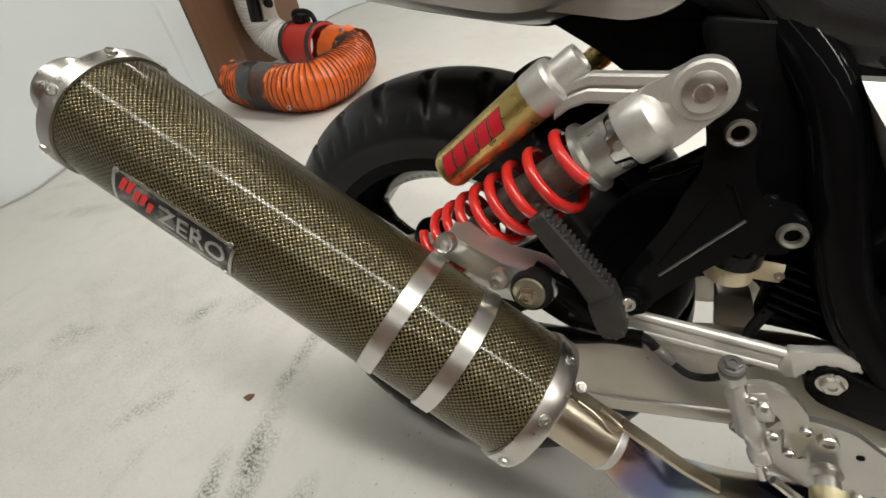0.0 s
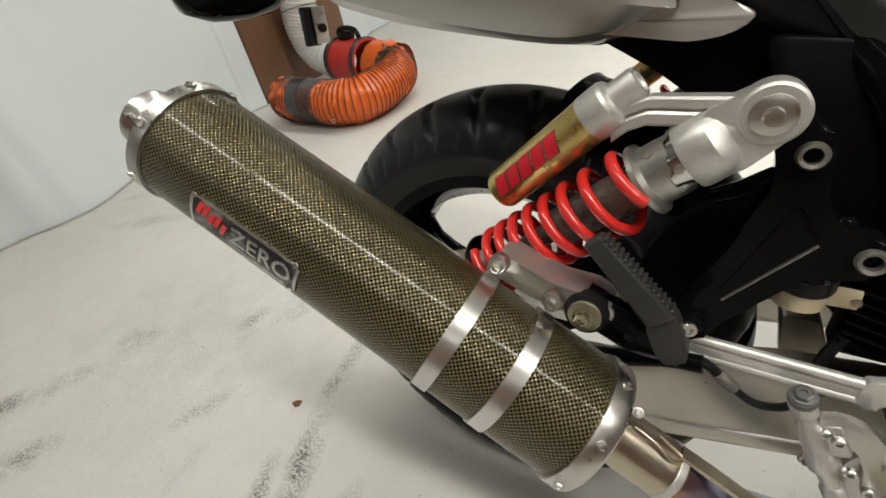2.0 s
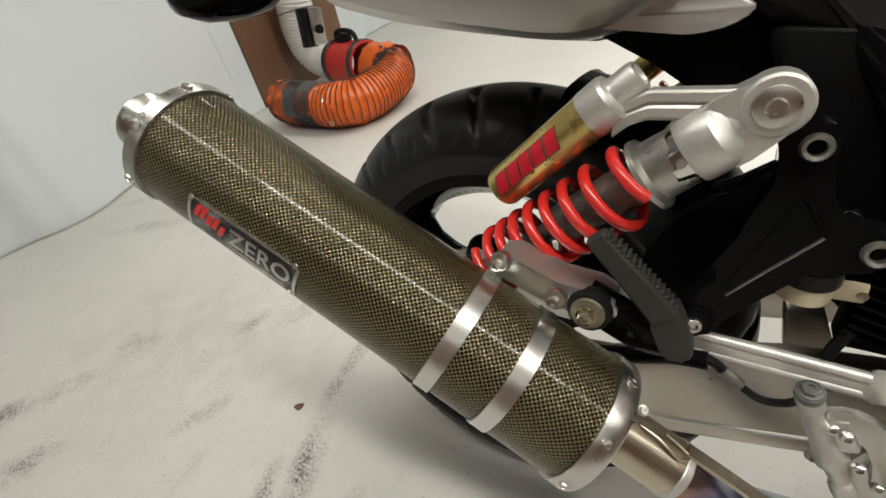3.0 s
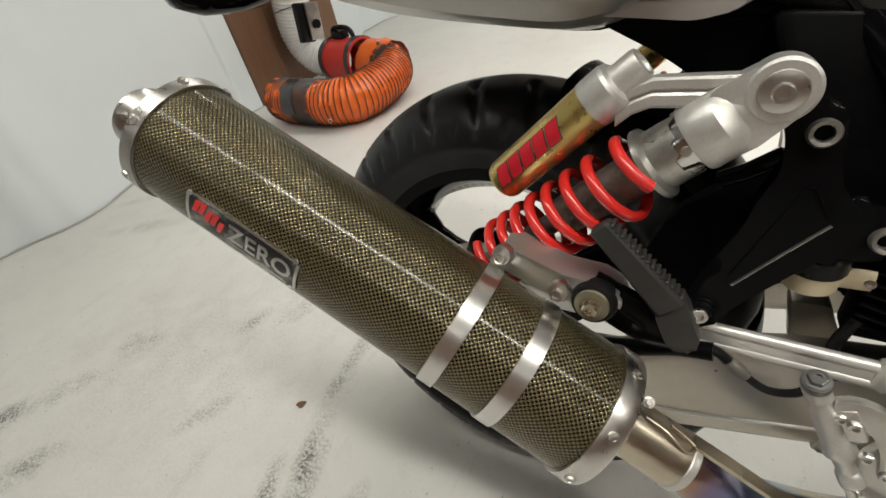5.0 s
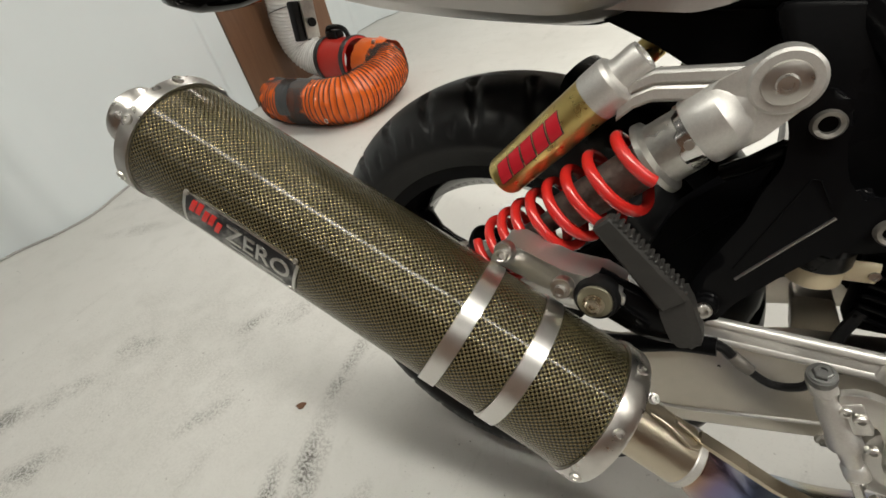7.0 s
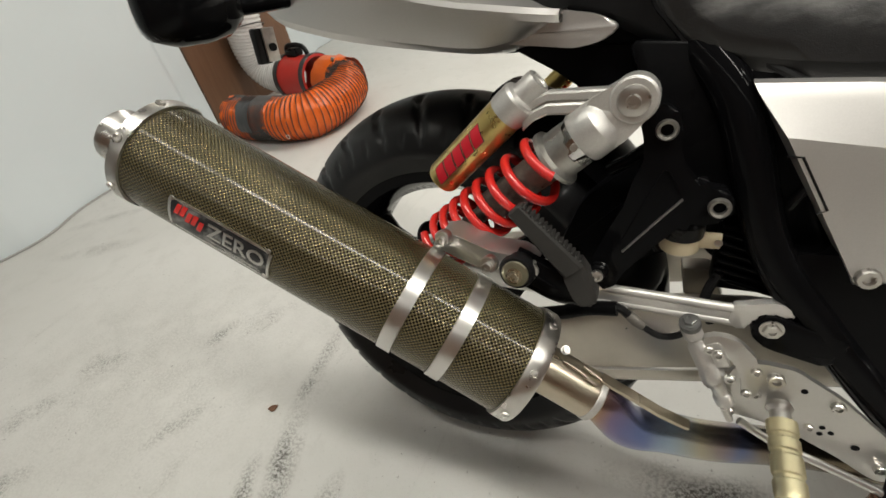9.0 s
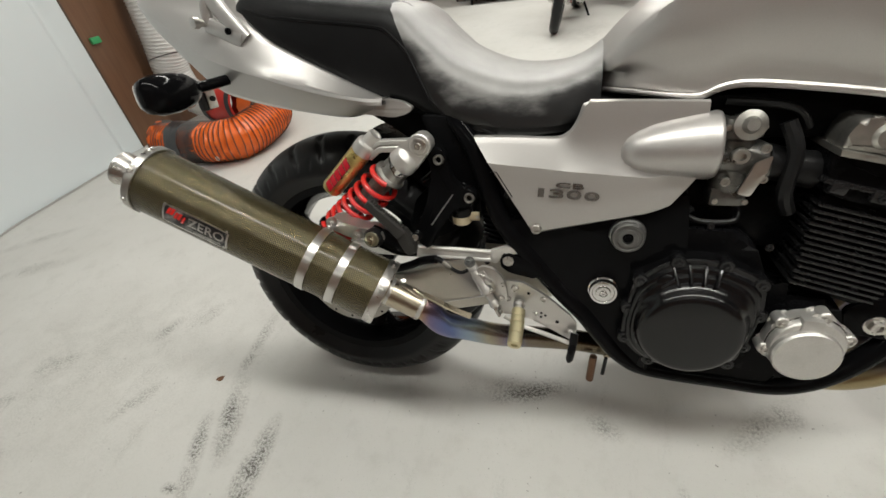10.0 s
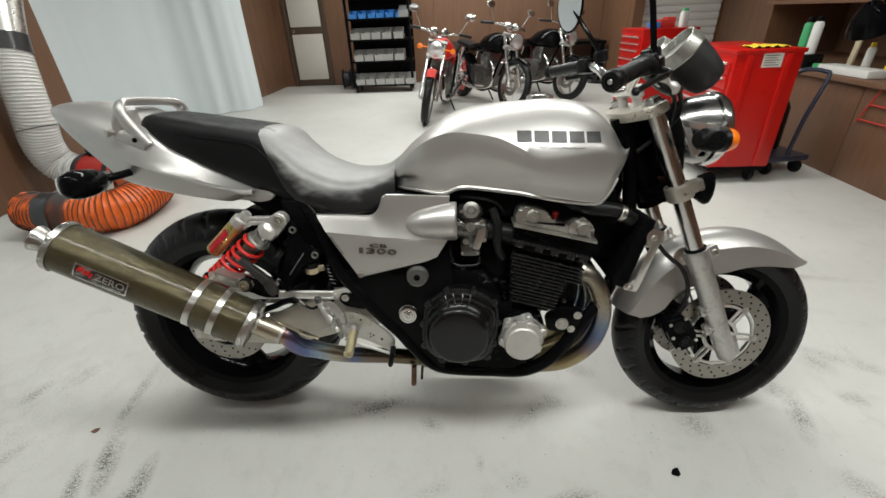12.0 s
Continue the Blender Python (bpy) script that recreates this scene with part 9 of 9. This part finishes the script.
# ---- motorcycles parked at the back ----
def parked(m, label, body, spoked, steer_deg, R=0.30, fender="chrome", screen=None, signals=True):
    th = thing("parked_motorcycle", label, "motorcycle", m, "motorcycles at the back")
    wf, wr = Vector((1.38, 0, R)), Vector((0, 0, R))
    st = Matrix.Translation(wf) @ Matrix.Rotation(radians(steer_deg), 4, Vector((-0.42, 0, 0.91))) @ Matrix.Translation(-wf)
    for nm, c, mm, w in (("front_wheel", wf, st, 0.09), ("rear_wheel", wr, Matrix(), 0.13)):
        rim = R - 0.085 if not spoked else R - 0.07
        wh = part(nm, ring_y(bmesh.new(), [(rim + 0.006, -w * 0.35), (rim - 0.012, -w * 0.3), (rim - 0.018, 0), (rim - 0.012, w * 0.3), (rim + 0.006, w * 0.35), (rim - 0.005, 0)], 48), M["chrome" if spoked else "aluminium"], th, "", mm @ Matrix.Translation(c))
        prof = [(R - 0.5 * w * (1 - math.cos(a)) * 0.9, 0.5 * w * math.sin(a)) for a in [radians(-88 + 16 * k) for k in range(12)]]
        prof = prof + [(rim + 0.003, w * 0.38), (rim + 0.003, -w * 0.38)]
        part("tyre", ring_y(bmesh.new(), prof, 56), M["rubber"], wh, "black tyre")
        bm = bmesh.new()
        if spoked:
            for k in range(28):
                a = 2 * math.pi * k / 28
                b = a + (0.35 if k % 2 else -0.35)
                tube(bm, [(0.03 * math.cos(b), 0.03 if k % 4 < 2 else -0.03, 0.03 * math.sin(b)), (rim * math.cos(a), 0, rim * math.sin(a))], 0.0022, 5)
        else:
            for k in range(5):
                a = 2 * math.pi * k / 5
                tube(bm, [(0.02 * math.cos(a), 0, 0.02 * math.sin(a)), (rim * math.cos(a), 0, rim * math.sin(a))], 0.014, 8)
        tagged(part("spokes", bm, M["steel" if spoked else "aluminium"], wh), kind="stuff")
        bm = bmesh.new()
        lathe(bm, [(0, -0.05), (0.035, -0.05), (0.03, 0), (0.035, 0.05), (0, 0.05)], frame_of((0, 0, 0), (0, 1, 0)), 20)
        part("hub", bm, M["cast"], wh)
        if nm == "front_wheel":
            bm = bmesh.new()
            ring_y(bm, [(0.075, -0.062), (0.13, -0.062), (0.13, -0.057), (0.075, -0.057)], 40)
            part("brake_disc", bm, M["steel"], wh)
    rk = Vector((-0.42, 0, 0.91))
    for s in (-1, 1):
        y = 0.088 * s
        bm = bmesh.new()
        lathe(bm, [(0.018, -0.03), (0.027, -0.02), (0.029, 0.25), (0.031, 0.28), (0.021, 0.285), (0.021, 0.66)], st @ frame_of(wf + Vector((0, y, 0)), rk), 18)
        part("fork_leg", bm, M["chrome"], th, "chrome fork leg")
        bm = bmesh.new()
        c = st @ (wf + rk * 0.56 + Vector((0.06, 0.19 * s, 0)))
        lathe(bm, [(0, -0.03), (0.025, -0.025), (0.032, 0), (0.03, 0.02), (0, 0.028)], frame_of(c, st.to_3x3() @ Vector((1, 0, 0))), 18)
        tube(bm, [c, st @ (wf + rk * 0.56 + Vector((0.02, 0.08 * s, 0)))], 0.008, 8)
        if signals:
            part("turn_signal", bm, M["amber"], th, "amber turn signal")
        else:
            bm.free()
        a, b = st @ (wf + rk * 0.68 + Vector((-0.06, 0.22 * s, 0.06))), st @ (wf + rk * 0.68 + Vector((-0.16, 0.36 * s, 0.05)))
        bm = bmesh.new()
        tube(bm, [a, b], 0.017, 12)
        part("grip", bm, M["rubber"], th)
        t0, t1 = a, st @ (wf + rk * 0.68 + Vector((-0.04, 0.30 * s, 0.22)))
        bm = bmesh.new()
        tube(bm, [t0, t1], 0.006, 8)
        mi = part("mirror", bm, M["chrome"], th, "chrome mirror")
        bm = bmesh.new()
        lathe(bm, [(0, 0.012), (0.045, 0.008), (0.05, 0), (0.046, -0.006), (0, -0.006)], frame_of(t1 + Vector((0, 0.02 * s, 0.03)), st.to_3x3() @ Vector((1, 0, 0.1))) @ Matrix.Diagonal((0.8, 1.2, 1, 1)), 24)
        part("shell", bm, M["chrome"], mi)
    bm = bmesh.new()
    tube(bm, [st @ p for p in spline([wf + rk * 0.68 + Vector((-0.06, -0.22, 0.06)), wf + rk * 0.68 + Vector((-0.01, -0.12, 0.05)), wf + rk * 0.68 + Vector((0, 0, 0.0)), wf + rk * 0.68 + Vector((-0.01, 0.12, 0.05)), wf + rk * 0.68 + Vector((-0.06, 0.22, 0.06))], 5)], 0.012, 12)
    part("handlebar", bm, M["chrome"], th)
    for s, k in ((0.47, 0.03), (0.63, 0.024)):
        bm = bmesh.new()
        box(bm, (0.06, 0.22, k), st @ frame_of(wf + rk * s, rk, (1, 0, 0)), 0.008)
        part("yoke", bm, M["cast"], th)
    hl = st @ (wf + rk * 0.56 + Vector((0.11, 0, 0.0)))
    ha = st.to_3x3() @ Vector((1, 0, -0.05))
    bm = bmesh.new()
    lathe(bm, [(0, -0.12), (0.05, -0.10), (0.08, -0.04), (0.088, 0.01), (0.095, 0.012), (0.095, 0.028), (0.086, 0.03)], frame_of(hl, ha), 32)
    lm = part("headlamp", bm, M["chrome"], th, "round chrome headlamp")
    bm = bmesh.new()
    lathe(bm, [(0.086, 0.028), (0.06, 0.042), (0, 0.048)], frame_of(hl, ha), 32, False)
    part("lens", bm, M["lens"], lm)
    for s in (-0.06, 0.06):
        bm = bmesh.new()
        lathe(bm, [(0, -0.05), (0.04, -0.045), (0.046, 0), (0.042, 0.012), (0, 0.012)], st @ frame_of(wf + rk * 0.72 + Vector((0.03, s, 0.03)), (-0.5, 0, 0.85)), 20)
        part("gauge", bm, M["chrome"], th)
    sh_ = arc_shell(wf, R + 0.02, 165, 55, 0.055, 0.03, 20)
    for v in sh_.verts:
        v.co = st @ v.co
    part("front_fender", sh_, M[fender], th, "", angle=50)
    part("rear_fender", arc_shell(wr, R + 0.025, 160, 35, 0.075, 0.04, 20), M[fender], th, "", angle=50)
    bm, rings = bmesh.new(), []
    for x, zt, w in ((0.42, 0.72, 0.05), (0.48, 0.80, 0.10), (0.62, 0.88, 0.14), (0.80, 0.91, 0.15), (0.94, 0.90, 0.13), (1.02, 0.86, 0.07)):
        rings.append([Vector((x, w * math.cos(a), 0.72 + (zt - 0.72) * (math.sin(a) if math.sin(a) > 0 else 0.35 * math.sin(a)))) for a in [k * math.pi / 10 for k in range(20)]])
    loft(bm, rings)
    part("fuel_tank", bm, M[body], th, "", angle=60)
    bm, rings = bmesh.new(), []
    for x, zt, w in ((-0.22, 0.78, 0.09), (-0.1, 0.81, 0.12), (0.1, 0.79, 0.13), (0.3, 0.76, 0.14), (0.44, 0.78, 0.10)):
        rings.append([Vector((x, w * math.cos(a), zt - 0.05 + 0.05 * math.sin(a))) for a in [k * math.pi / 8 for k in range(16)]])
    loft(bm, rings)
    part("seat", bm, M["vinyl"], th, "black seat", angle=60)
    bm = bmesh.new()
    box(bm, (0.42, 0.26, 0.26), Matrix.Translation((0.62, 0, 0.36)), 0.05)
    en = part("engine", bm, M["carb"], th, "dark grey engine", angle=40)
    part("cylinder", box(bmesh.new(), (0.18, 0.22, 0.2), Matrix.Translation((0.76, 0, 0.56)), 0.02), M["carb"], en)
    for k in range(7):
        part("fin", box(bmesh.new(), (0.22, 0.27, 0.006), Matrix.Translation((0.76, 0, 0.48 + 0.02 * k)) @ Matrix.Rotation(0.2, 4, "Y"), 0.002, 1), M["carb"], en)
    for s in (-1, 1):
        bm = bmesh.new()
        tube(bm, spline([(1.16, 0.03 * s, 0.82), (1.08, 0.09 * s, 0.55), (0.95, 0.12 * s, 0.22), (0.6, 0.13 * s, 0.2), (0.35, 0.13 * s, 0.4), (0.25, 0.12 * s, 0.7), (0.7, 0.05 * s, 0.75), (1.16, 0.02 * s, 0.84)], 5), 0.015, 10)
        part("frame_rail", bm, M["black_gloss"], th)
        bm = bmesh.new()
        tube(bm, [(0.0, 0.12 * s, R + 0.02), (0.12, 0.12 * s, 0.70)], 0.022, 12)
        part("shock_absorber", bm, M["chrome"], th)
        bm = bmesh.new()
        tube(bm, spline([(0.88, 0.08 * s, 0.55), (1.0, 0.1 * s, 0.45), (0.98, 0.12 * s, 0.25), (0.6, 0.15 * s, 0.2), (0.1, 0.17 * s, 0.27), (-0.35, 0.18 * s, 0.33)], 6), [0.02] * 19 + [0.035] * 12, 14)
        part("exhaust_pipe", bm, M["chrome"], th, "chrome exhaust pipe")
    bm = bmesh.new()
    box(bm, (0.5, 0.04, 0.05), Matrix.Translation((0.22, 0, R + 0.03)), 0.01)
    part("swingarm", bm, M["black"], th)
    bm = bmesh.new()
    tube(bm, [(0.55, 0.12, 0.2), (0.58, 0.24, 0.01)], 0.012, 8)
    part("side_stand", bm, M["black"], th)
    return th


def standing(x, y, heading, lean, scale=1.0):
    """Pose of a parked motorcycle whose front wheel meets the floor at x, y."""
    return Matrix.Translation((x, y, 0)) @ Matrix.Rotation(radians(heading), 4, "Z") @ pose(0, 0, 0, -lean, 0, 0) @ Matrix.Translation((-1.38, 0, 0))


parked(standing(0.28, 4.12, -97, 9), "red motorcycle with chrome forks parked facing the camera", "red", False, 6, 0.30, "red")
parked(standing(1.33, 4.75, -62, 9), "black motorcycle with wire wheels parked at an angle", "black_gloss", True, 5, 0.31, "black_gloss", signals=False)
parked(standing(2.16, 5.35, -58, 9), "black motorcycle with a round headlamp parked at an angle", "black_gloss", False, 5, 0.29, "black_gloss", signals=False)

# dark bench and jack stands behind them
wb = thing("steel_bench", "dark steel bench against the brown wall", "workbench")
part("bench_top", slab((0.7, 6.95, 0.60), (3.1, 7.6, 0.65), 0.006), M["black"], wb)
part("lower_shelf", slab((0.75, 7.0, 0.10), (3.05, 7.58, 0.13), 0.004), M["black"], wb)
for x in (0.75, 1.9, 3.05):
    for y in (7.0, 7.55):
        part("leg", slab((x - 0.025, y - 0.025, 0), (x + 0.025, y + 0.025, 0.6), 0.003), M["black"], wb)
for x, y in ((1.92, 7.25),):
    js = thing("jack_stand", "red steel jack stand on the bench's lower shelf", "stand", pose(x, y, 0.131))
    for k in range(4):
        a = radians(45 + 90 * k)
        bm = bmesh.new()
        tube(bm, [(0.13 * math.cos(a), 0.13 * math.sin(a), 0.0), (0.03 * math.cos(a), 0.03 * math.sin(a), 0.3)], 0.014, 8)
        part("leg", bm, M["red_dull"], js)
    bm = bmesh.new()
    tube(bm, [(0, 0, 0.2), (0, 0, 0.42)], 0.022, 12)
    box(bm, (0.10, 0.05, 0.03), Matrix.Translation((0, 0, 0.43)), 0.008)
    part("post", bm, M["red_dull"], js)
crate = thing("red_crate", "stack of red plastic crates behind the motorcycle", "crate", pose(0.71, 6.62, 0))
for k in range(2):
    bm = bmesh.new()
    slab((-0.14, -0.15, 0.005 + 0.27 * k), (0.14, 0.15, 0.265 + 0.27 * k), 0.012, bm)
    cr_ = part("crate", bm, M["red"], crate)
    for j in range(3):
        part("rib", slab((-0.143, -0.154, 0.05 + 0.27 * k + 0.075 * j), (0.143, -0.149, 0.08 + 0.27 * k + 0.075 * j), 0.002), M["red"], cr_)
